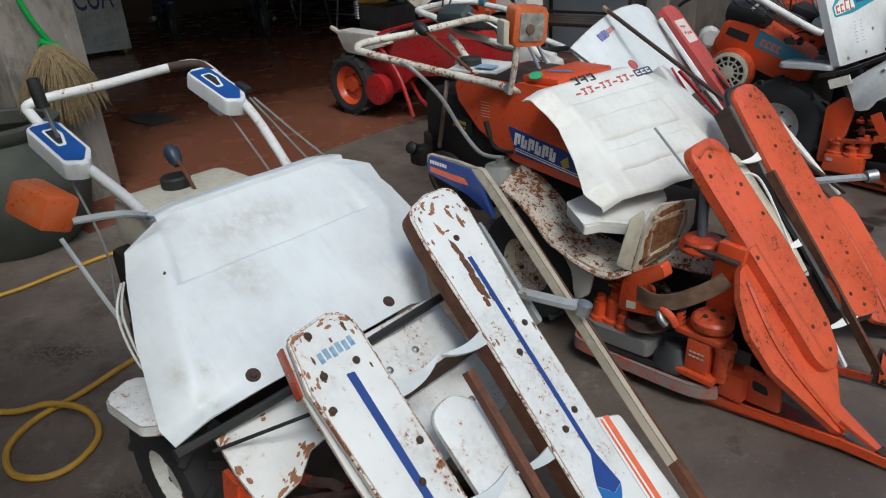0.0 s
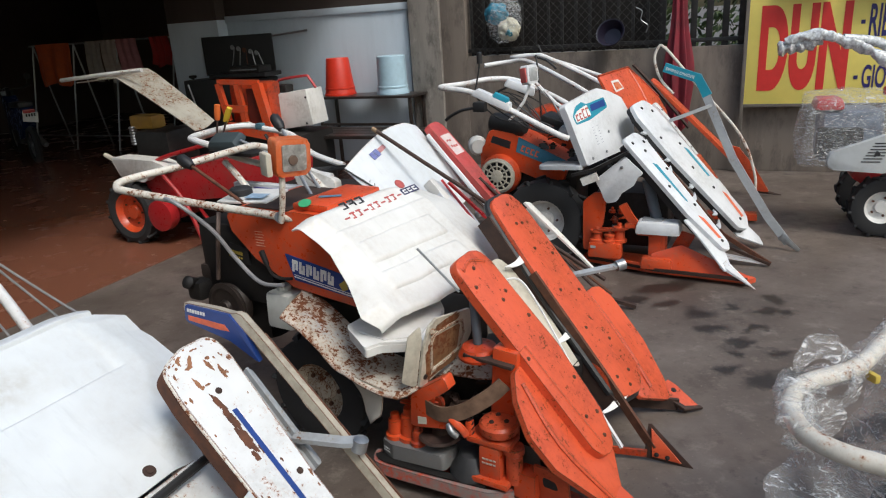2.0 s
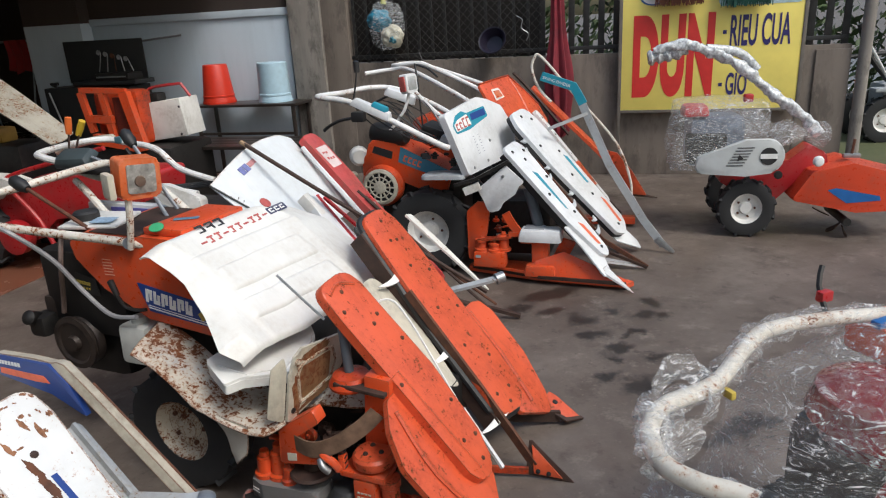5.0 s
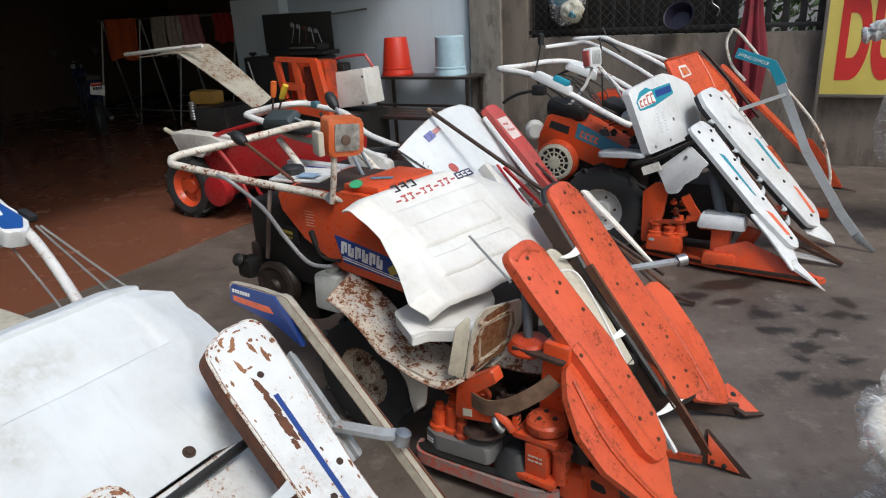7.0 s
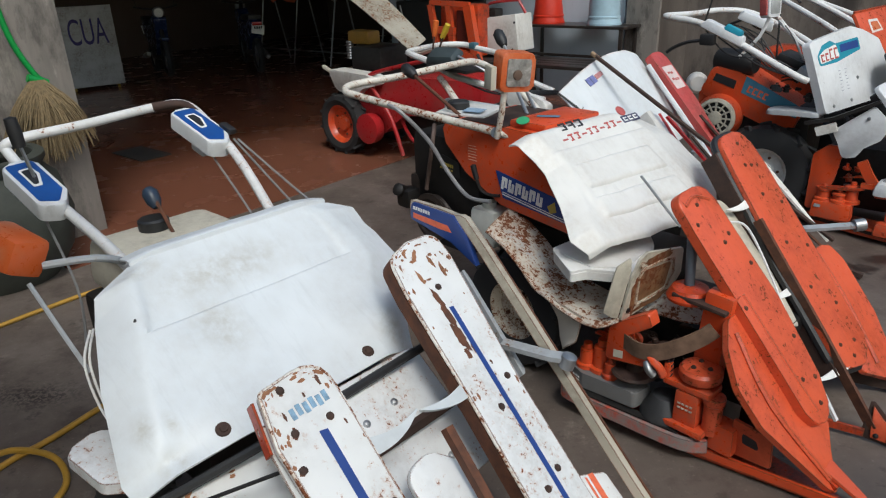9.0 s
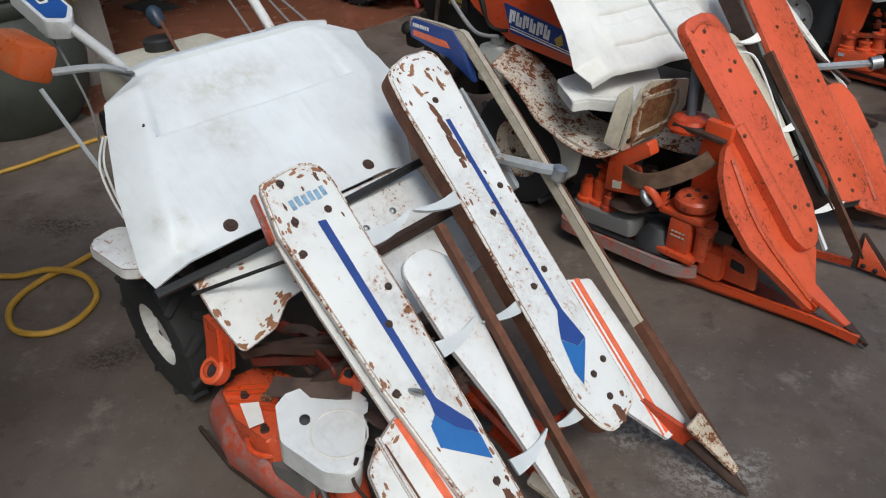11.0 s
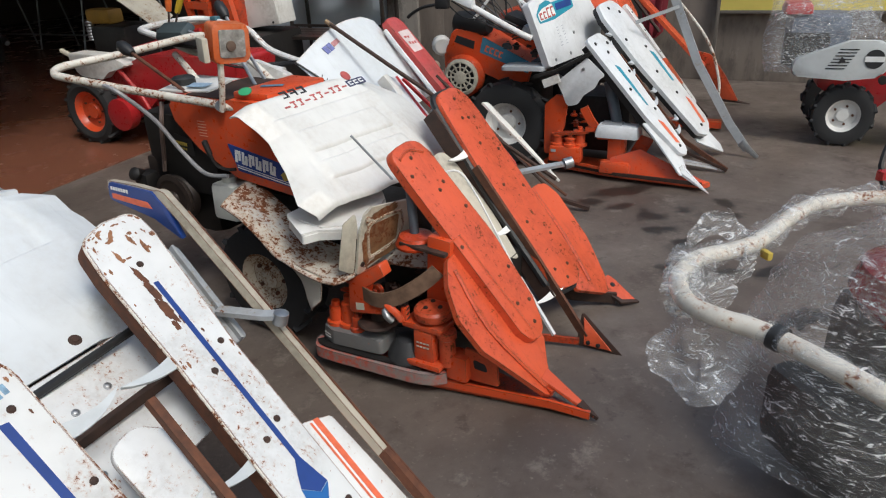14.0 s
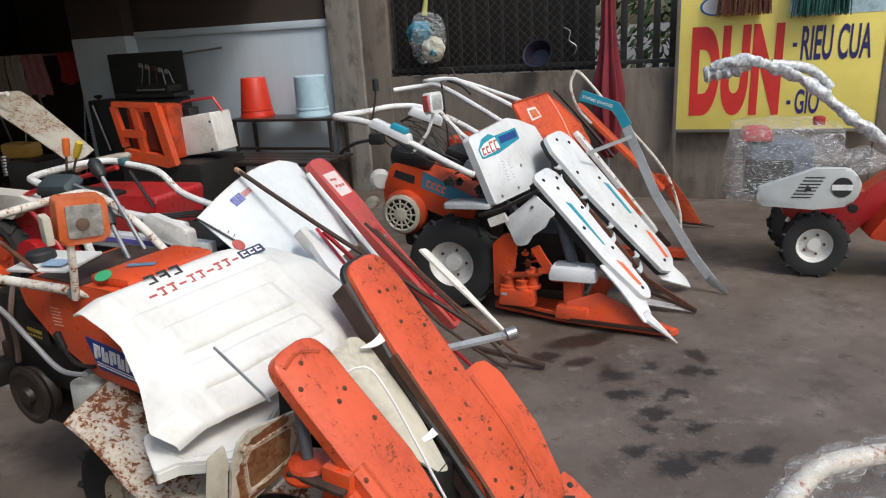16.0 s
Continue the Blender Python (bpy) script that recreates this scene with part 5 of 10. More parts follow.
# ---------------------------------------------------------------- orange binder with the cream hood
def orange_binder():
    t = thing("reaper_binder", pose(1.475, 1.937, 0, 0, 0, -45), "orange reaper binder with dusty white hood and rusty cream fender", "reaper binder", "reaper binders in the yard")
    y = V((0, 1, 0))
    # two orange lifting cases with divider fins
    m1 = axes((-0.81, 0, 0.85), (0.41, 0, -0.49), y)
    out1 = rounded([(0.005, 0.022, 0.06), (-0.005, 0.225, 0.09), (0.16, 0.232), (0.45, 0.252), (0.72, 0.222), (0.845, 0.165, 0.06), (0.84, 0.07, 0.05), (0.78, 0.04), (0.40, 0.030), (0.14, 0.020)], 0.02)
    case = part("lifting_case", slab(out1, 0.034, m1 @ tr(0, 0, -0.026), 0.010), ORANGE_WORN, t, "orange lifting case with scratches and pressed ribs")
    part("pressed_rib", tube([m1 @ V(p) for p in ((0.05, 0.05, 0.006), (0.03, 0.12, 0.006), (0.06, 0.19, 0.006))], 0.007, 6, 4), ORANGE_WORN, case)
    part("pressed_rib", tube([m1 @ V(p) for p in ((0.38, 0.075, 0.006), (0.60, 0.085, 0.006), (0.80, 0.10, 0.006))], 0.008, 6, 4), ORANGE_WORN, case)
    screws("bolt", m1 @ tr(0, 0, 0.008), [(0.06, 0.11), (0.12, 0.055), (0.19, 0.185), (0.31, 0.21), (0.21, 0.14), (0.42, 0.05), (0.58, 0.205), (0.72, 0.19), (0.79, 0.14), (0.70, 0.12)], case, RUST, 0.0055)
    fin1 = rounded([(0.419, 0.069, 0.03), (0.425, -0.019, 0.04), (0.497, -0.097, 0.05), (0.606, -0.150, 0.06), (0.735, -0.142, 0.05), (1.0, -0.012, 0.015), (1.03, 0.020, 0.01), (0.93, 0.105), (0.86, 0.18)], 0.02)
    f1 = part("divider_fin", slab(fin1, 0.022, m1 @ tr(0, 0, -0.045), 0.006), ORANGE_WORN, t, "orange divider fin with chipped paint")
    part("pressed_rib", tube([m1 @ V(p) for p in ((0.47, -0.02, -0.020), (0.70, -0.055, -0.020), (0.98, 0.012, -0.020))], 0.010, 6, 4), ORANGE_WORN, f1)
    m2 = axes((-0.93, 0, 0.87), (0.63, 0, -0.70), y)
    out2 = rounded([(-0.05, 0.60, 0.07), (-0.055, 0.80, 0.08), (0.10, 0.805), (0.47, 0.765), (0.88, 0.705, 0.05), (0.93, 0.60, 0.05), (0.90, 0.48, 0.06), (0.84, 0.452), (0.50, 0.492), (0.10, 0.565)], 0.02)
    case2 = part("lifting_case", slab(out2, 0.034, m2 @ tr(0, 0, -0.026), 0.010), ORANGE_WORN, t, "orange lifting case with a row of bolts")
    part("rubber_edge", tube([m2 @ V((p[0], p[1], -0.024)) for p in out2], 0.016, 8, 1, True), BLACK, case2)
    screws("bolt", m2 @ tr(0, 0, 0.008), [(0.0, 0.70), (0.09, 0.66), (0.10, 0.70), (0.22, 0.65), (0.28, 0.74), (0.42, 0.60), (0.47, 0.72), (0.60, 0.57), (0.70, 0.66), (0.82, 0.52), (0.84, 0.62), (0.88, 0.56)], case2, RUST, 0.0055)
    fin2 = rounded([(0.50, 0.755, 0.02), (0.505, 0.875, 0.03), (0.525, 0.930, 0.03), (0.60, 0.962, 0.06), (0.83, 0.935), (1.005, 0.855, 0.02), (1.075, 0.785, 0.015), (0.955, 0.60), (0.86, 0.70)], 0.02)
    f2 = part("divider_fin", slab(fin2, 0.020, m2 @ tr(0, 0, -0.040), 0.006), ORANGE_WORN, t, "orange divider fin, paint worn through")
    part("pressed_rib", tube([m2 @ V(p) for p in ((0.53, 0.80, -0.018), (0.75, 0.78, -0.018), (0.97, 0.72, -0.018))], 0.010, 6, 4), ORANGE_WORN, f2)
    for a, z, s0, s1 in ((-0.785, 0.705, 0.57, 0.455), (-0.552, 0.450, 0.53, 0.375), (-0.342, 0.216, 0.50, 0.345)):
        d = 1 if s1 > s0 else -1
        tine(axes((a, s0, z), (0.25 * d, d, -0.3), (1, 0, -0.9)), abs(s1 - s0), t, TINE_WHITE)
    # side rails, rods and pointed shoes
    part("side_rail", bar([m2 @ V((0.0, 0.565, -0.05)), m2 @ V((0.90, 0.44, -0.05))], 0.014, 0.07, up=m2.col[2].xyz), RUST_DARK, t)
    part("divider_rod", bar([(-0.72, 0.50, 0.66), (-0.42, 0.47, 0.30), (-0.20, 0.42, 0.05)], 0.014, 0.035), RUST, t, "brown divider rod")
    part("white_rope", tube([(-0.80, 0.25, 0.66), (-0.72, 0.33, 0.70), (-0.64, 0.335, 0.63), (-0.47, 0.31, 0.37), (-0.42, 0.30, 0.30)], 0.0045, 6, 5), TINE_WHITE, t, "white rope tied to a white divider strip")
    part("white_strip", bar([(-0.43, 0.30, 0.32), (-0.28, 0.29, 0.11)], 0.018, 0.010), WHITE_SPOTTED, t)
    part("feeler_rod", tube([m1 @ V((-0.094, -0.108, 0.03)), m1 @ V((0.10, -0.066, 0.03))], 0.004, 6, 1), STEEL, t)

    shoe = part("pointed_shoe", slab([(0, -0.030), (0, 0.034), (0.235, 0.008), (0.245, 0.0), (0.235, -0.006)], 0.012, axes((-0.235, 0.052, 0.100), (0.235, -0.047, -0.088), (0.16, 0.95, 0)), 0.003), ORANGE_WORN, t, "orange pointed shoe, bare at the tip")
    part("bare_tip", slab([(0.170, -0.018), (0.170, 0.020), (0.250, 0.003), (0.250, -0.003)], 0.015, axes((-0.235, 0.052, 0.0985), (0.235, -0.047, -0.088), (0.16, 0.95, 0)), 0.003), RUST_DARK, shoe)
    # middle shoe: a folded triangle at the foot of the brown rod
    mid = axes((-0.221, 0.408, 0.018), (0.148, 0.022, -0.014), (-0.06, 0.02, 0.11))
    shoe = part("pointed_shoe", slab([(0.02, 0.006), (0.128, 0.006), (0.010, 0.105), (0.0, 0.115)], 0.010, mid, 0.002), ORANGE_WORN, t, "flat orange shoe with dark bare edges")
    part("bare_edge", slab([(-0.01, -0.006), (0.175, -0.006), (0.165, 0.002), (0.0, 0.128), (-0.012, 0.125)], 0.006, mid @ tr(0, 0, -0.004), 0.002), RUST_DARK, shoe)
    part("shoe_arm", bar([(-0.40, 0.355, 0.035), (-0.22, 0.408, 0.030)], 0.012, 0.028), ORANGE_OILY, shoe)
    screws("bolt", mid @ tr(0, 0, 0.011), [(0.035, 0.018), (0.075, 0.016)], shoe, IRON, 0.006)
    # far shoe: a flat slanting plate bolted below the fin
    far = axes((-0.262, 0.845, 0.075), (0.125, -0.030, -0.062), (0.045, 0.090, 0.0))
    shoe = part("pointed_shoe", slab([(-0.02, -0.040), (-0.02, 0.036), (0.015, 0.042), (0.150, 0.030), (0.120, -0.030), (0.05, -0.045)], 0.012, far, 0.003), ORANGE_WORN, t, "flat orange shoe plate with a dark rubbed edge")
    part("bare_edge", slab([(0.055, -0.052), (0.120, -0.042), (0.162, 0.036), (0.145, 0.036), (0.110, -0.026), (0.05, -0.040)], 0.014, far @ tr(0, 0, -0.001), 0.002), RUST_DARK, shoe)
    screws("bolt", far @ tr(0, 0, 0.013), [(0.03, 0.005)], shoe, IRON, 0.008)
    part("shoe_rail", bar([(-0.50, 0.66, 0.10), (-0.36, 0.70, 0.062), (-0.20, 0.80, 0.035)], 0.016, 0.05), RUST_DARK, t)
    # hood: dished panels with pressed ribs
    top, low = V((-1.341, 0, 1.0)), V((-0.955, 0, 0.675))
    slope = low - top
    nrm = V((-slope.z, 0, slope.x)).normalized()
    nrm = nrm if nrm.z > 0 else -nrm
    left = [(0, -0.120), (0.2, -0.098), (0.33, -0.093), (0.6, -0.135), (0.85, -0.198), (1.0, -0.160)]
    right = [(0, 0.55), (0.10, 0.66), (0.30, 0.775), (0.60, 0.80), (0.85, 0.745), (0.95, 0.67), (1.0, 0.60)]

    def step(x, a, w):
        return min(1.0, max(0.0, (x - a) / w + 0.5))

    def hood(u, v):
        d = v
        s0, s1 = along(left, d), along(right, d)
        s = s0 + (s1 - s0) * u
        p = top + slope * d
        p = p + slope * d * (0.06 * step(s, 0.02, 0.2) + 0.07 * step(s, 0.35, 0.3))
        k = min(1.0, u / 0.09)
        k2 = min(1.0, (1 - u) / 0.24)
        h = -0.040 * (1 - k) ** 1.1 - 0.06 * (1 - k2) ** 1.15 - 0.03 * max(0, 1 - v / 0.06) ** 2 - 0.012 * max(0, (v - 0.97) / 0.03) ** 2
        for d0, d1, s0, s1 in ((0.375, 0.555, 0.0, 0.47), (0.655, 0.80, -0.02, 0.48)):
            h += 0.009 * step(d, d0, 0.010) * step(-d, -d1, 0.012) * step(s, s0 + 0.08 * (d1 - d), 0.015) * step(-s, -s1 + 0.1 * (d1 - d), 0.02)
        h += 0.007 * step(d, 0.225, 0.014) * step(s, -0.03, 0.02) * step(-s, -0.55, 0.03) + 0.0025 * noise.noise(V((s * 7, d * 5, 1)))
        return p + nrm * h + V((0, s, 0))
    part("hood", sheet(hood, 120, 110, 0.006), WHITE_HOOD, t, "dusty white plastic hood with pressed ribs")
    # grey tubes paint the shade at the edges of the pressed ribs
    for d, sa, sb in ((0.563, 0.02, 0.46), (0.806, 0.0, 0.47), (0.648, 0.0, 0.46)):
        la, ra = along(left, d), along(right, d)
        part("crease_shade_line", tube([hood((sa + (sb - sa) * k / 14 - la) / (ra - la), d) + nrm * 0.0008 for k in range(15)], 0.0019, 6, 1), CREASE_SHADE, t)
    mt = axes(top + slope * 0.10 + nrm * 0.004, (0, 1, 0), -slope)
    for k in range(3):
        part("black_print", bars(mt @ tr(0.085 + 0.048 * k, 0.012, 0), [(0, 0.026, 0.036, 0.008), (0.026, 0.0, 0.009, 0.028), (0.002, 0.0 + 0.012 * (k % 2), 0.022, 0.006)], 0.003), INK, t)
    for k in range(10):
        part("red_print", bars(mt @ tr(0.055 + 0.039 * k, -0.040 + 0.001 * k, 0), [(0, 0.024 if k % 3 else 0.010, 0.028, 0.007)] + ([(0.013, 0.0, 0.007, 0.024), (0.002, 0.0, 0.009, 0.006)] if k % 3 else []), 0.003), INK_RED, t)
    bd = part("model_badge", slab(rounded([(0, 0), (0.115, 0.0), (0.115, 0.034), (0, 0.034)], 0.003), 0.003, mt @ tr(0.445, -0.030, 0), 0.001), plain("navy_badge", (0.04, 0.045, 0.10), 0.5, bumpy=0), t)
    for k in range(3):
        part("badge_bar", bars(mt @ tr(0.455 + 0.034 * k, -0.023, 0.003), [(0, 0, 0.024, 0.006), (0, 0.014, 0.024, 0.006), (0, 0.0, 0.007, 0.02)], 0.001), WHITE_INK, bd)
    part("model_badge", lathe([(0, 0), (0.024, 0), (0.024, 0.003), (0, 0.003)], mt @ tr(0.48, 0.030, 0), 18), INK_RED, t)
    part("cover_hole", lathe([(0, 0.004), (0.010, 0.004), (0.013, 0)], axes(top + slope * 0.905 + nrm * 0.006 + V((0, 0.015, 0)), (0, 1, 0), -slope), 12), INK, t)
    # lower lip of the hood
    lip = rounded([(-1.165, -0.13, 0.01), (-1.16, 0.06), (-1.02, 0.26), (-0.955, 0.19, 0.02), (-0.90, 0.06, 0.05), (-0.866, -0.075, 0.05), (-0.99, -0.172, 0.02), (-1.012, -0.230, 0.012), (-1.145, -0.152, 0.012)], 0.02)
    LIP = tr(-1.05, 0, 0.598) @ pose(0, 0, 0, 0, 5, 0) @ tr(1.05, 0, -0.585)
    hl = part("hood_lip", slab(lip, 0.010, LIP @ tr(0, 0, 0.585), 0.003), WHITE_HOOD, t, "white lower lip of the hood")
    part("lip_rim", slab(lip, 0.030, LIP @ tr(0.004, 0.002, 0.5545), 0.003), WHITE_HOOD, hl)
    part("lip_rib", bar([LIP @ V(p) for p in ((-1.10, -0.145, 0.5965), (-0.985, -0.150, 0.5965), (-0.90, -0.06, 0.5965), (-0.93, 0.06, 0.5965))], 0.008, 0.006), WHITE_HOOD, hl)
    # rusty front panel with its pressed frame
    mp = axes((-0.885, -0.12, 0.39), (0.06, 1, 0.05), (0.15, 0, 1))
    pan = part("front_panel", slab(rounded([(-0.005, 0.042, 0.01), (0.03, 0.040), (0.27, 0.055), (0.325, 0.110, 0.01), (0.305, 0.222, 0.015), (0.085, 0.282, 0.02), (0.045, 0.268), (0.015, 0.20)], 0.012), 0.010, mp, 0.003), CREAM, t, "cream front panel scorched with rust")
    SCORCH = paint("scorched_rust_paint", (0.26, 0.13, 0.055), rust=0.9, dirt=0.9, rough=0.55, scale=0.5, grime=(0.05, 0.025, 0.014))
    part("rust_field", slab(rounded([(0.072, 0.090), (0.225, 0.092), (0.240, 0.192), (0.085, 0.212), (0.066, 0.190)], 0.016), 0.0015, mp @ tr(0, 0, 0.0098), 0), SCORCH, pan)
    part("rust_field", slab(ragged(0.155, 0.235, 0.085, 0.018, 3), 0.0012, mp @ tr(0, 0, 0.0098), 0), SCORCH, pan)
    part("rust_field", slab(ragged(0.045, 0.12, 0.016, 0.07, 8), 0.0012, mp @ tr(0, 0, 0.0098), 0), SCORCH, pan)
    part("rust_field", slab(ragged(0.16, 0.060, 0.10, 0.014, 5), 0.0012, mp @ tr(0, 0, 0.0098), 0), SCORCH, pan)
    part("pressed_frame", tube([mp @ V(p) for p in ((0.062, 0.082, 0.010), (0.235, 0.084, 0.010), (0.252, 0.198, 0.010), (0.080, 0.222, 0.010), (0.056, 0.195, 0.010))], 0.006, 6, 2, True), CREAM_RUSTY, pan)
    part("panel_flange", slab(rounded([(0.0, 0.0, 0.01), (0.055, -0.034, 0.01), (0.072, 0.16), (0.066, 0.215), (0.02, 0.18, 0.02)], 0.008), 0.005, axes(mp @ V((-0.052, 0.075, -0.035)), mp.col[1].xyz * 0 + mp.col[0].xyz * 0.85 + mp.col[2].xyz * 0.5, mp.col[1].xyz), 0.002), CREAM, pan, "pale folded flange of the panel")
    part("bolt", lathe([(0, 0), (0.013, 0), (0.013, 0.006), (0.006, 0.009), (0, 0.009)], mp @ tr(0.058, 0.243, 0.010), 12), CREAM_RUSTY, pan)
    part("bolt", lathe([(0, 0), (0.010, 0), (0.010, 0.005), (0, 0.006)], mp @ tr(0.025, 0.075, 0.010), 10), IRON, pan)
    # fender over the near wheel, folded into a slope and a flat tread, with a hanging flap
    fold = [(-1.438, 0.640), (-1.345, 0.601), (-1.27, 0.546), (-1.213, 0.492), (-1.185, 0.474), (-1.152, 0.466), (-1.078, 0.437), (-0.989, 0.420), (-0.915, 0.425), (-0.875, 0.445)]

    def fender(u, v):
        x = -1.438 + 0.563 * u
        return V((x - 0.085 * v * (1 - u), -0.19 + 0.23 * v + 0.06 * max(0.0, (u - 0.90) / 0.10) ** 2 * (1 - v), along(fold, x) + 0.006 * v - 0.010 * (1 - v) ** 8 + 0.002 * noise.noise(V((x * 9, v * 3, 2)))))
    FENDER = paint("fender_paint_rusty", (0.60, 0.56, 0.49), rust=0.86, dirt=0.5, rough=0.5, edge=2.6, scale=0.95, scuff=0.3, marks=((-1.33, -0.10, 0.07, 0.035), (-1.25, -0.06, 0.06, 0.03)), mark_col=(0.30, 0.35, 0.42))
    fe = part("fender", sheet(fender, 60, 12, 0.004), FENDER, t, "cream fender covered in rust and blue-grey stains")
    part("fender_rim", tube([fender(k / 24, 0.0) - V((0, 0.001, 0.004)) for k in range(25)], 0.005, 6, 1), FENDER, fe)

    def flap(u, v):
        a = V((along([(0, -1.155), (0.4, -1.115), (0.8, -1.105), (1, -1.085)], v), 0, 0))
        b = along([(0, -0.990), (0.4, -1.0), (0.75, -1.012), (1, -1.055)], v)
        x = a.x + (b - a.x) * u
        return V((x, -0.176 + 0.03 * math.sin(v * 2.2) * (1 - u), along([(0, 0.452), (1, 0.242)], v) + 0.03 * u * v - 0.028 * u * (1 - v)))
    part("fender_flap", sheet(flap, 8, 14, 0.004), paint("flap_paint", (0.62, 0.58, 0.50), rust=0.3, dirt=0.5, rough=0.5, edge=1.8), t, "pale curved flap hanging from the fender")
    # orange bonnet with the sticker, black engine and pulley
    side = axes((-1.90, 0.02, 0.64), (1, 0, 0), (0, 0, 1))
    bon = part("bonnet", slab(rounded([(0.0, 0.30, 0.02), (0.02, 0.22), (0.14, 0.11), (0.34, 0.01, 0.02), (0.72, -0.03), (0.74, 0.10), (0.56, 0.33, 0.03), (0.10, 0.335)], 0.02), 0.36, side @ tr(0, 0, -0.36), 0.02), ORANGE, t, "orange bonnet with grimy panels")
    st = part("sticker", slab(rounded([(0.315, 0.155), (0.72, 0.085), (0.72, 0.005), (0.355, 0.045)], 0.004), 0.002, side @ tr(0, 0, 0.0005), 0), BLUE, bon, "dark blue sticker with white bars")
    for k in range(6):
        part("white_bar", bars(side @ tr(0.345, 0.083, 0.0025) @ Matrix.Rotation(radians(-9), 4, "Z") @ tr(0.037 * k, 0, 0), [(0, 0, 0.013, 0.052), (0.010, 0.0 if k % 2 else 0.036, 0.020, 0.016), (0.018, 0.010, 0.012, 0.030)]), WHITE_INK, st)
    part("sticker_line", bars(side @ tr(0.352, 0.058, 0.0025) @ Matrix.Rotation(radians(-8), 4, "Z"), [(0, 0, 0.37, 0.005), (0, 0.010, 0.37, 0.003)]), WHITE_INK, st)
    part("gold_flash", slab([(0.585, 0.06), (0.62, 0.085), (0.63, 0.045), (0.60, 0.035)], 0.001, side @ tr(0, 0, 0.0026), 0), GOLD_INK, st)
    part("print", bars(side @ tr(0.16, 0.17, 0.001), [(0.0, 0.012 * k, 0.05 - 0.006 * (k % 2), 0.003) for k in range(6)]), plain("pale_print_on_orange", (0.75, 0.4, 0.28), 0.5, bumpy=0), bon)
    part("bonnet_top", box(tr(-1.45, 0.22, 0.985), 0.18, 0.34, 0.03, 0.01), ORANGE, bon)
    part("top_plate", box(tr(-1.66, 0.20, 0.972), 0.24, 0.36, 0.012, 0.004), RUST_DARK, bon)
    part("round_badge", lathe([(0, 0), (0.026, 0), (0.026, 0.003), (0, 0.004)], tr(-1.47, 0.05, 1.003) @ pose(0, 0, 0, 20, 10, 0), 18), plain("green_badge", (0.05, 0.35, 0.16), 0.4, bumpy=0), bon)
    part("blue_tag", slab([(0, 0), (0.09, 0), (0.09, 0.03), (0, 0.03)], 0.001, pose(-1.48, 0.14, 1.003, 0, 0, 30), 0), plain("slate_blue_tag", (0.12, 0.24, 0.34), 0.5, bumpy=0), bon)
    eng = part("engine", box(tr(-1.92, 0.25, 0.70), 0.44, 0.42, 0.36, 0.05), IRON, t, "oily black engine block")
    part("engine_plate", slab(rounded([(0, 0), (0.13, 0.0), (0.12, 0.07), (0.01, 0.08)], 0.006), 0.003, axes((-1.94, 0.035, 0.72), (1, 0, -0.1), (0, 0, 1)), 0), BLACK, eng)
    part("print", bars(axes((-1.93, 0.031, 0.755), (1, 0, -0.1), (0, 0, 1)), [(0.012 * k, 0, 0.009, 0.014) for k in range(7)] + [(0.014 * k, -0.018, 0.008, 0.008) for k in range(6)]), GOLD_INK, eng)
    part("crankcase", box(tr(-1.99, 0.24, 0.47), 0.36, 0.30, 0.32, 0.06), IRON, eng)
    part("cylinder_fin", box(tr(-2.08, 0.10, 0.62), 0.16, 0.12, 0.10, 0.02), plain("brown_engine_iron", (0.06, 0.045, 0.038), 0.5, 0.3, vary=0.4), eng)
    pul = part("pulley", lathe([(0, 0), (0.03, 0), (0.03, 0.02), (0.075, 0.025), (0.085, 0.0), (0.105, 0.0), (0.105, 0.012), (0.095, 0.03), (0.112, 0.048), (0.112, 0.06), (0.09, 0.064), (0.08, 0.056), (0.035, 0.056), (0.03, 0.075), (0, 0.075)], pose(-1.975, 0.06, 0.50, 90, 0, 0), 28), plain("brown_oily_pulley", (0.040, 0.029, 0.024), 0.45, 0.2, vary=0.4, scale=18), eng)
    part("starter", box(tr(-2.14, 0.02, 0.56), 0.09, 0.10, 0.09, 0.02), IRON, eng)
    part("starter", lathe([(0, 0), (0.03, 0), (0.03, 0.05), (0.015, 0.06), (0, 0.06)], pose(-2.16, 0.0, 0.585, 60, 20, 0), 12), IRON, eng)
    part("hand_grip", lathe([(0, 0), (0.011, 0), (0.013, 0.06), (0, 0.065)], between((-1.665, -0.01, 0.745), (-1.69, -0.015, 0.83)), 10), BLACK, bon)
    part("hose", tube([(-1.665, -0.01, 0.745), (-1.65, 0.0, 0.70), (-1.61, 0.01, 0.685), (-1.56, 0.015, 0.69)], 0.007, 6, 4), IRON, bon)
    part("hose", tube([(-2.05, -0.15, 1.03), (-1.97, -0.14, 1.0), (-1.90, -0.06, 0.88), (-1.83, -0.02, 0.75), (-1.72, -0.01, 0.66), (-1.60, 0.0, 0.66)], 0.009, 7, 6), plain("grey_hose", (0.25, 0.25, 0.26), 0.45, bumpy=0), t, "grey looped hose")
    part("hose", tube([(-1.98, 0.05, 0.92), (-1.95, 0.0, 0.82), (-2.0, 0.02, 0.70), (-2.02, 0.02, 0.62)], 0.010, 7, 6), plain("brown_hose", (0.13, 0.09, 0.075), 0.5, bumpy=0), t)
    tank = part("overflow_tank", box(tr(-1.655, 0.06, 0.53), 0.15, 0.12, 0.16, 0.022, (0.92, 0.92)), plain("milky_plastic", (0.62, 0.62, 0.57), 0.5, vary=0.15), t, "milky plastic bottle tank")
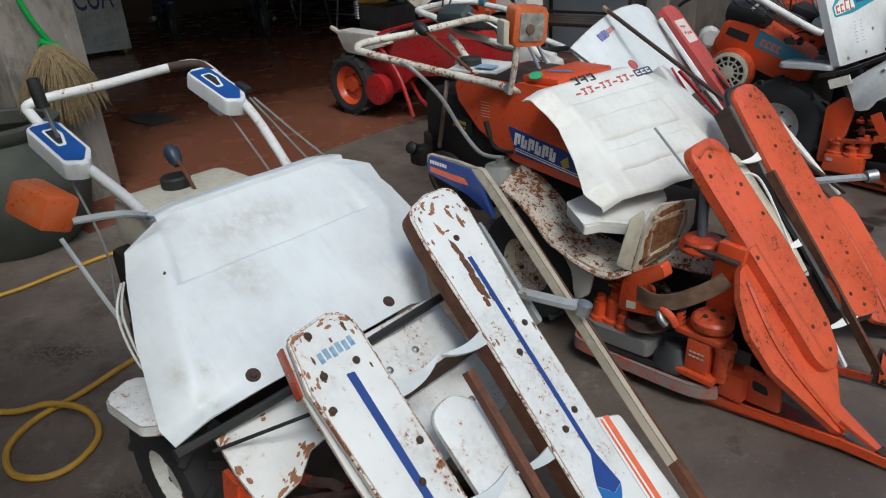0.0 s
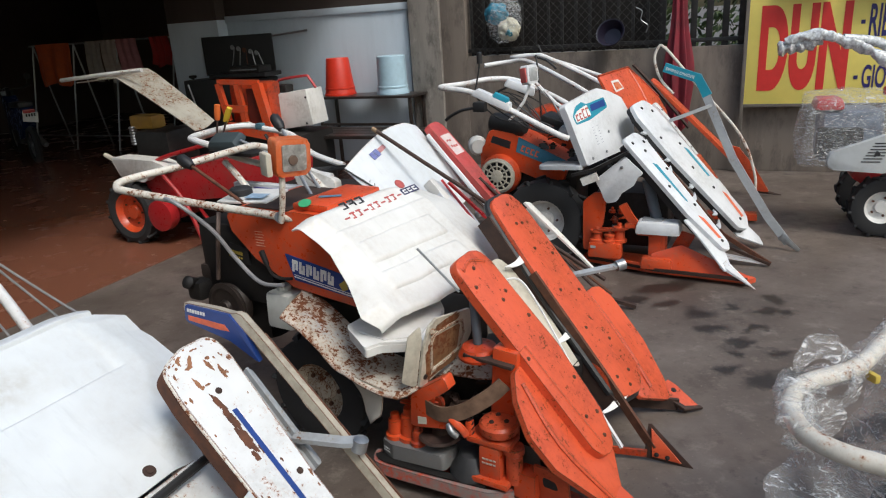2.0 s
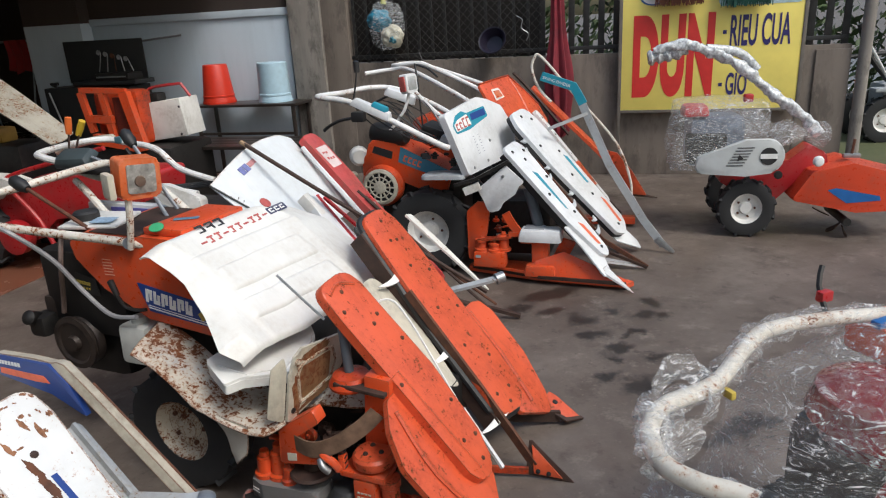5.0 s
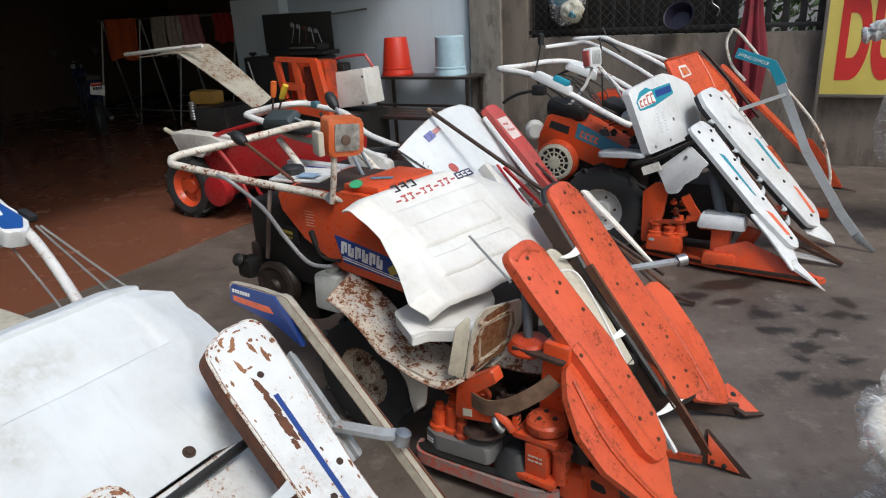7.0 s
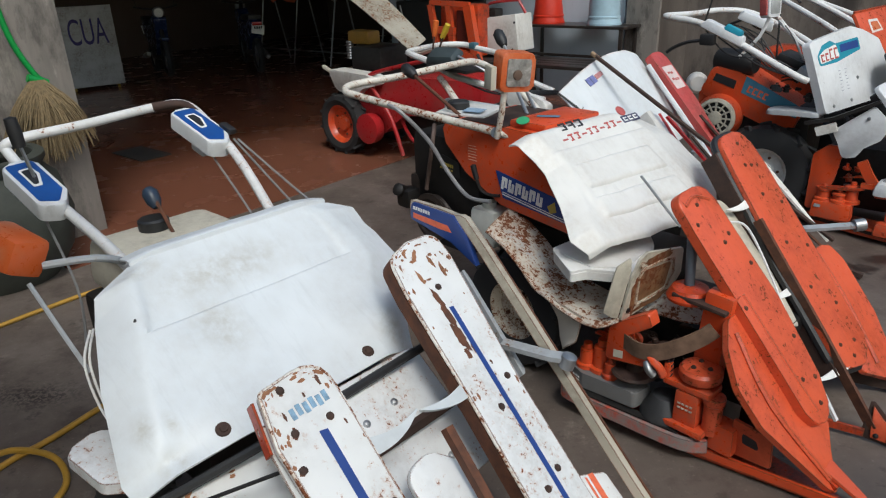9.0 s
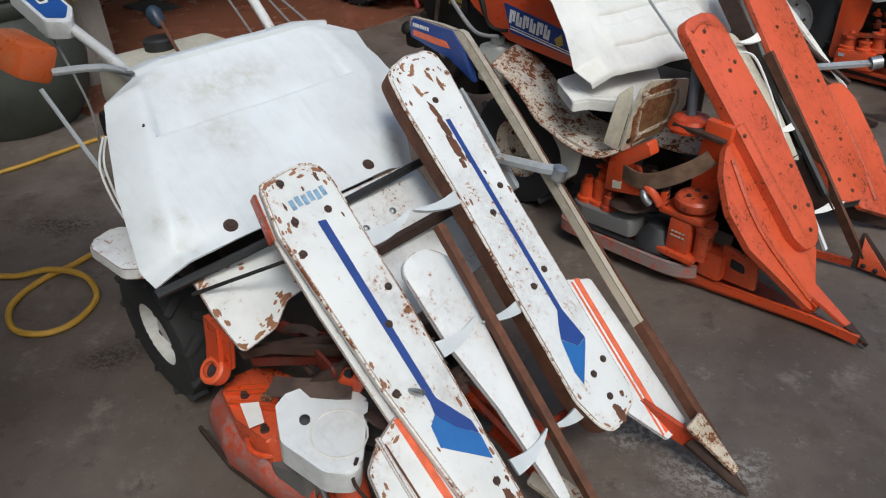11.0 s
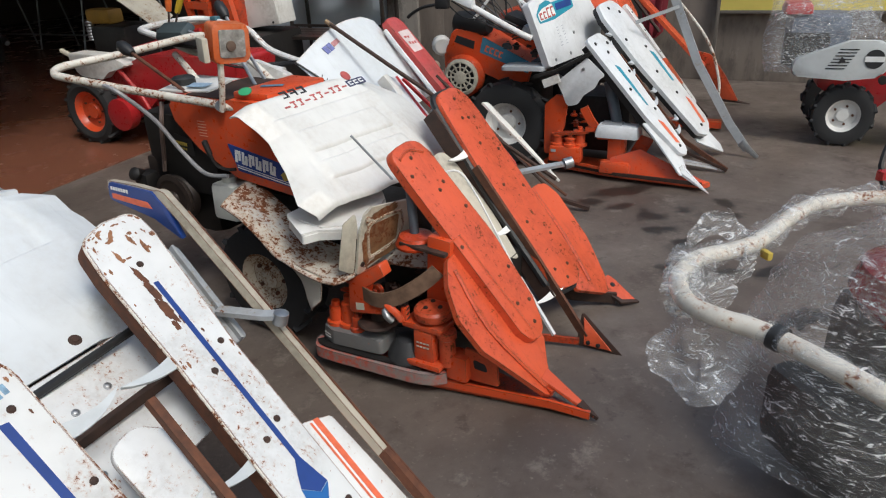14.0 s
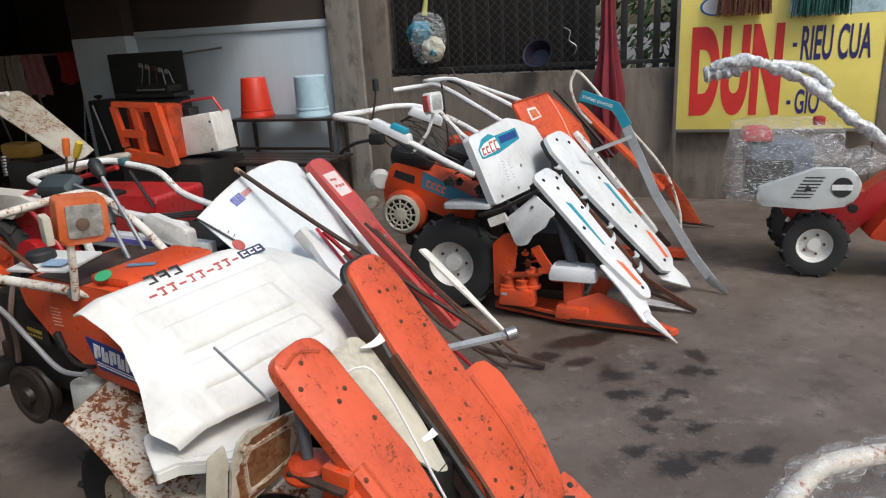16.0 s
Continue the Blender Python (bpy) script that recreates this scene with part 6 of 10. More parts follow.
    part("tank_cap", lathe([(0, 0), (0.03, 0), (0.03, 0.025), (0, 0.028)], tr(-1.66, 0.06, 0.608), 14), bpy.data.materials["milky_plastic"], tank)
    part("chassis", box(tr(-1.30, 0.30, 0.45), 0.80, 0.30, 0.20, 0.03), IRON, t)
    # handlebar, levers and headlamp
    hp = [(-1.40, 0.06, 0.915), (-1.58, 0.02, 0.948), (-1.90, -0.09, 1.0), (-2.20, -0.195, 1.055), (-2.275, -0.20, 1.07), (-2.29, -0.14, 1.088), (-2.24, 0.10, 1.10), (-2.18, 0.40, 1.125), (-2.20, 0.53, 1.115), (-2.12, 0.56, 1.085), (-1.90, 0.54, 0.99), (-1.68, 0.52, 0.84)]
    handle = part("handlebar", tube(hp, 0.0165, 10, 5), TUBE_RUSTY, t, "white handlebar, rusted through the paint")
    for p, q, k in (((-2.12, 0.04, 1.135), (-1.80, 0.05, 0.97), 0), ((-1.75, 0.30, 1.10), (-1.62, 0.26, 0.96), 1), ((-1.93, 0.42, 1.25), (-1.66, 0.36, 0.96), 2)):
        lv = part("lever", tube([p, q], 0.008, 7, 1), RUST if k == 0 else STEEL, handle)
        part("lever_knob", lathe([(0, -0.02), (0.016, -0.02), (0.026, 0.01), (0.024, 0.05), (0.012, 0.065), (0, 0.066)], between(V(p) * 0.95 + V(q) * 0.05, V(p) * 2 - V(q)), 14), BLACK, lv)
    part("panel_tray", box(tr(-1.84, 0.13, 0.985) @ pose(0, 0, 0, 4, 0, 14), 0.24, 0.18, 0.012, 0.004), WHITE_DULL, t, "white tray with a black cap and a blue sticker")
    part("tray_cap", lathe([(0, 0), (0.05, 0), (0.048, 0.025), (0.04, 0.032), (0, 0.034)], tr(-1.90, 0.12, 0.99), 20), BLACK, t)
    part("tray_sticker", slab([(0, 0), (0.09, 0), (0.09, 0.06), (0, 0.06)], 0.001, tr(-1.82, 0.06, 0.995) @ pose(0, 0, 0, 4, 0, 14), 0), plain("sky_blue_label", (0.30, 0.42, 0.55), 0.5, vary=0.4, scale=80, bumpy=0), t)
    ml = axes((-1.53, -0.030, 1.12), (0.35, 1, 0.0), (0.1, 0, 1))
    lamp = part("headlamp", slab(rounded([(0, 0.0, 0.02), (0.145, -0.01, 0.02), (0.15, 0.13, 0.02), (0.01, 0.145, 0.02)], 0.02), 0.07, ml @ tr(0, 0, -0.05), 0.012), ORANGE_LAMP, t, "square orange headlamp with a milky lens")
    part("lens", slab(rounded([(0.025, 0.02, 0.01), (0.125, 0.012, 0.01), (0.13, 0.112, 0.01), (0.03, 0.122, 0.01)], 0.01), 0.006, ml @ tr(0, 0, 0.0195), 0.003), plain("milky_lens", (0.30, 0.29, 0.27), 0.25, vary=0.5, scale=30, bumpy=0), lamp)
    part("bulb", lathe([(0, 0), (0.02, 0), (0.018, 0.006), (0, 0.01)], ml @ tr(0.07, 0.06, 0.0255), 14), plain("brown_reflector", (0.12, 0.08, 0.06), 0.3, bumpy=0), lamp)
    part("lamp_post", tube([(-1.565, 0.005, 0.93), (-1.535, 0.0, 1.03), (-1.52, 0.0, 1.13)], 0.012, 8, 2), TUBE_RUSTY, lamp)
    part("post_clamp", lathe([(0, -0.02), (0.022, -0.02), (0.022, 0.02), (0, 0.02)], pose(-1.575, 0.02, 0.945, 70, 0, 20), 10), STEEL, lamp)
    part("side_reflector", box(ml @ tr(-0.02, 0.05, -0.02), 0.025, 0.09, 0.06, 0.008), CREAM, lamp)
    # cutting deck: skid, oily castings, drum
    CHIPPED = paint("orange_skid_chipped", (0.24, 0.225, 0.21), 0.0, 0.9, 0.5, 0.0, (0.40, 0.06, 0.018), grime=(0.52, 0.055, 0.016), scale=1.2, edge=1.2, edge_col=(0.07, 0.06, 0.055))
    CASTING = paint("grey_worn_casting", (0.15, 0.15, 0.15), 0.0, 0.5, 0.5, 0, (0.5, 0.12, 0.05))
    base = rounded([(-1.0, -0.09, 0.03), (-0.75, -0.10), (-0.57, -0.085), (-0.17, -0.013), (-0.01, 0.004, 0.008), (-0.21, 0.047), (-0.50, 0.10), (-1.0, 0.06, 0.03)], 0.02)
    part("skid_plate", slab(base, 0.016, tr(0, 0, 0.010), 0.004), ORANGE_OILY, t, "orange skid plate with a black rubbed edge")
    part("edge_bar", bar([(-0.78, -0.102, 0.040), (-0.57, -0.088, 0.042), (-0.17, -0.015, 0.036), (-0.03, 0.002, 0.026)], 0.014, 0.030), ORANGE, t, "orange edge bar of the skid")
    part("deck_rail", bar([(-1.09, -0.11, 0.085), (-1.075, -0.155, 0.085), (-1.03, -0.174, 0.082), (-0.825, -0.155, 0.075), (-0.612, -0.130, 0.070), (-0.54, -0.085, 0.072)], 0.020, 0.046, steps=3), CHIPPED, t, "skid rail, orange paint rubbed down to grey")
    part("rail_lip", bar([(-1.07, -0.140, 0.114), (-1.02, -0.160, 0.112), (-0.82, -0.138, 0.104), (-0.63, -0.112, 0.098)], 0.030, 0.006, steps=3), IRON, t)
    gc = part("grey_casting", slab(rounded([(-1.065, -0.125, 0.02), (-1.0, -0.150, 0.03), (-0.79, -0.130, 0.02), (-0.78, -0.03, 0.03), (-1.04, 0.0, 0.03)], 0.02), 0.060, tr(0, 0, 0.116), 0.012), CASTING, t, "grey cast housing with worn lettering")
    part("print", bars(axes((-1.045, -0.141, 0.140), (0.07, -0.022, 0), (0, 0, 1)), [(0.010 * k, 0.012 * j, 0.007, 0.005) for k in range(4) for j in range(2)]), WHITE_INK, gc)
    part("black_cone", lathe([(0, 0), (0.085, 0), (0.080, 0.02), (0.045, 0.075), (0.030, 0.080), (0, 0.080)], tr(-0.715, -0.055, 0.10), 20), plain("dark_slate_iron", (0.045, 0.045, 0.047), 0.45, 0.2, vary=0.4), t, "dark cone of the lower bearing")
    for x, yy, r, h in ((-1.02, -0.09, 0.030, 0.10), (-0.965, -0.075, 0.036, 0.13), (-0.915, -0.10, 0.022, 0.08)):
        part("bearing_boss", lathe([(0, 0), (r * 1.35, 0), (r * 1.35, 0.018), (r, 0.024), (r * 0.9, h * 0.75), (r * 0.6, h * 0.8), (r * 0.55, h), (0, h + 0.004)], tr(x, yy, 0.172), 16), ORANGE if r > 0.025 else ORANGE_OILY, t)
    part("casting", box(tr(-0.975, -0.06, 0.200), 0.15, 0.09, 0.055, 0.016, (0.9, 0.85)), ORANGE_OILY, t)
    part("cam_plate", lathe([(0, 0), (0.075, 0), (0.080, 0.006), (0.074, 0.014), (0.03, 0.017), (0.026, 0.045), (0, 0.046)], tr(-0.835, -0.070, 0.215), 24), RUST_DARK, t, "brown cam plate")
    fr = Matrix(((1, 0, 0, 0), (0, 0, -1, 0), (0, 1, 0, 0), (0, 0, 0, 1)))
    br = part("knotter_bracket", slab(rounded([(-0.912, 0.400, 0.02), (-0.77, 0.495, 0.01), (-0.752, 0.450, 0.01), (-0.838, 0.385, 0.02), (-0.850, 0.338, 0.01), (-0.752, 0.326, 0.01), (-0.745, 0.296, 0.01), (-0.925, 0.264, 0.012)], 0.012), 0.050, fr @ tr(0, 0, 0.075), 0.006), ORANGE, t, "orange knotter bracket with a paper tag")
    part("paper_tag", slab([(-0.890, 0.283), (-0.853, 0.290), (-0.853, 0.318), (-0.890, 0.313)], 0.001, fr @ tr(0, 0, 0.1255), 0), CREAM, br)
    part("guide_arm", bar([(-0.868, -0.118, 0.362), (-0.79, -0.132, 0.352), (-0.712, -0.115, 0.372), (-0.63, -0.070, 0.425), (-0.585, -0.035, 0.470)], 0.007, 0.058, steps=4), plain("brown_steel_arm", (0.20, 0.125, 0.085), 0.5, 0.3, vary=0.5, scale=20), t, "brown bent guide arm")
    part("inner_plate", sheet(lambda u, v: V((-0.95 + 0.27 * u, 0.02 + 0.15 * v + 0.04 * u, 0.375 + 0.055 * u + 0.05 * v + 0.012 * math.sin(u * 5))), 16, 8, 0.005), paint("pale_plate_rusty", (0.60, 0.57, 0.50), rust=1.0, dirt=0.7, rough=0.5, edge=2.0, scale=0.9), t, "pale inner plate blotched with rust")
    part("hook_arm", tube([(-0.775, -0.105, 0.350), (-0.745, -0.125, 0.335), (-0.715, -0.120, 0.310), (-0.705, -0.105, 0.275)], 0.014, 8, 4, flat=0.7), ORANGE, t)
    part("knotter_bill", tube([(-0.760, -0.125, 0.315), (-0.745, -0.138, 0.300), (-0.728, -0.130, 0.280)], 0.013, 10, 3), STEEL, t, "bright steel knotter bill")
    part("coil_spring", tube([(-0.70 + 0.013 * math.cos(q * 1.3), -0.085 + 0.013 * math.sin(q * 1.3), 0.24 + 0.004 * q) for q in range(26)], 0.003, 5, 2), IRON, t)
    part("upright", box(tr(-0.615, 0.035, 0.385) @ pose(0, 0, 0, 0, 4, 0), 0.095, 0.06, 0.37, 0.012), ORANGE, t, "orange upright of the deck")
    part("upright", box(tr(-0.66, 0.02, 0.525) @ pose(0, 0, 0, 0, 4, 0), 0.19, 0.075, 0.014, 0.004), RUST_DARK, t)
    dish = part("pipe_dish", lathe([(0, 0), (0.074, 0), (0.076, 0.010), (0.060, 0.040), (0.024, 0.048), (0, 0.048)], tr(-0.725, 0.05, 0.505), 24), ORANGE_OILY, t, "orange dish round a slate grey pipe")
    part("pipe", tube([(-0.728, 0.05, 0.53), (-0.737, 0.05, 0.72)], 0.017, 12, 1), plain("slate_blue_pipe", (0.085, 0.10, 0.12), 0.5), dish)
    dr = part("drum", lathe([(0, 0), (0.066, 0), (0.070, 0.008), (0.070, 0.030), (0.062, 0.040), (0.02, 0.043), (0, 0.043)], tr(-0.610, -0.040, 0.285), 26), ORANGE_WORN, t, "orange drum with three bolts")
    screws("bolt", tr(-0.610, -0.040, 0.329), [(0.03 * math.cos(k * 2.1), 0.03 * math.sin(k * 2.1)) for k in range(3)], dr, RUST_DARK, 0.006)
    part("drum_arm", box(tr(-0.625, -0.060, 0.262), 0.165, 0.09, 0.022, 0.006), ORANGE, t)
    part("drum_arm", box(tr(-0.700, -0.085, 0.288), 0.022, 0.03, 0.075, 0.006), ORANGE, t)
    gb = part("gearbox", box(tr(-0.620, -0.070, 0.188), 0.085, 0.075, 0.125, 0.012, (0.95, 0.95)), ORANGE, t, "orange gearbox with stamped print")
    part("gearbox_foot", box(tr(-0.615, -0.075, 0.118), 0.14, 0.10, 0.022, 0.006), ORANGE, gb)
    part("print", bars(axes((-0.645, -0.1085, 0.185), (1, 0, 0), (0, 0.05, 1)), [(0.014 * k, 0.016 * j, 0.010, 0.006) for k in range(4) for j in range(2)]), CREAM, gb)
    part("drum_post", lathe([(0, 0), (0.030, 0), (0.030, 0.11), (0.036, 0.115), (0.036, 0.14), (0, 0.14)], tr(-0.543, -0.065, 0.115), 16), ORANGE_WORN, t)
    part("deck_block", box(tr(-0.50, -0.045, 0.115), 0.09, 0.09, 0.10, 0.016, (0.9, 0.8)), ORANGE, t)
    sb = part("deck_bracket", slab(rounded([(-0.478, 0.198, 0.01), (-0.352, 0.182, 0.015), (-0.345, 0.072, 0.01), (-0.478, 0.065, 0.01)], 0.01), 0.010, fr @ tr(0, 0, 0.045), 0.003), ORANGE_WORN, t, "orange bracket with a dark slot")
    part("slot", slab(rounded([(-0.445, 0.160, 0.01), (-0.398, 0.150, 0.012), (-0.385, 0.118, 0.01), (-0.440, 0.122, 0.01)], 0.01), 0.001, fr @ tr(0, 0, 0.0552), 0), INK, sb)
    part("side_arm", bar([(-0.40, 0.06, 0.16), (-0.30, 0.05, 0.11), (-0.17, 0.03, 0.06)], 0.05, 0.025), ORANGE_OILY, t)
    clutter("castings", t, [ORANGE_OILY, ORANGE, RUST_DARK], 21, 9, (-1.02, -0.06, 0.26), (-0.80, 0.0, 0.34), 0.05, "oily orange castings and arms")
    clutter("castings", t, IRON, 22, 16, (-1.0, 0.04, 0.12), (-0.45, 0.60, 0.34), 0.11, "black iron mechanism")
    clutter("castings", t, RUST_DARK, 23, 12, (-0.98, 0.0, 0.24), (-0.70, 0.30, 0.36), 0.07, "dark rusty mechanism")
    # added black block, the dark background inside the deck
    part("dark_filler", box(tr(-0.72, 0.32, 0.24), 0.45, 0.40, 0.24, 0.03), IRON, t)
    part("inner_plate", slab(rounded([(-0.10, 0.25, 0.04), (-0.12, 0.52, 0.05), (0.10, 0.53), (0.42, 0.42, 0.01), (0.40, 0.38, 0.01), (0.10, 0.24)], 0.02), 0.010, axes((-0.80, 0, 0.62), (0.55, 0, -0.52), y), 0.003), CREAM, t, "cream inner guide plate between the lifting cases")
    lever = part("folded_lever", bar([(-0.78, 0.86, 0.50), (-0.60, 1.0, 0.525), (-0.53, 1.07, 0.53)], 0.030, 0.014, up=(0.3, 0, 1)), GREY_PAINT, t, "grey folding lever with a bolted end")
    part("lever_boss", lathe([(0, -0.02), (0.026, -0.02), (0.026, 0.02), (0.012, 0.026), (0, 0.026)], between((-0.54, 1.06, 0.53), (-0.50, 1.10, 0.54)), 14), STEEL, lever)
    tyre_wheel("tyre", pose(-1.42, 0.0, 0.245, 90, 0, 0), t, 0.252, 0.16, 0.125, CREAM_RUSTY)
    tyre_wheel("tyre", pose(-1.42, 0.62, 0.245, 90, 0, 0), t, 0.252, 0.16, 0.125, CREAM_RUSTY)
    return t


orange_binder()


# ---------------------------------------------------------------- white and teal binder with the round-guard engine
def teal_binder():
    t = thing("reaper_binder", pose(3.076, 3.757, 0, 0, 0, -38.8) @ Matrix.Diagonal((0.988, 0.975, 0.970, 1)), "white and orange reaper binder with teal stripes, standing on its shoes", "reaper binder", "reaper binders in the yard")
    y = V((0, 1, 0))
    m1 = axes((-0.80, 0.03, 0.90), (0.645, 0, -0.72), (0, 1, 0.32))
    o1 = rounded([(0.0, -0.02, 0.05), (0.015, 0.20, 0.07), (0.13, 0.215), (0.93, 0.115, 0.05), (0.985, 0.065, 0.04), (0.93, 0.0, 0.04), (0.62, -0.045)], 0.015)
    c1 = part("lifting_case", slab(o1, 0.026, m1 @ tr(0, 0, -0.02), 0.008), WHITE, t, "white lifting case with teal and orange stripes")
    part("case_box", slab(rounded([(0.03, 0.0), (0.03, 0.17), (0.90, 0.09), (0.90, 0.0), (0.60, -0.035)], 0.02), 0.05, m1 @ tr(0, 0, -0.0705), 0.006), BLACK, c1)
    part("teal_stripe", slab(rounded([(0.235, 0.060), (0.27, 0.096), (0.58, 0.070), (0.56, 0.056)], 0.003), 0.001, m1 @ tr(0, 0, 0.0065), 0), TEAL, c1)
    part("orange_stripe", slab(rounded([(0.675, 0.045), (0.72, 0.080), (0.89, 0.080), (0.87, 0.048)], 0.004), 0.001, m1 @ tr(0, 0, 0.0065), 0), ORANGE_STRIPE, c1)
    screws("bolt", m1 @ tr(0, 0, 0.007), [(0.06, 0.04), (0.10, 0.17), (0.15, 0.10), (0.33, 0.16), (0.42, 0.02), (0.90, 0.06), (0.62, 0.11)], c1, IRON, 0.008)
    part("divider_blade", slab(rounded([(0.62, -0.075, 0.02), (0.68, 0.0), (0.96, 0.05), (1.07, -0.04, 0.01), (1.03, -0.125, 0.01), (0.80, -0.085)], 0.012), 0.010, m1 @ tr(0, 0, -0.032), 0.003), WHITE, t, "white divider blade")
    part("pointed_shoe", tube([m1 @ V((1.0, -0.07, -0.03)), (0.03, -0.125, 0.012)], lambda k: 0.030 * (1 - k) + 0.004, 6, 2, flat=0.5), WHITE_SPOTTED, t)
    m2 = axes((-0.83, 0.52, 1.06), (0.73, 0, -0.84), (0, 1, 0.32))
    o2 = rounded([(0.0, -0.06, 0.06), (0.02, 0.17, 0.08), (0.14, 0.205), (1.10, 0.185, 0.06), (1.17, 0.05, 0.05), (1.11, -0.055, 0.05), (0.46, -0.12), (0.10, -0.11)], 0.015)
    c2 = part("lifting_case", slab(o2, 0.028, m2 @ tr(0, 0, -0.02), 0.009), WHITE, t, "white lifting case with a long teal stripe")
    part("rubber_edge", slab(o2, 0.03, m2 @ tr(0, 0, -0.0505), 0.004), BLACK, c2)
    part("teal_stripe", slab(rounded([(0.455, 0.125), (0.49, 0.160), (0.73, 0.140), (0.72, 0.115)], 0.003), 0.001, m2 @ tr(0, 0, 0.0085), 0), TEAL, c2)
    part("orange_stripe", slab(rounded([(0.86, 0.125), (0.90, 0.150), (1.09, 0.120), (1.08, 0.085)], 0.004), 0.001, m2 @ tr(0, 0, 0.0085), 0), ORANGE_STRIPE, c2)
    part("orange_flap", slab(rounded([(0.55, 0.21), (0.58, 0.34), (0.80, 0.30), (0.76, 0.20)], 0.01), 0.006, m2 @ tr(0, 0, -0.03), 0.001), ORANGE_WORN, t)
    screws("bolt", m2 @ tr(0, 0, 0.009), [(0.06, 0.03), (0.12, 0.13), (0.30, -0.05), (0.42, 0.12), (0.60, 0.02), (0.80, 0.06), (1.08, 0.05)], c2, IRON, 0.008)
    part("divider_blade", slab(rounded([(0.95, 0.0), (1.05, 0.19), (1.30, 0.235, 0.02), (1.36, 0.20, 0.01), (1.16, -0.02)], 0.01), 0.010, m2 @ tr(0, 0, -0.065), 0.003), WHITE, t, "white divider blade")
    for k in range(4):
        u = 0.12 + 0.24 * k
        tine(axes(m1 @ V((u, 0.21, -0.03)), (0.05, 1, 0.03), (1, 0, -1)), 0.13, t, TINE_GREY)
        tine(axes(m2 @ V((u + 0.08, -0.09, -0.03)), (0.05, -1, 0.03), (1, 0, -1)), 0.13, t, TINE_GREY)
    part("inner_plate", slab(rounded([(0.0, 0.24, 0.05), (0.0, 0.46, 0.06), (0.30, 0.44), (0.75, 0.37, 0.02), (0.75, 0.33, 0.02), (0.3, 0.26)], 0.03), 0.012, axes((-0.78, 0, 0.84), (0.66, 0, -0.75), y), 0.004), WHITE_SPOTTED, t, "white inner guide plate")
    part("divider_rod", bar([(-0.66, 0.40, 0.74), (-0.2, 0.36, 0.20), (0.10, 0.34, 0.02)], 0.016, 0.030), RUST, t)
    part("divider_rod", bar([(-0.60, 0.34, 0.60), (-0.15, 0.32, 0.12), (0.10, 0.335, 0.02)], 0.012, 0.02), RUST_DARK, t)
    part("pointed_shoe", slab(rounded([(0, -0.035), (0, 0.035), (0.32, 0.004), (0.32, -0.004)], 0.006), 0.02, axes((-0.22, 0.34, 0.05), (1, 0, -0.12), y), 0.004), WHITE_SPOTTED, t)
    # tall swing divider
    arm = part("swing_divider", bar([(-0.44, 0.72, 1.20), (-0.405, 0.72, 1.135), (-0.19, 0.72, 0.65), (0.06, 0.72, 0.24), (0.20, 0.72, 0.055)], 0.018, 0.055, up=(0.85, 0, 0.5)), GREY_PAINT, t, "grey steel swing divider with a teal head")
    hd = part("divider_head", bar([(-0.665, 0.72, 1.285), (-0.44, 0.72, 1.205), (-0.375, 0.72, 1.085)], 0.022, 0.062, up=(0.3, 0, 1)), TEAL, arm, "teal sleeve with white writing")
    lettering("lettering", "SWING DIVIDER", 0.020, axes((-0.655, 0.707, 1.268), (0.225, 0, -0.08), (0.08, 0, 0.225)) , WHITE_INK, hd, 0.20)
    part("end_plate", slab(rounded([(0, -0.03, 0.01), (0, 0.03, 0.01), (0.16, 0.012, 0.008), (0.16, -0.012, 0.008)], 0.008), 0.012, axes((0.15, 0.715, 0.11), (0.11, 0, -0.09), (0.09, 0, 0.11)), 0.003), STEEL, arm)
    part("cross_stay", bar([(-0.345, 0.71, 1.02), (-0.60, 0.58, 0.93)], 0.012, 0.022), GREY_PAINT, arm)
    part("wire_loop", tube([(-0.60, 0.74, 1.10), (-0.69, 0.75, 1.20), (-0.735, 0.75, 1.33), (-0.72, 0.75, 1.405), (-0.67, 0.75, 1.415), (-0.46, 0.75, 1.17), (-0.16, 0.75, 0.82), (-0.05, 0.75, 0.56), (-0.03, 0.75, 0.40)], 0.0095, 8, 5), TUBE_RUSTY, t, "bent white guide wire")
    # front panel, lower panel and brackets
    pan = axes((-1.173, 0.0, 1.12), (0.27, 0.90, 0.08), (-0.30, 0.05, 0.92))
    p0 = part("front_panel", slab(rounded([(0.0, 0.0, 0.03), (0.42, 0.03, 0.05), (0.54, -0.01, 0.08), (0.69, -0.09, 0.05), (0.76, -0.27, 0.03), (0.68, -0.45, 0.02), (0.03, -0.43, 0.02)], 0.02), 0.05, pan @ tr(0, 0, -0.05), 0.012), WHITE, t, "white front panel with a blue cloud badge")
    bd = part("badge", slab(rounded([(0.06, -0.15, 0.02), (0.05, -0.09, 0.02), (0.11, -0.035, 0.03), (0.19, -0.02, 0.03), (0.24, -0.045), (0.47, -0.045), (0.48, -0.12), (0.22, -0.155)], 0.012), 0.0015, pan @ tr(0, 0, 0.0005), 0), TEAL, p0, "teal and blue model badge")
    part("badge_mark", slab(rounded([(0.07, -0.140), (0.065, -0.090), (0.12, -0.065), (0.24, -0.05), (0.26, -0.13)], 0.015), 0.001, pan @ tr(0, 0, 0.002), 0), WHITE_INK, bd)
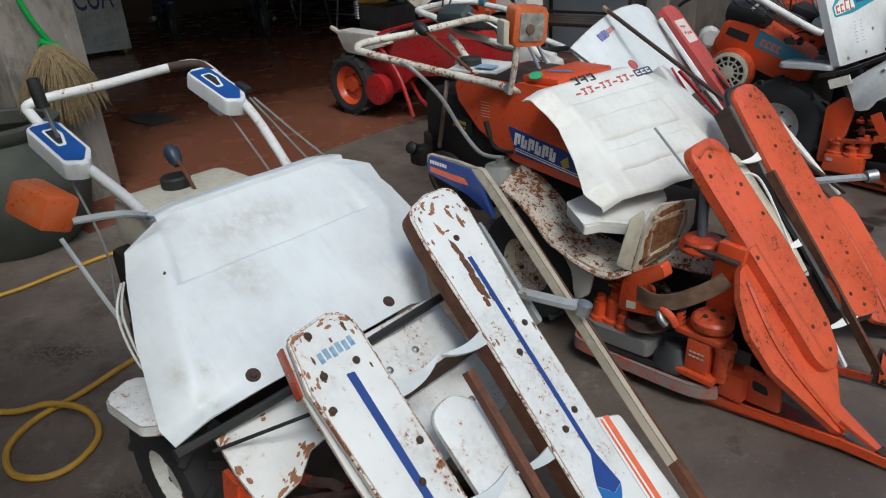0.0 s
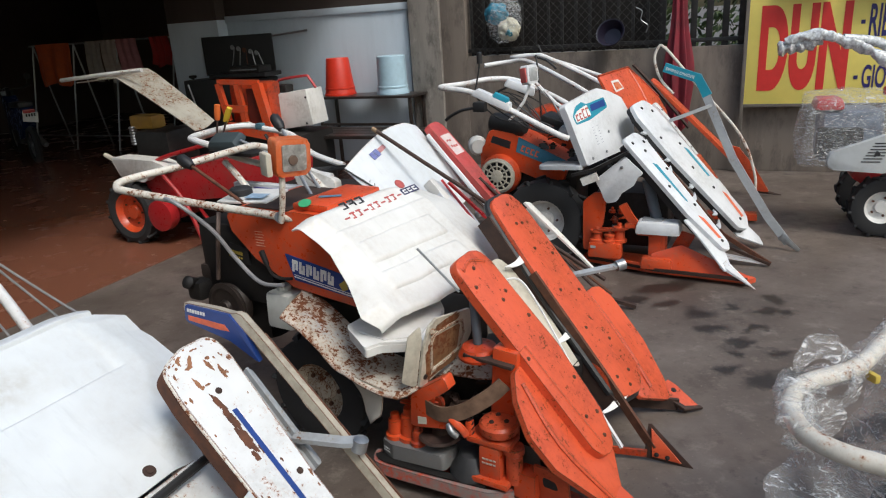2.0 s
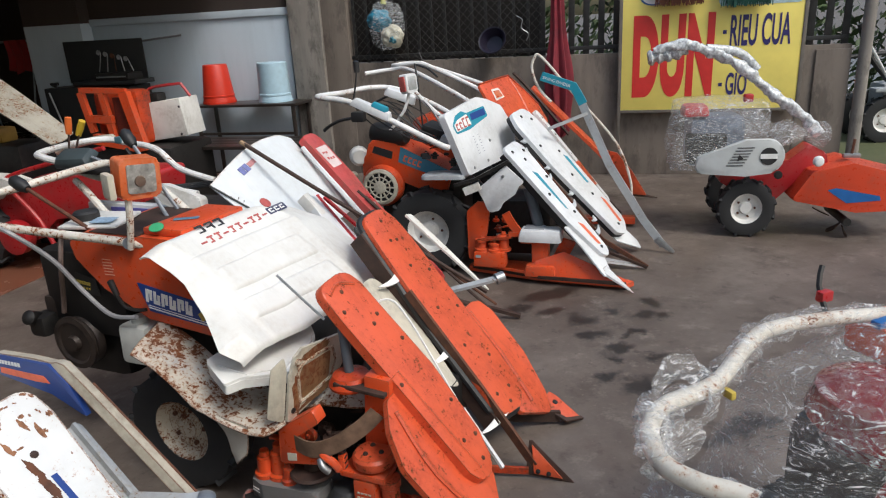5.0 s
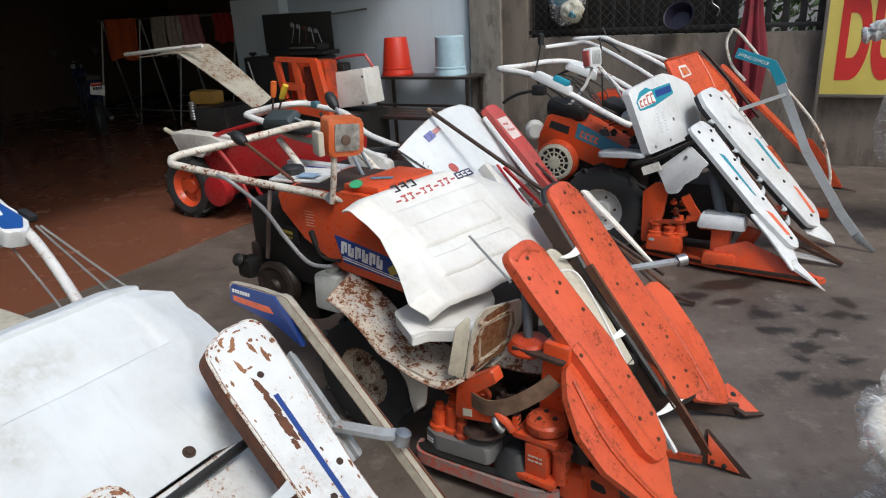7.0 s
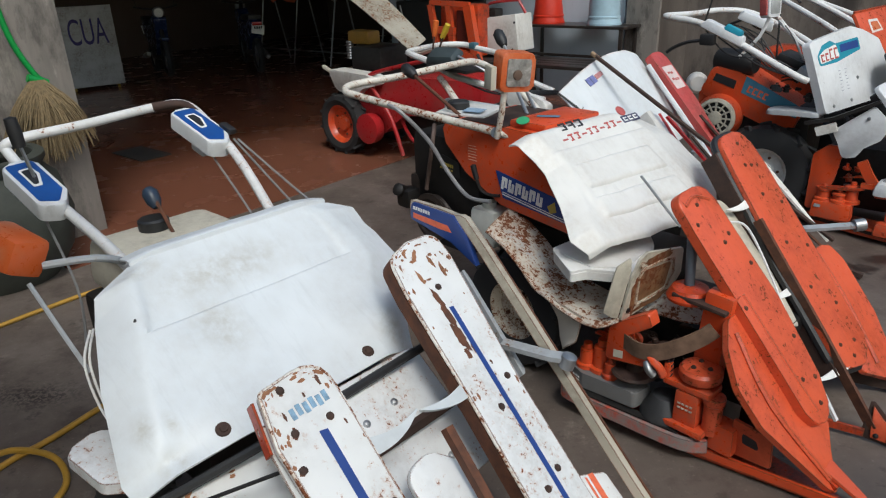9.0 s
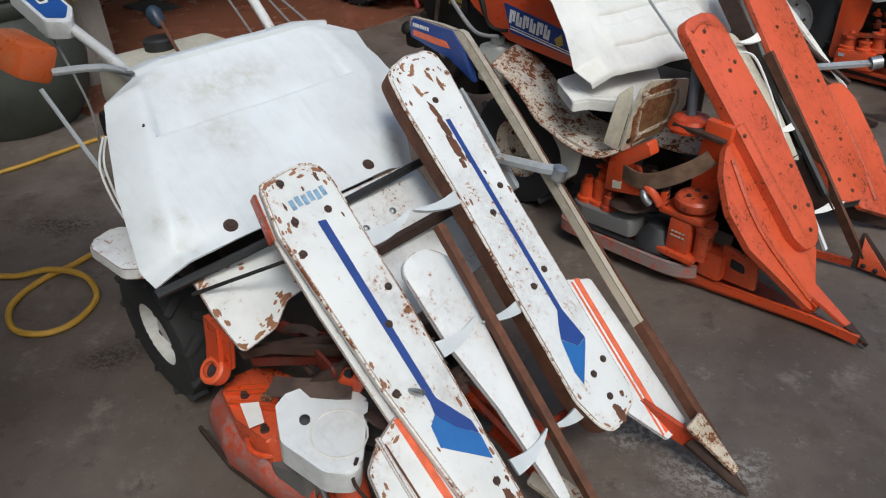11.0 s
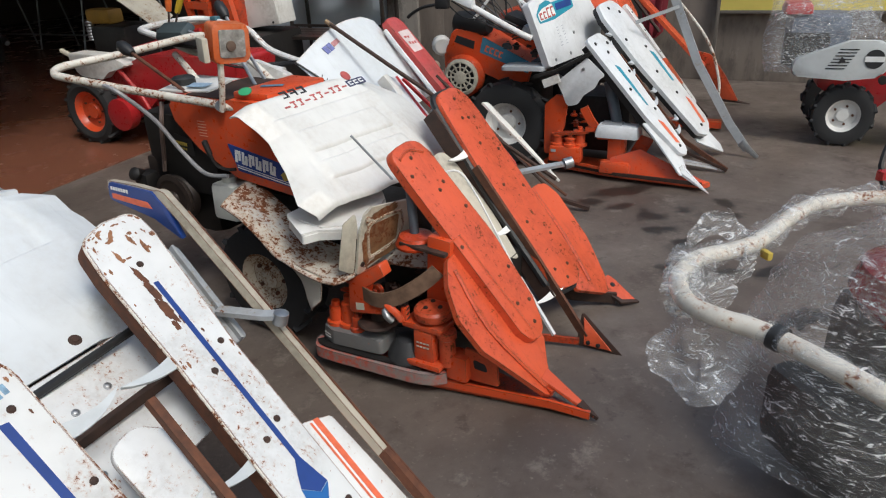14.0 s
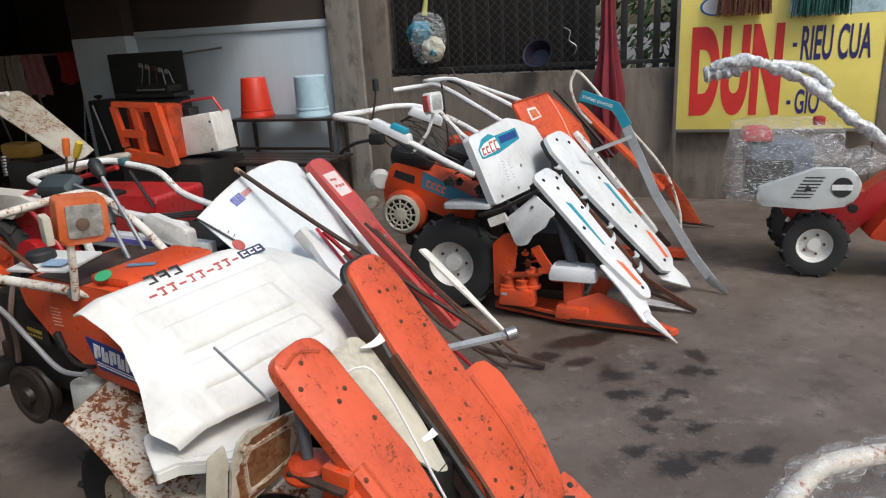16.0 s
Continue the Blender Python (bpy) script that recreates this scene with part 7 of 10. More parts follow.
    for x, w, hh in ((0.08, 0.032, 0.045), (0.122, 0.032, 0.047), (0.164, 0.036, 0.065), (0.21, 0.036, 0.065)):
        part("red_mark", bars(pan @ tr(x, -0.132, 0.003), [(0, 0, 0.010, hh), (0.008, 0, w - 0.010, 0.010), (0.008, hh - 0.012, w - 0.010, 0.012)]), INK_RED, bd)
    part("badge_mark", slab([(0.275, -0.105), (0.275, -0.06), (0.46, -0.06), (0.46, -0.105)], 0.001, pan @ tr(0, 0, 0.002), 0), BLUE, bd)
    for j in range(2):
        part("pen_writing", bars(pan @ tr(0.22 + 0.06 * j, -0.33, 0.0005), [(0.004 * (k % 2), 0.020 * k, 0.024 - 0.005 * (k % 3), 0.004) for k in range(7)]), bpy.data.materials["grey_pen"] if j else plain("grey_pen", (0.35, 0.37, 0.42), 0.6, bumpy=0), p0)
    screws("bolt", pan, [(0.30, -0.40), (0.12, -0.40), (0.40, -0.28)], p0, STEEL, 0.008)
    lp = part("lower_panel", slab(rounded([(-0.972, 0.63, 0.02), (-0.785, 0.79, 0.02), (-0.665, 0.68, 0.02), (-0.70, 0.655), (-0.725, 0.60), (-0.80, 0.545), (-0.83, 0.49, 0.03), (-0.90, 0.47, 0.03), (-0.93, 0.55)], 0.012), 0.02, Matrix(((1, 0, 0, 0), (0, 0, -1, 0.02), (0, 1, 0, 0), (0, 0, 0, 1))), 0.005), WHITE, t, "white lower side panel")
    part("bolt", lathe([(0, 0), (0.01, 0), (0.01, 0.008), (0, 0.01)], pose(-0.80, 0.0, 0.72, 90, 0, 0), 8), STEEL, lp)
    part("bracket", bar([(-1.12, -0.02, 0.66), (-0.98, -0.01, 0.70), (-0.76, 0.0, 0.82)], 0.03, 0.02), IRON, t)
    part("bracket_arm", bar([(-1.05, -0.03, 0.62), (-0.95, -0.02, 0.66)], 0.04, 0.05), WHITE_DULL, t)
    part("foot_plate", slab(rounded([(0, 0, 0.04), (0.30, 0.0, 0.04), (0.32, 0.16), (0.05, 0.18, 0.05)], 0.03), 0.028, pose(-1.36, -0.02, 0.69, 0, 0, 6), 0.010), GREY_PAINT, t, "grey foot plate")
    # body with round-guard engine
    m = axes((-1.62, 0.20, 0.72), (1, 0, -0.22), (0, 0, 1))
    bon = part("bonnet", slab(rounded([(-0.22, -0.03, 0.03), (0.40, -0.13), (0.42, 0.05, 0.02), (-0.02, 0.18, 0.03), (-0.20, 0.17, 0.05)], 0.03), 0.32, m @ tr(0, 0, -0.32), 0.02), ORANGE, t, "orange engine bonnet with a teal side sticker")
    part("sticker", slab(rounded([(0.03, 0.055), (0.40, 0.0), (0.41, 0.075), (0.03, 0.165)], 0.006), 0.0015, m @ tr(0, 0, 0.0005), 0), plain("steel_blue_sticker", (0.06, 0.20, 0.30), 0.4, bumpy=0), bon)
    for k in range(4):
        part("orange_bar", bars(m @ tr(0.06, 0.070, 0.002) @ Matrix.Rotation(radians(-8), 4, "Z") @ tr(0.036 * k, 0, 0), [(0, 0, 0.010, 0.045), (0.008, 0, 0.018, 0.010), (0.008, 0.034, 0.018, 0.011)]), ORANGE_STRIPE, bon)
    part("black_plate", slab([(-0.17, 0.08), (-0.02, 0.065), (-0.02, 0.12), (-0.16, 0.13)], 0.0015, m @ tr(0, 0, 0.0005), 0), INK, bon)
    eng = part("engine", box(tr(-1.72, 0.35, 0.68), 0.30, 0.28, 0.28, 0.05), ORANGE, t, "orange engine with a white round fan guard")
    g = pose(-1.70, 0.205, 0.60, 90, 0, 0)
    part("fan_housing", lathe([(0.0, 0), (0.14, 0), (0.15, -0.02), (0.15, 0.03), (0.13, 0.06), (0.0, 0.06)], g, 28), ORANGE, eng)
    gb = lathe([(0.118, 0.05), (0.128, 0.06), (0.128, 0.075), (0.108, 0.085), (0.100, 0.075), (0.105, 0.06)], g, 28)
    fg = part("fan_guard", gb, CREAM, eng)
    part("guard_hub", lathe([(0, 0.075), (0.045, 0.075), (0.045, 0.088), (0.02, 0.094), (0, 0.094)], g, 18), CREAM, fg)
    part("guard_ring", lathe([(0.070, 0.078), (0.078, 0.078), (0.078, 0.086), (0.070, 0.086), (0.070, 0.078)], g, 24), CREAM, fg)
    for k in range(12):
        part("guard_spoke", box(g @ Matrix.Rotation(2 * math.pi * k / 12, 4, "Z") @ tr(0.078, 0, 0.080), 0.075, 0.012, 0.008, 0.002), CREAM, fg)
    part("fan_dark", lathe([(0, 0.0615), (0.115, 0.0615), (0.115, 0.062), (0, 0.062)], g, 24), INK, eng)
    part("air_cleaner", lathe([(0, 0), (0.075, 0), (0.085, 0.02), (0.085, 0.22), (0.06, 0.26), (0, 0.26)], pose(-1.78, 0.30, 0.95, 0, 90, -10), 18), BLACK, eng)
    part("white_tank", lathe([(0, 0), (0.06, 0), (0.07, 0.03), (0.07, 0.09), (0.05, 0.11), (0, 0.11)], pose(-1.92, 0.30, 0.80, 90, 0, 30), 16), WHITE_DULL, eng)
    part("white_tank", lathe([(0, 0), (0.035, 0), (0.04, 0.06), (0, 0.07)], pose(-1.93, 0.22, 0.66, 90, 0, 0), 14), CREAM, eng)
    part("block", box(tr(-1.45, 0.42, 0.52), 0.60, 0.36, 0.36, 0.05), IRON, t)
    # handlebar, lamp and levers
    hp = [(-1.15, 0.02, 0.90), (-1.25, 0.0, 0.945), (-1.757, 0.0, 1.193), (-2.0, 0.0, 1.243), (-2.05, 0.05, 1.25), (-1.98, 0.30, 1.245), (-1.88, 0.50, 1.255), (-1.70, 0.60, 1.23), (-1.40, 0.60, 1.10), (-1.12, 0.52, 0.95)]
    hb = part("handlebar", tube(hp, 0.020, 10, 5), TUBE_WHITE, t, "white handlebar with control cables")
    part("switch_cover", box(axes((-1.66, 0.0, 1.165), (0.30, 0, -0.13), y), 0.30, 0.085, 0.06, 0.02, (0.85, 0.8)), WHITE, hb, "white switch cover with a teal patch")
    part("teal_patch", box(axes((-1.60, -0.005, 1.172), (0.30, 0, -0.13), y), 0.13, 0.06, 0.05, 0.012, (0.8, 0.7)), TEAL, hb)
    part("switch_cover", box(axes((-1.62, 0.45, 1.20), (0.30, 0.1, -0.13), y), 0.24, 0.10, 0.06, 0.02, (0.85, 0.8)), WHITE, hb, "white switch cover")
    part("brake_lever", tube([(-1.72, -0.05, 1.12), (-1.86, -0.06, 1.10), (-1.95, -0.06, 1.06), (-1.99, -0.06, 1.03)], 0.011, 6, 4), BLACK, hb)
    part("brake_mount", box(tr(-1.74, -0.04, 1.12), 0.09, 0.06, 0.07, 0.015), BLACK, hb)
    part("mirror_stalk", tube([(-1.80, 0.02, 1.20), (-1.77, 0.03, 1.33), (-1.76, 0.04, 1.42)], 0.006, 6, 2), BLACK, hb)
    part("mirror_stalk", lathe([(0, 0), (0.02, 0), (0.02, 0.07), (0, 0.08)], tr(-1.76, 0.04, 1.40), 10), BLACK, hb)
    ml = axes((-1.50, 0.20, 1.235), (0.4, 1, 0.0), (-0.15, 0, 1))
    lamp = part("headlamp", slab(rounded([(0, 0, 0.02), (0.11, 0.0, 0.02), (0.12, 0.13, 0.02), (0.01, 0.13, 0.02)], 0.02), 0.06, ml @ tr(0, 0, -0.03), 0.01), WHITE, t, "small white headlamp with a red side")
    part("lamp_face", slab(rounded([(0.02, 0.02), (0.10, 0.02), (0.105, 0.11), (0.025, 0.11)], 0.008), 0.004, ml @ tr(0, 0, 0.0285), 0.001), plain("grey_lens", (0.35, 0.36, 0.36), 0.25, vary=0.3, bumpy=0), lamp)
    part("lamp_side", box(ml @ tr(-0.004, 0.065, 0.0), 0.012, 0.10, 0.05, 0.004), INK_RED, lamp)
    part("lamp_post", tube([(-1.48, 0.24, 1.24), (-1.52, 0.23, 1.12), (-1.62, 0.20, 0.99)], 0.011, 7, 2), TUBE_WHITE, lamp)
    part("lamp_post", tube([(-1.44, 0.26, 1.24), (-1.30, 0.25, 1.10), (-1.10, 0.24, 0.98)], 0.014, 7, 2), TUBE_WHITE, lamp)
    part("lever", tube([(-1.45, 0.40, 0.95), (-1.47, 0.40, 1.30), (-1.49, 0.42, 1.42)], 0.007, 6, 3), BLACK, t)
    for k in range(4):
        part("cable", tube([(-1.70 + 0.04 * k, 0.02 + 0.13 * k, 1.13), (-1.45, 0.06 + 0.1 * k, 0.97 - 0.02 * k), (-1.22, 0.08 + 0.08 * k, 0.90), (-1.10, 0.10 + 0.1 * k, 0.86)], 0.005, 5, 5), BLACK, t)
    clutter("castings", t, IRON, 31, 16, (-1.35, 0.05, 0.75), (-1.05, 0.45, 0.98), 0.07, "dark linkages behind the panel")
    # deck
    part("skid_plate", slab(rounded([(-1.09, 0.10, 0.04), (-1.05, 0.30), (-0.30, 0.20), (0.03, -0.02, 0.01), (-0.01, -0.07, 0.01), (-0.607, -0.02)], 0.02), 0.03, tr(0, 0, 0.02), 0.008), ORANGE, t, "orange skid plate tapering to the tip")
    part("side_wing", slab(rounded([(-0.62, 0.0), (-0.60, 0.10), (-0.42, 0.17, 0.02), (0.0, 0.0), (-0.02, -0.02)], 0.01), 0.02, axes((0, -0.02, 0.05), (1, 0, 0), (0, 0.45, 1)), 0.005), ORANGE, t)
    fr = Matrix(((1, 0, 0, 0), (0, 0, -1, 0), (0, 1, 0, 0), (0, 0, 0, 1)))
    part("side_plate", slab(rounded([(-1.06, 0.12, 0.02), (-1.06, 0.47, 0.03), (-0.985, 0.535, 0.02), (-0.90, 0.53, 0.03), (-0.925, 0.32, 0.04), (-0.955, 0.24), (-0.96, 0.14)], 0.02), 0.020, fr @ tr(0, 0, -0.06), 0.006), ORANGE, t, "orange side plate of the deck")
    gb = part("gearbox", box(tr(-0.905, 0.03, 0.145), 0.22, 0.10, 0.105, 0.014, (0.96, 0.9)), ORANGE, t, "orange gearbox with a blue-grey plate")
    part("maker_plate", slab([(0, 0), (0.035, 0.0), (0.035, 0.018), (0, 0.020)], 0.001, axes((-0.995, -0.0205, 0.160), (1, 0, 0), (0, 0.05, 1)), 0), GREY_PAINT, gb)
    for x, yy, r, h in ((-0.965, 0.05, 0.040, 0.10), (-0.88, 0.03, 0.032, 0.075), (-0.82, 0.06, 0.036, 0.13)):
        part("bearing_boss", lathe([(0, 0), (r * 1.4, 0), (r * 1.4, 0.016), (r, 0.022), (r * 0.95, h * 0.6), (r * 1.2, h * 0.65), (r * 1.2, h * 0.8), (r * 0.5, h * 0.85), (r * 0.45, h), (0, h + 0.004)], tr(x, yy, 0.195), 16), ORANGE, gb)
    part("arm_plate", bar([(-0.985, 0.04, 0.275), (-0.88, 0.03, 0.285), (-0.76, 0.05, 0.30)], 0.06, 0.014), ORANGE_OILY, t)
    part("link_arm", bar([(-0.80, 0.05, 0.46), (-0.755, 0.05, 0.38), (-0.70, 0.04, 0.315)], 0.020, 0.055, steps=2), ORANGE, t, "orange link arm")
    part("link_arm", bar([(-0.78, 0.05, 0.315), (-0.66, 0.05, 0.325)], 0.05, 0.030), ORANGE, t)
    part("cap_post", box(tr(-0.585, 0.05, 0.19), 0.085, 0.07, 0.20, 0.012), ORANGE, t, "orange post under the knotter cap")
    part("cap_post", box(tr(-0.655, 0.06, 0.30), 0.10, 0.08, 0.09, 0.016), ORANGE, t)
    part("deck_block", box(tr(-0.565, 0.0, 0.088), 0.20, 0.11, 0.075, 0.016, (0.94, 0.85)), ORANGE, t)
    part("brace_plate", slab(rounded([(-0.53, 0.09, 0.01), (-0.43, 0.30, 0.02), (-0.34, 0.275, 0.02), (-0.43, 0.09, 0.01)], 0.01), 0.014, fr @ tr(0, 0, -0.07), 0.004), ORANGE_OILY, t, "slanting orange brace plate")
    part("edge_bar", bar([(-1.04, 0.08, 0.058), (-0.80, 0.02, 0.058), (-0.55, -0.052, 0.055), (-0.02, -0.075, 0.050)], 0.014, 0.022), RUST_DARK, t)
    part("edge_bar", bar([(-1.02, 0.07, 0.082), (-0.80, 0.005, 0.080), (-0.60, -0.05, 0.078)], 0.012, 0.018), ORANGE, t)
    clutter("castings", t, [ORANGE, ORANGE_OILY, RUST_DARK], 33, 7, (-0.99, 0.08, 0.26), (-0.72, 0.16, 0.40), 0.07, "oily orange castings")
    clutter("castings", t, IRON, 34, 14, (-1.0, 0.15, 0.10), (-0.45, 0.60, 0.45), 0.11, "black iron mechanism")
    # added behind the castings to make the inside of the deck read as shade
    part("dark_filler", box(tr(-0.78, 0.42, 0.30), 0.50, 0.36, 0.40, 0.05), IRON, t)
    for k in range(9):
        s0, a0 = 0.02 + 0.07 * k, -1.78 + 0.05 * (k % 4)
        part("cable", tube([(a0, s0 * 0.8, 1.17), (a0 + 0.14, s0 + 0.05, 1.02 + 0.03 * (k % 3)), (-1.38, s0 * 0.7 + 0.1, 1.0 - 0.02 * k), (-1.20, s0 * 0.5 + 0.12, 0.90 + 0.01 * k), (-1.10, s0 * 0.5 + 0.10, 0.80)], 0.0045, 5, 6), BLACK, t)
    part("brake_lever", tube([(-1.60, 0.50, 1.22), (-1.72, 0.52, 1.20), (-1.84, 0.52, 1.15)], 0.009, 6, 4), BLACK, hb)
    part("control_bracket", box(tr(-1.30, 0.25, 0.99) @ pose(0, 0, 0, 0, 20, 0), 0.16, 0.22, 0.05, 0.012), IRON, t)
    part("control_bracket", box(tr(-1.18, 0.10, 0.93) @ pose(0, 0, 0, 0, 30, 0), 0.10, 0.10, 0.06, 0.012), STEEL, t)
    part("steering_lever", tube([(-1.22, 0.20, 0.95), (-1.30, 0.18, 1.12), (-1.36, 0.17, 1.20)], 0.008, 6, 3), STEEL, t)
    part("upright", tube([(-0.58, 0.12, 0.30), (-0.66, 0.12, 0.62)], 0.035, 12, 1), plain("slate_grey_pipe", (0.10, 0.12, 0.14), 0.5), t)
    part("upright", box(tr(-0.56, 0.06, 0.18), 0.09, 0.08, 0.24, 0.02), ORANGE, t)
    cap = part("white_cap", box(tr(-0.57, 0.06, 0.318), 0.29, 0.17, 0.085, 0.028, (0.9, 0.85)), WHITE, t, "white plastic knotter cap with a grey top")
    part("cap_top", box(tr(-0.61, 0.07, 0.362), 0.13, 0.09, 0.008, 0.004), plain("grey_lid", (0.30, 0.31, 0.32), 0.5), cap)
    tyre_wheel("tyre", pose(-1.35, 0.14, 0.30, 90, 0, 0), t, 0.305, 0.17, 0.15, WHITE_DULL)
    tyre_wheel("tyre", pose(-1.35, 0.72, 0.30, 90, 0, 0), t, 0.305, 0.17, 0.15, WHITE_DULL)
    return t


teal_binder()


# ---------------------------------------------------------------- orange binder beyond it, by the wall
def far_binder():
    t = thing("reaper_binder", pose(3.076, 3.757, 0, 0, 0, -38) @ tr(0, 1.25, 0) @ Matrix.Diagonal((1, 1, 0.975, 1)), "old orange and white reaper binder half hidden behind another", "reaper binder", "reaper binders in the yard")
    y = V((0, 1, 0))
    hood = axes((-1.101, -0.462, 1.20), (0.450, 0.835, -0.317), (-0.416, 0.510, 0.753))
    hd = part("hood", slab(rounded([(0.0, 0.03, 0.03), (0.46, 0.25, 0.03), (0.57, 0.18), (0.754, 0.04), (0.80, -0.11, 0.03), (0.60, -0.30, 0.04), (0.09, -0.24, 0.03), (0.03, -0.10)], 0.02), 0.02, hood @ tr(0, 0, -0.02), 0.006), ORANGE_WORN, t, "faded orange hood with a paper label")
    part("pressed_rib", tube([hood @ V(p) for p in ((0.46, 0.22, 0.0), (0.52, 0.05, 0.0), (0.55, -0.2, 0.0))], 0.008, 6, 3), ORANGE_WORN, hd)
    part("hood_rim", tube([hood @ V(p) for p in ((0.0, 0.03, 0), (0.46, 0.25, 0), (0.57, 0.18, 0), (0.754, 0.04, 0))], 0.008, 6, 1), ORANGE_OILY, hd)
    part("paper_label", slab([(0.134, 0.02), (0.242, 0.068), (0.283, -0.008), (0.147, -0.079)], 0.001, hood @ tr(0, 0, 0.0005), 0), WHITE_DULL, hd)
    part("label_frame", slab([(0.155, 0.01), (0.235, 0.045), (0.262, -0.005), (0.165, -0.055)], 0.001, hood @ tr(0, 0, 0.0018), 0), ORANGE_LAMP, hd)
    part("rail", tube([(-1.0, 0.30, 1.24), (-0.85, 0.30, 1.08), (-0.55, 0.30, 0.72)], 0.014, 6, 2), RUST_DARK, t)
    m1 = axes((-0.80, 0, 0.95), (0.62, 0, -0.79), y)
    c1 = part("lifting_case", slab(rounded([(0, -0.04, 0.04), (0, 0.07, 0.05), (0.93, 0.08, 0.03), (0.95, 0.0, 0.03)], 0.01), 0.03, m1, 0.008), WHITE_RUSTY, t, "white lifting case with rusty edges")
    screws("bolt", m1 @ tr(0, 0, 0.03), [(0.08, 0.02), (0.25, 0.02), (0.45, 0.02), (0.65, 0.02)], c1)
    part("divider_rod", bar([(-0.80, -0.10, 0.86), (-0.15, -0.10, 0.10)], 0.016, 0.04), RUST, t)
    part("divider_rod", bar([(-0.90, 0.20, 0.95), (-0.12, 0.15, 0.08)], 0.016, 0.04), RUST_DARK, t)
    m2 = axes((-0.95, 0, 1.05), (0.62, 0, -0.62), y)
    part("lifting_case", slab(rounded([(0, 0.80, 0.06), (0, 1.0, 0.07), (1.0, 0.98, 0.06), (1.02, 0.80, 0.06)], 0.01), 0.03, m2, 0.008), ORANGE_WORN, t, "orange far lifting case")
    part("divider_fin", slab(rounded([(-0.30, 0.47, 0.01), (-0.185, 0.44, 0.02), (-0.05, 0.27), (0.085, 0.04, 0.008), (-0.05, 0.05)], 0.01), 0.02, Matrix(((1, 0, 0, 0), (0, 0, -1, 0.95), (0, 1, 0, 0), (0, 0, 0, 1))), 0.005), ORANGE_WORN, t, "orange divider fin")
    part("pointed_shoe", tube([(-0.08, 0.95, 0.06), (0.18, 0.95, 0.015)], lambda k: 0.03 * (1 - k) + 0.005, 6, 2, flat=0.6), RUST_DARK, t)
    hp = [(-1.0, -0.10, 1.02), (-1.24, -0.05, 1.165), (-1.60, -0.05, 1.34), (-1.70, -0.04, 1.368), (-1.88, 0.0, 1.352), (-1.95, 0.10, 1.35), (-1.80, 0.30, 1.34), (-1.40, 0.35, 1.20), (-1.0, 0.35, 1.05)]
    hb = part("handlebar", tube(hp, 0.018, 9, 5), TUBE_WHITE, t, "white tubular handlebar")
    part("handlebar_grip", tube([(-2.07, -0.25, 1.315), (-1.90, -0.15, 1.33), (-1.72, -0.20, 1.33), (-1.35, -0.42, 1.19), (-1.10, -0.48, 1.05)], 0.018, 9, 5), TUBE_WHITE, hb)
    part("brake_lever", tube([(-1.72, -0.05, 1.36), (-1.60, -0.08, 1.32), (-1.52, -0.12, 1.26)], 0.009, 6, 3), BLACK, hb)
    part("brake_lever", tube([(-1.64, -0.05, 1.35), (-1.70, 0.0, 1.45)], 0.006, 6, 1), BLACK, hb)
    part("engine", box(tr(-1.55, 0.40, 0.62), 0.62, 0.50, 0.55, 0.06), ORANGE_OILY, t, "orange engine cover")
    part("engine_side", box(tr(-1.30, 0.10, 0.80), 0.30, 0.10, 0.20, 0.03), IRON, t)
    part("body", box(tr(-1.10, 0.50, 0.45), 0.70, 0.60, 0.30, 0.06), IRON, t)
    part("rail_low", bar([(-0.9, 0.05, 0.05), (0.0, 0.10, 0.05)], 0.10, 0.05), ORANGE_OILY, t)
    tyre_wheel("tyre", pose(-1.35, 0.80, 0.28, 90, 0, 0), t, 0.285, 0.16, 0.14, WHITE_DULL)
    tyre_wheel("tyre", pose(-1.35, 0.12, 0.28, 90, 0, 0), t, 0.285, 0.16, 0.14, WHITE_DULL)
    return t


far_binder()


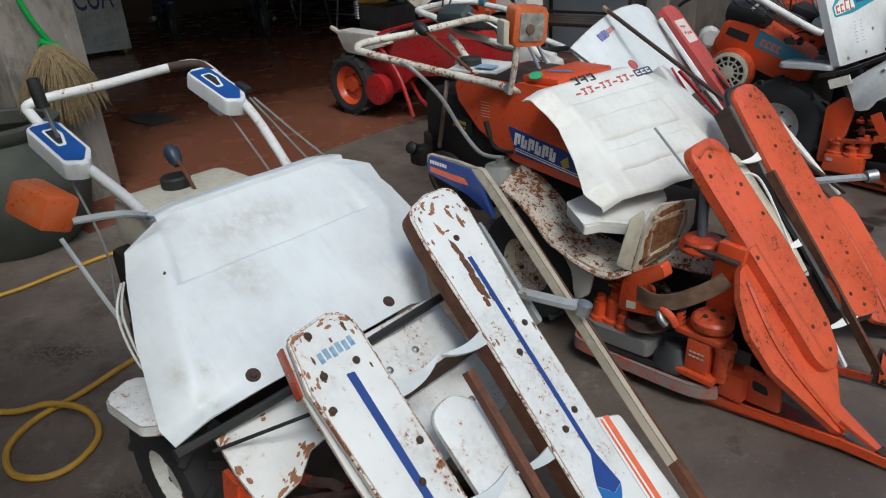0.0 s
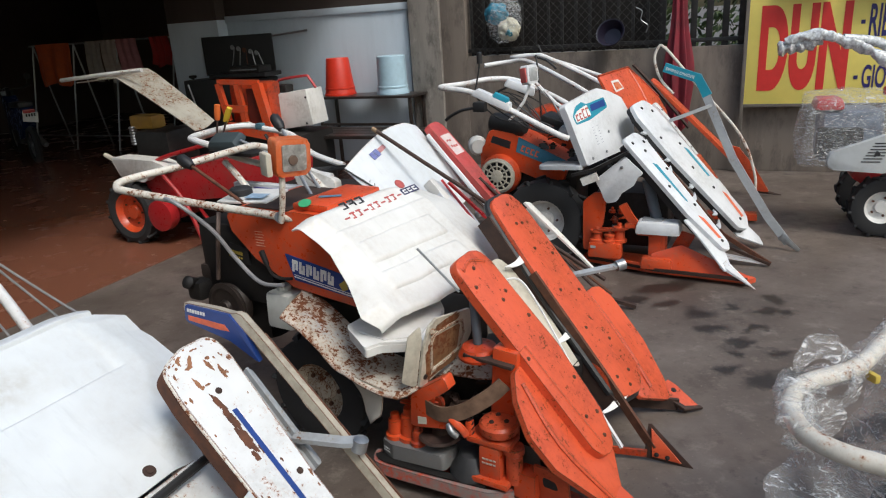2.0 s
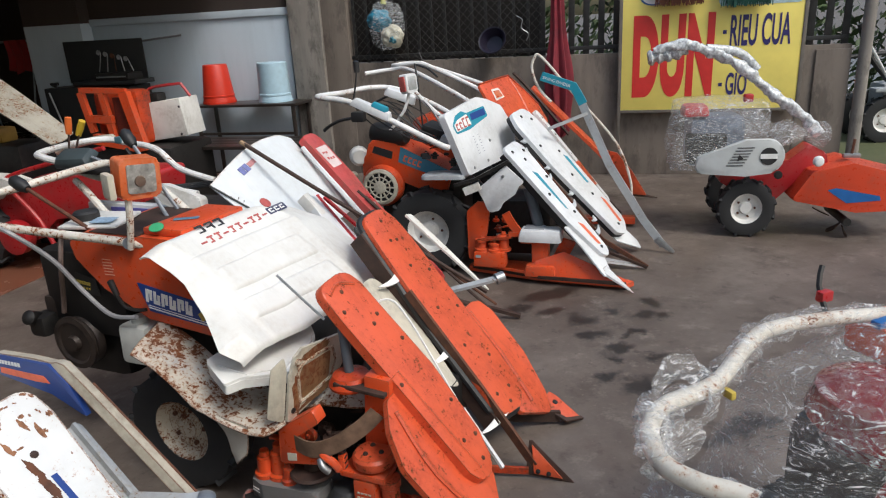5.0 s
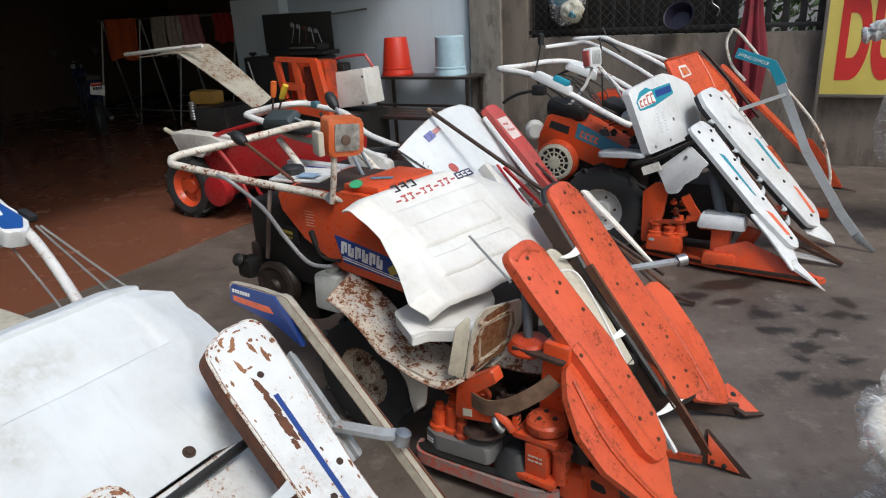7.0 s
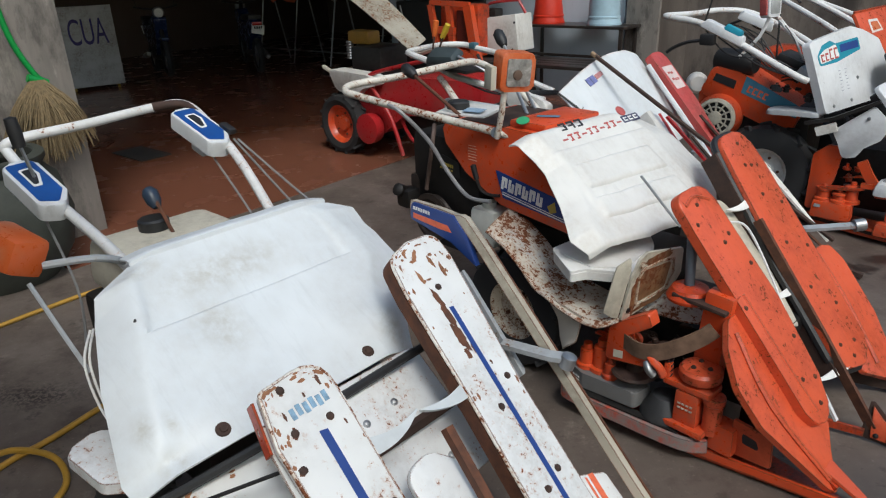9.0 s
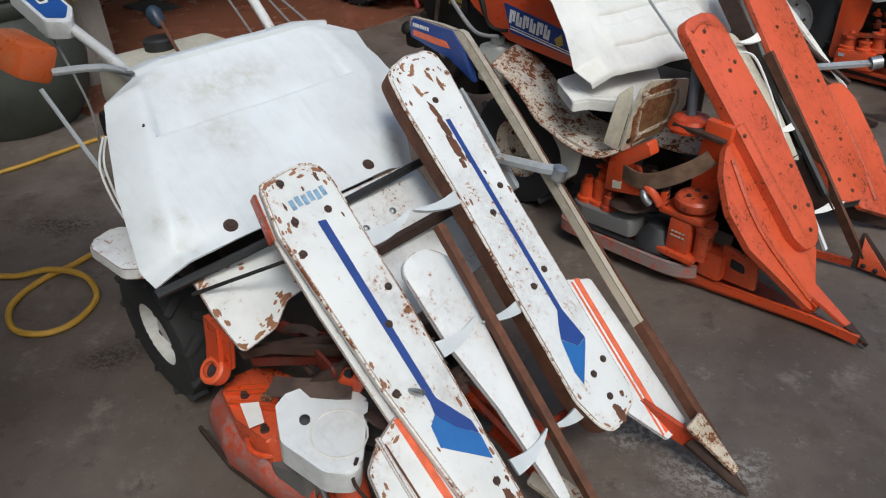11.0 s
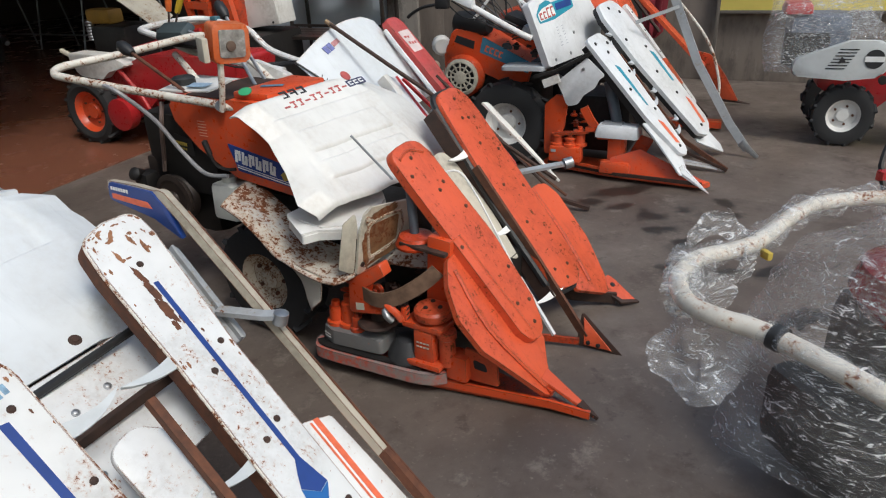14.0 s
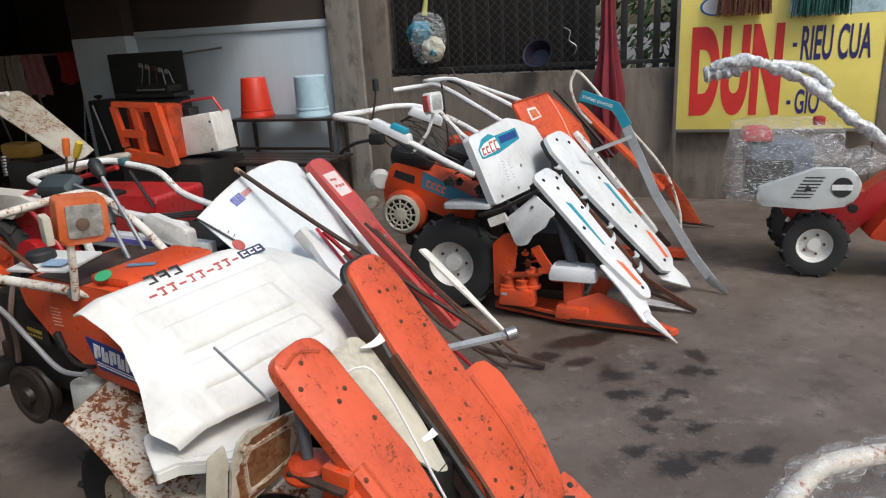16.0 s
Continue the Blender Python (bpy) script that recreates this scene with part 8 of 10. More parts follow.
# ---------------------------------------------------------------- white and red binder between
def red_binder():
    t = thing("reaper_binder", pose(2.20, 3.72, 0, 0, 0, -39) @ tr(0.03, -0.09, 0) @ Matrix.Diagonal((1, 1, 0.985, 1)), "white reaper binder with a faded red lifting case and bent rods", "reaper binder", "reaper binders in the yard")
    y = V((0, 1, 0))
    m1 = axes((-1.16, 0, 1.08), (0.80, 0, -0.87), y)
    o = rounded([(0.0, -0.04, 0.04), (0.0, 0.12, 0.05), (0.35, 0.11), (0.48, 0.08), (1.14, 0.06, 0.03), (1.15, -0.05, 0.03), (0.42, -0.06)], 0.015)
    c = part("lifting_case", slab(o, 0.045, m1 @ tr(0, 0, -0.03), 0.010), RED_PALE, t, "faded red lifting case with a white patch")
    part("white_patch", slab([(0.10, -0.02), (0.10, 0.10), (0.25, 0.09), (0.25, -0.02)], 0.0015, m1 @ tr(0, 0, 0.0155), 0), plain("pale_pink_sticker", (0.66, 0.55, 0.53), 0.5), c)
    part("print", bars(m1 @ tr(0.12, 0.0, 0.0172) @ Matrix.Rotation(radians(90), 4, "Z"), [(0, -0.03, 0.025, 0.012), (0.03, -0.035, 0.022, 0.014), (0.0, -0.075, 0.02, 0.016), (0.028, -0.08, 0.02, 0.016), (0.056, -0.08, 0.02, 0.016)]), INK_RED, c)
    part("lower_rail", bar([m1 @ V((0.48, 0.02, 0.0)), m1 @ V((1.12, 0.0, 0.0))], 0.05, 0.05, up=m1.col[2].xyz), RED, c)
    screws("bolt", m1 @ tr(0, 0, 0.026), [(0.55, 0.02), (0.75, 0.01), (0.95, 0.0), (1.05, 0.0)], c, STEEL, 0.007)
    part("white_bead", tube([m1 @ V(p) for p in ((0.05, -0.06, -0.02), (0.20, -0.075, -0.02), (0.40, -0.085, -0.02), (0.75, -0.10, -0.03))], 0.014, 7, 4), WHITE, t)
    part("divider_strip", slab(rounded([(0.0, 0.0, 0.005), (0.02, 0.06, 0.02), (0.30, 0.045), (0.65, 0.005, 0.004), (0.65, -0.005, 0.004), (0.28, -0.01)], 0.008), 0.012, axes((-0.62, 0.09, 0.60), (0.49, 0, -0.45), y), 0.003), paint("white_strip_rust_edge", (0.74, 0.72, 0.66), 0.35, 0.3, 0.5), t, "white divider strip with rusted edges")
    part("long_rod", tube([(-1.273, -0.447, 1.132), (-0.845, -0.456, 0.879), (-0.03, -0.36, 0.345)], 0.011, 7, 2), RUST_DARK, t, "long dark rod laid over the hood")
    part("rod_tip", tube([(-1.273, -0.447, 1.132), (-1.215, -0.449, 1.097)], 0.012, 7, 1), plain("bare_wood_tip", (0.36, 0.24, 0.14), 0.7), t)
    for s, z0 in ((-0.12, 0.80), (-0.02, 0.74), (-0.20, 0.70)):
        part("guide_rod", tube([(-0.80, s, z0), (-0.40, s + 0.02, z0 - 0.38), (-0.08, s + 0.06, 0.10)], 0.008, 6, 2), RUST if s > -0.1 else RUST_DARK, t)
    part("red_strip", bar([(-0.85, -0.42, 0.84), (-0.55, -0.40, 0.56), (-0.20, -0.30, 0.18)], 0.022, 0.012), RED, t)
    br = part("near_case", slab(rounded([(0, 0, 0.02), (0.03, 0.10, 0.03), (0.30, 0.10), (0.45, 0.06), (0.45, -0.02), (0.20, -0.04)], 0.01), 0.03, axes((-0.94, -0.48, 0.84), (0.62, 0.0, -0.70), y), 0.006), WHITE, t, "white lifting case with a red stripe")
    part("red_stripe", slab([(0.02, 0.075), (0.02, 0.10), (0.40, 0.07), (0.40, 0.045)], 0.001, axes((-0.94, -0.48, 0.84), (0.62, 0.0, -0.70), y) @ tr(0, 0, 0.0305), 0), RED, br)
    part("latch", box(axes((-0.90, -0.47, 0.80), (0.62, 0.0, -0.70), y), 0.14, 0.05, 0.06, 0.01), WHITE_DULL, br)
    part("pivot", lathe([(0, 0), (0.018, 0), (0.018, 0.03), (0.008, 0.035), (0, 0.035)], axes((-0.74, -0.30, 0.62), (1, 0, 0), (0, 1, 0)), 12), STEEL, t)
    part("tail_rod", bar([(-0.30, 0.0, 0.12), (-0.10, 0.06, 0.06), (0.05, 0.08, 0.02)], 0.03, 0.02), RUST_DARK, t)
    part("low_rail", bar([(-0.5, -0.35, 0.05), (-0.06, -0.30, 0.03)], 0.05, 0.03), RED, t)

    def hood(u, v):
        # u: near side to far side, v: top to bottom
        s = -0.715 + 0.75 * u
        top = V((-1.30 + 0.08 * u, s, 0.955 + 0.155 * math.sin(min(1, u * 1.55) * math.pi / 2) - 0.05 * max(0, u - 0.75) * 4))
        low = V((-0.93 + 0.03 * u, s + 0.04, 0.60 + 0.06 * u))
        p = top.lerp(low, v)
        return p + V((0.04, 0, 0.05)) * math.sin(v * math.pi) * 0.15 - V((0.02, 0, 0.06)) * max(0, 1 - (1 - u) / 0.12) ** 2
    part("hood", sheet(hood, 24, 22, 0.006), WHITE_COVER, t, "white hood with a small blue and red sticker")
    ms = axes(hood(0.22, 0.16) + V((0.006, 0, 0.006)), hood(0.42, 0.16) - hood(0.22, 0.16), hood(0.22, 0.0) - hood(0.22, 0.16))
    part("sticker", bars(ms, [(0.0, 0, 0.03, 0.045), (0.035, 0.0, 0.03, 0.045)], 0.003), plain("violet_blue_print", (0.16, 0.18, 0.42), 0.5, vary=0.4, scale=90, bumpy=0), t)
    part("sticker", bars(ms, [(0.07, 0.01, 0.03, 0.028), (0.10, 0.012, 0.028, 0.026)], 0.003), plain("faded_pink_print", (0.55, 0.25, 0.25), 0.5, vary=0.4, scale=90, bumpy=0), t)
    mv = axes(hood(0.02, 0.22) + V((0.006, 0, 0.006)), hood(0.2, 0.22) - hood(0.02, 0.22), hood(0.02, 0.0) - hood(0.02, 0.22))
    for k in range(3):
        part("vent_mark", bars(mv @ tr(0.012 * k + 0.01 * (k % 2), -0.030 * k, 0) @ Matrix.Rotation(0.5, 4, "Z"), [(0, 0, 0.016, 0.004)], 0.001), INK, t)
    part("bent_wire", tube([hood(-0.02, 0.0) + V((0.01, 0, 0.02)), hood(0.0, 0.12) + V((0.01, 0, 0.015)), hood(0.05, 0.42) + V((0.01, 0, 0.01))], 0.005, 6, 3), BLACK, t)
    part("hood_edge", tube([hood(k / 12, 0.0) + V((0, 0, 0.002)) for k in range(13)], 0.006, 6, 1), WHITE_DULL, t)
    # rear: handlebar, mirror, levers, gearcase and striped rail
    hp = [(-1.72, -0.10, 0.84), (-1.95, -0.10, 0.91), (-2.10, -0.10, 1.03), (-2.32, -0.10, 1.07), (-2.42, -0.12, 1.09), (-2.50, -0.25, 1.095), (-2.48, -0.55, 1.09), (-2.36, -0.65, 1.085), (-2.20, -0.66, 1.05), (-2.0, -0.66, 0.98), (-1.42, -0.66, 0.905)]
    hb = part("handlebar", tube(hp, 0.019, 9, 5), TUBE_WHITE, t, "white handlebar with cables and a black mirror")
    part("blue_clip", box(tr(-2.34, -0.10, 1.085), 0.05, 0.05, 0.04, 0.01), plain("blue_grey_clip", (0.07, 0.16, 0.20), 0.5), hb)
    part("hand_lever", tube([(-2.31, -0.10, 1.03), (-2.18, -0.10, 0.82)], 0.010, 6, 1), BLACK, hb)
    part("mirror_back", box(axes((-1.94, -0.85, 1.13), (1, 0.1, 0.02), (0.05, 1, 0.5)), 0.20, 0.13, 0.05, 0.022, (0.8, 0.75)), plain("grey_blue_plastic", (0.045, 0.06, 0.065), 0.35), hb, "dark plastic mirror housing")
    part("mirror_stem", tube([(-1.84, -0.85, 1.13), (-1.67, -0.83, 1.06), (-1.62, -0.80, 1.0)], 0.008, 6, 2), STEEL, hb)
    part("tray", box(axes((-1.95, -0.72, 1.05), (1, 0, -0.05), y), 0.30, 0.22, 0.02, 0.006), IRON, t)
    for k, (p, col) in enumerate((((-2.40, -0.40, 1.22), "orange"), ((-2.32, -0.40, 1.205), "yellow"))):
        lv = part("lever", tube([p, (-2.41 + 0.05 * k, -0.42, 1.09)], 0.006, 6, 1), RUST_DARK, t)
        part("lever_grip", lathe([(0, -0.05), (0.016, -0.05), (0.02, 0.0), (0.018, 0.045), (0, 0.05)], between(p, V(p) + V((0.02 + 0.04 * k, 0, 0.1))), 10), plain(col + "_grip", (0.70, 0.15, 0.03) if k == 0 else (0.62, 0.42, 0.03), 0.45, bumpy=0), lv)
    part("gear_cover", slab(rounded([(0, 0, 0.03), (0.28, -0.06, 0.03), (0.26, 0.04, 0.03), (0.02, 0.10, 0.03)], 0.02), 0.06, axes((-1.62, -0.68, 0.87), (1, 0, -0.05), (0, 0.2, 1)), 0.015), WHITE_DULL, t, "white gear cover with bolts")
    rl = part("striped_rail", box(axes((-1.69, -0.66, 0.81), (0.78, 0.0, -0.02), y), 0.80, 0.06, 0.07, 0.006), WHITE, t, "white rail with a violet stripe")
    part("violet_stripe", box(axes((-1.72, -0.692, 0.818), (0.78, 0.0, -0.02), y), 0.44, 0.006, 0.022, 0), plain("violet_sticker", (0.13, 0.12, 0.42), 0.45, bumpy=0), rl)
    part("yellow_stripe", box(axes((-1.46, -0.692, 0.812), (0.78, 0.0, -0.02), y), 0.05, 0.006, 0.022, 0), GOLD_INK, rl)
    part("red_stripe", box(axes((-1.38, -0.692, 0.810), (0.78, 0.0, -0.02), y), 0.10, 0.006, 0.016, 0), INK_RED, rl)
    for k in range(3):
        part("cable", tube([(-2.05 + 0.03 * k, -0.62, 0.97), (-1.80, -0.60 + 0.05 * k, 0.90), (-1.55, -0.50 + 0.06 * k, 0.90), (-1.38, -0.55, 0.93)], 0.006, 5, 5), BLACK, t)
    part("diagonal_tube", tube([(-2.02, -0.80, 1.0), (-1.80, -0.88, 0.86), (-1.68, -0.95, 0.74)], 0.018, 8, 2), TUBE_RUSTY, t, "rusty white diagonal tube")
    part("engine", box(tr(-1.75, -0.35, 0.55), 0.70, 0.55, 0.42, 0.06), IRON, t, "dark engine block")
    part("body", box(tr(-1.0, -0.30, 0.38), 0.70, 0.55, 0.30, 0.06), IRON, t)
    tyre_wheel("tyre", pose(-1.30, -0.62, 0.27, 90, 0, 0), t, 0.275, 0.16, 0.14, CREAM_RUSTY)
    tyre_wheel("tyre", pose(-1.30, 0.02, 0.27, 90, 0, 0), t, 0.275, 0.16, 0.14, CREAM_RUSTY)
    return t


red_binder()


# ---------------------------------------------------------------- tillers wrapped in film
def film_material():
    m, n, l, b = nodes_of("clear_stretch_film")
    co = n.new("ShaderNodeTexCoord").outputs["Object"]
    mp = n.new("ShaderNodeMapping")
    mp.inputs["Scale"].default_value = (1, 1, 3.5)
    l.new(co, mp.inputs["Vector"])
    wr = noise_node(n, l, 15, 8, 0.76, mp.outputs[0])
    wr.inputs["Distortion"].default_value = 2.2
    b.inputs["Base Color"].default_value = (0.88, 0.89, 0.90, 1)
    b.inputs["Roughness"].default_value = 0.07
    # highlights on the wrinkles are painted in as opaque white streaks
    l.new(ramp(n, l, wr.outputs[0], [(0.44, (0.05,) * 3), (0.56, (0.20,) * 3), (0.63, (0.85,) * 3)]).outputs[0], b.inputs["Alpha"])
    bump(n, l, b, wr.outputs[0], 0.9, 0.012)
    return m


FILM = film_material()
FILM_THICK = plain("white_wrapping_film", (0.60, 0.62, 0.63), rough=0.14, vary=0.6, scale=45, bumpy=0.5)


def crumple(ob, amount, scale, seed=0):
    """Moves the vertices of a mesh by smooth noise, as folds in a film."""
    for v in ob.data.vertices:
        d = noise.noise_vector(v.co * scale + V((seed, 0, 0)))
        v.co += d * amount
    return ob


def wrapped_tiller():
    t = thing("rotary_tiller", pose(4.45, 4.25, 0, 0, 0, -33) @ Matrix.Diagonal((0.95, 1, 1, 1)), "red tiller wrapped in clear film with a grey belt cover", "tiller", "tillers in the yard")
    side = Matrix(((1, 0, 0, 0), (0, 0, -1, 0), (0, 1, 0, 0), (0, 0, 0, 1)))
    bc = part("belt_cover", slab(rounded([(-0.40, 0.50, 0.04), (-0.40, 0.61, 0.05), (-0.05, 0.735, 0.08), (0.16, 0.735, 0.10), (0.24, 0.62, 0.10), (0.16, 0.50, 0.10), (-0.05, 0.475, 0.06)], 0.05), 0.06, side @ tr(0, 0, 0.12), 0.015), paint("light_grey_plastic", (0.50, 0.52, 0.52), 0, 0.15, 0.4), t, "grey belt cover with vent slots")
    part("round_badge", lathe([(0, 0), (0.062, 0), (0.062, 0.003), (0, 0.003)], side @ tr(0.105, 0.62, 0.181), 24), INK, bc)
    part("badge_band", box(side @ tr(0.105, 0.62, 0.186), 0.12, 0.035, 0.002, 0), WHITE_INK, bc)
    for k in range(7):
        part("vent_slot", box(side @ tr(-0.13 + 0.012 * k, 0.555 + 0.021 * k, 0.181), 0.12, 0.007, 0.004, 0.001), INK, bc)
    part("cover_hook", slab(rounded([(0, 0), (0.05, 0.02), (0.02, 0.05)], 0.006), 0.004, side @ tr(-0.12, 0.585, 0.181), 0), INK, bc)
    part("engine", box(tr(-0.24, 0.12, 0.70), 0.40, 0.36, 0.36, 0.05), plain("blue_grey_cardboard", (0.13, 0.15, 0.19), 0.5, vary=0.5, scale=14), t, "blue-grey engine under clear film")
    part("engine_side", box(tr(-0.32, -0.05, 0.66), 0.30, 0.10, 0.22, 0.03), IRON, t)
    part("fuel_tank", box(tr(-0.40, 0.06, 0.925), 0.20, 0.26, 0.08, 0.03, (0.85, 0.85)), RED, t)
    wrap = part("film_wrap", box(tr(-0.22, 0.10, 0.745), 0.72, 0.52, 0.50, 0.05, (0.92, 0.9)), FILM, t, "crumpled clear plastic film")
    bmx = bmesh.new()
    bmx.from_mesh(wrap.data)
    bmesh.ops.subdivide_edges(bmx, edges=bmx.edges[:], cuts=9, use_grid_fill=True)
    bmx.to_mesh(wrap.data)
    bmx.free()
    crumple(wrap, 0.03, 7)
    wrap.visible_shadow = False
    part("film_wrap", crumple_tube([(-0.05, 0.10, 0.86), (0.25, 0.12, 0.74), (0.60, 0.20, 0.70)], 0.09, 11), FILM, t, "twisted film over the handle stem").visible_shadow = False
    part("gearbox", slab(rounded([(-0.20, 0.40, 0.03), (-0.18, 0.46), (0.30, 0.55, 0.03), (0.44, 0.66, 0.04), (0.56, 0.60, 0.05), (0.60, 0.45, 0.04), (0.36, 0.38), (0.20, 0.22, 0.05), (-0.05, 0.22, 0.05), (-0.10, 0.34)], 0.03), 0.16, side @ tr(0, 0, -0.185), 0.02), RED, t, "red gear case")
    part("ball_knob", lathe([(0, 0), (0.03, 0.008), (0.04, 0.04), (0.03, 0.07), (0, 0.08)], pose(0.46, -0.10, 0.57, 90, 0, 0), 16), WHITE_INK, t)
    part("bolt", lathe([(0, 0), (0.03, 0), (0.03, 0.02), (0, 0.024)], pose(0.20, -0.10, 0.47, 90, 0, 0), 14), IRON, t)
    hp = axes((0.30, -0.15, 0.29), (1, 0, 0), (0, 0, 1))
    hood = part("tine_hood", slab(rounded([(0.0, 0.0, 0.02), (0.13, 0.205, 0.03), (0.40, 0.265, 0.03), (0.80, 0.16, 0.03), (0.82, -0.07, 0.03), (0.45, -0.09)], 0.02), 0.42, hp @ tr(0, 0, -0.42), 0.02), paint("fresh_red_orange", (0.62, 0.06, 0.02), 0, 0.2, 0.3), t, "red-orange tine hood with a blue flash")
    part("blue_flash", slab(rounded([(0.24, 0.075), (0.30, 0.09), (0.60, 0.03), (0.61, 0.0), (0.38, -0.02)], 0.006), 0.0015, hp @ tr(0, 0, 0.001), 0), BLUE_MID, hood)
    for k in range(5):
        part("tine_blade", slab(rounded([(0, -0.02), (0.10, -0.02), (0.15, 0.03, 0.02), (0.12, 0.06), (0.07, 0.015)], 0.01), 0.008, pose(0.66 + 0.05 * (k % 2), -0.12 + 0.09 * k, 0.12, 0, 60 + 72 * k, 0), 0.002), RUST_DARK, t)
    part("tine_shaft", lathe([(0, 0), (0.03, 0), (0.03, 0.42), (0, 0.42)], pose(0.70, 0.26, 0.13, 90, 0, 0), 12), IRON, t)
    part("depth_wheel", lathe([(0, -0.03), (0.05, -0.03), (0.11, -0.025), (0.115, 0), (0.11, 0.025), (0.05, 0.03), (0, 0.03)], pose(1.10, 0.0, 0.56, 90, 0, 0), 22), RED_PALE, t)
    part("front_strut", tube([(1.10, 0.0, 0.56), (1.16, 0.0, 0.30), (1.12, 0.02, 0.10)], 0.03, 8, 3), IRON, t)
    part("valve", box(tr(0.72, -0.02, 0.585), 0.12, 0.04, 0.03, 0.008), STEEL, t)
    part("valve", tube([(0.72, -0.02, 0.59), (0.73, -0.02, 0.70)], 0.01, 6, 1), RUST, t)
    stem = part("handle_stem", tube([(0.55, 0.20, 0.70), (0.42, 0.22, 0.84), (0.15, 0.25, 1.045), (-0.07, 0.25, 1.22), (-0.25, 0.26, 1.31), (-0.46, 0.26, 1.375), (-0.70, 0.27, 1.35)], lambda q: 0.040 - 0.008 * q + 0.005 * math.sin(q * 31) + 0.003 * math.sin(q * 67), 16, 14), FILM_THICK, t, "handle wrapped in white film")
    crumple(stem, 0.020, 22, 3)
    w2 = part("film_roll", tube([(-0.45, 0.30, 1.35), (-0.60, 0.30, 1.31), (-0.74, 0.30, 1.29)], lambda q: 0.048 + 0.01 * math.sin(q * 30), 12, 8), FILM_THICK, stem)
    crumple(w2, 0.02, 20, 9)
    part("film_roll", tube([(-0.30, 0.32, 1.34), (-0.05, 0.36, 1.30), (0.10, 0.36, 1.17)], 0.035, 10, 5), FILM_THICK, stem)
    part("red_knob", box(tr(-0.02, 0.05, 1.0), 0.07, 0.06, 0.06, 0.015), RED, t)
    tyre_wheel("tyre", pose(0.0, -0.05, 0.215, 90, 0, 0), t, 0.22, 0.13, 0.115, WHITE_DULL, 12)
    tyre_wheel("tyre", pose(0.0, 0.42, 0.215, 90, 0, 0), t, 0.22, 0.13, 0.115, WHITE_DULL, 12)
    return t


def crumple_tube(pts, r, seed):
    return tube(pts, lambda q: r * (0.8 + 0.3 * math.sin(q * 17 + seed)), 14, 8)


wrapped_tiller()


def near_tiller():
    t = thing("rotary_tiller", pose(1.85, 1.45, 0, 0, 0, 0), "red tiller wrapped in clear film with a chipped white handle", "tiller", "tillers in the yard")
    P0 = V((1.85, 1.45, 0))
    loop = [(2.45, 1.60, 0.80), (2.12, 1.60, 0.855), (1.90, 1.625, 0.86), (1.76, 1.57, 0.86), (1.60, 1.49, 0.85), (1.44, 1.465, 0.85), (1.355, 1.40, 0.85), (1.315, 1.31, 0.85), (1.335, 1.235, 0.85), (1.39, 1.165, 0.845), (1.46, 0.99, 0.83), (1.62, 0.72, 0.74)]
    hb = part("handlebar", tube([V(p) - P0 for p in loop], 0.0195, 12, 5), paint("cream_tube_chipped", (0.62, 0.59, 0.53), 0.35, 0.4, 0.3, 0, (0.12, 0.08, 0.06)), t, "chipped cream handlebar")
    far = [V(p) - P0 for p in loop[:6]]
    w = part("film_sleeve", tube(far, lambda q: 0.030 + 0.006 * math.sin(q * 55) + 0.003 * math.sin(q * 131), 14, 12), FILM, hb, "clear film wound on the handle")
    crumple(w, 0.016, 30, 2)
    w.visible_shadow = False
    w = part("film_sleeve", tube([V(p) - P0 for p in loop[5:8]], lambda q: 0.034 + 0.007 * math.sin(q * 40), 12, 9), FILM, hb)
    crumple(w, 0.03, 26, 5)
    w.visible_shadow = False
    w = part("film_sleeve", tube([V(p) - P0 for p in loop[9:12]], lambda q: 0.024 + 0.003 * math.sin(q * 60), 12, 12), FILM, hb)
    crumple(w, 0.008, 40, 8)
    w.visible_shadow = False
    part("clamp_ring", lathe([(0.0, -0.012), (0.025, -0.012), (0.025, 0.012), (0.0, 0.012)], between(V((1.40, 1.145, 0.845)) - P0, V((1.46, 0.99, 0.83)) - P0), 14), BLACK, hb)
    part("yellow_tag", box(tr(*(V((1.63, 1.475, 0.825)) - P0)), 0.014, 0.03, 0.02, 0.004), GOLD_INK, hb)

    def flap(a, b, c, d, seed):
        f = part("loose_film", sheet(lambda u, v: V(a).lerp(V(b), u).lerp(V(d).lerp(V(c), u), v) - P0, 14, 14, 0.001), FILM, hb, "loose crumpled film")
        crumple(f, 0.045, 14, seed)
        f.visible_shadow = False
    flap((1.33, 1.35, 0.84), (1.37, 1.20, 0.84), (1.33, 1.15, 0.70), (1.22, 1.30, 0.71), 1)
    flap((1.60, 1.49, 0.85), (1.36, 1.38, 0.84), (1.44, 1.42, 0.72), (1.60, 1.47, 0.77), 4)
    flap((1.42, 1.44, 0.88), (1.60, 1.50, 0.88), (1.55, 1.53, 0.93), (1.44, 1.49, 0.93), 7)
    # body: red engine and hood under a film dome
    RED_DARK = paint("dark_red_enamel", (0.20, 0.010, 0.014), dirt=0.5, rough=0.25)
    part("engine", box(tr(0.38, -0.02, 0.44), 0.50, 0.40, 0.36, 0.08), IRON, t, "dark engine block under the film")
    part("fan_cover", lathe([(0, 0), (0.13, 0), (0.15, 0.03), (0.12, 0.08), (0.05, 0.09), (0, 0.09)], pose(0.20, -0.18, 0.50, 75, 0, -20), 24), RED_DARK, t)
    part("exhaust", tube([(0.10, -0.12, 0.35), (0.06, -0.22, 0.42), (0.12, -0.26, 0.55)], 0.025, 10, 4), IRON, t)
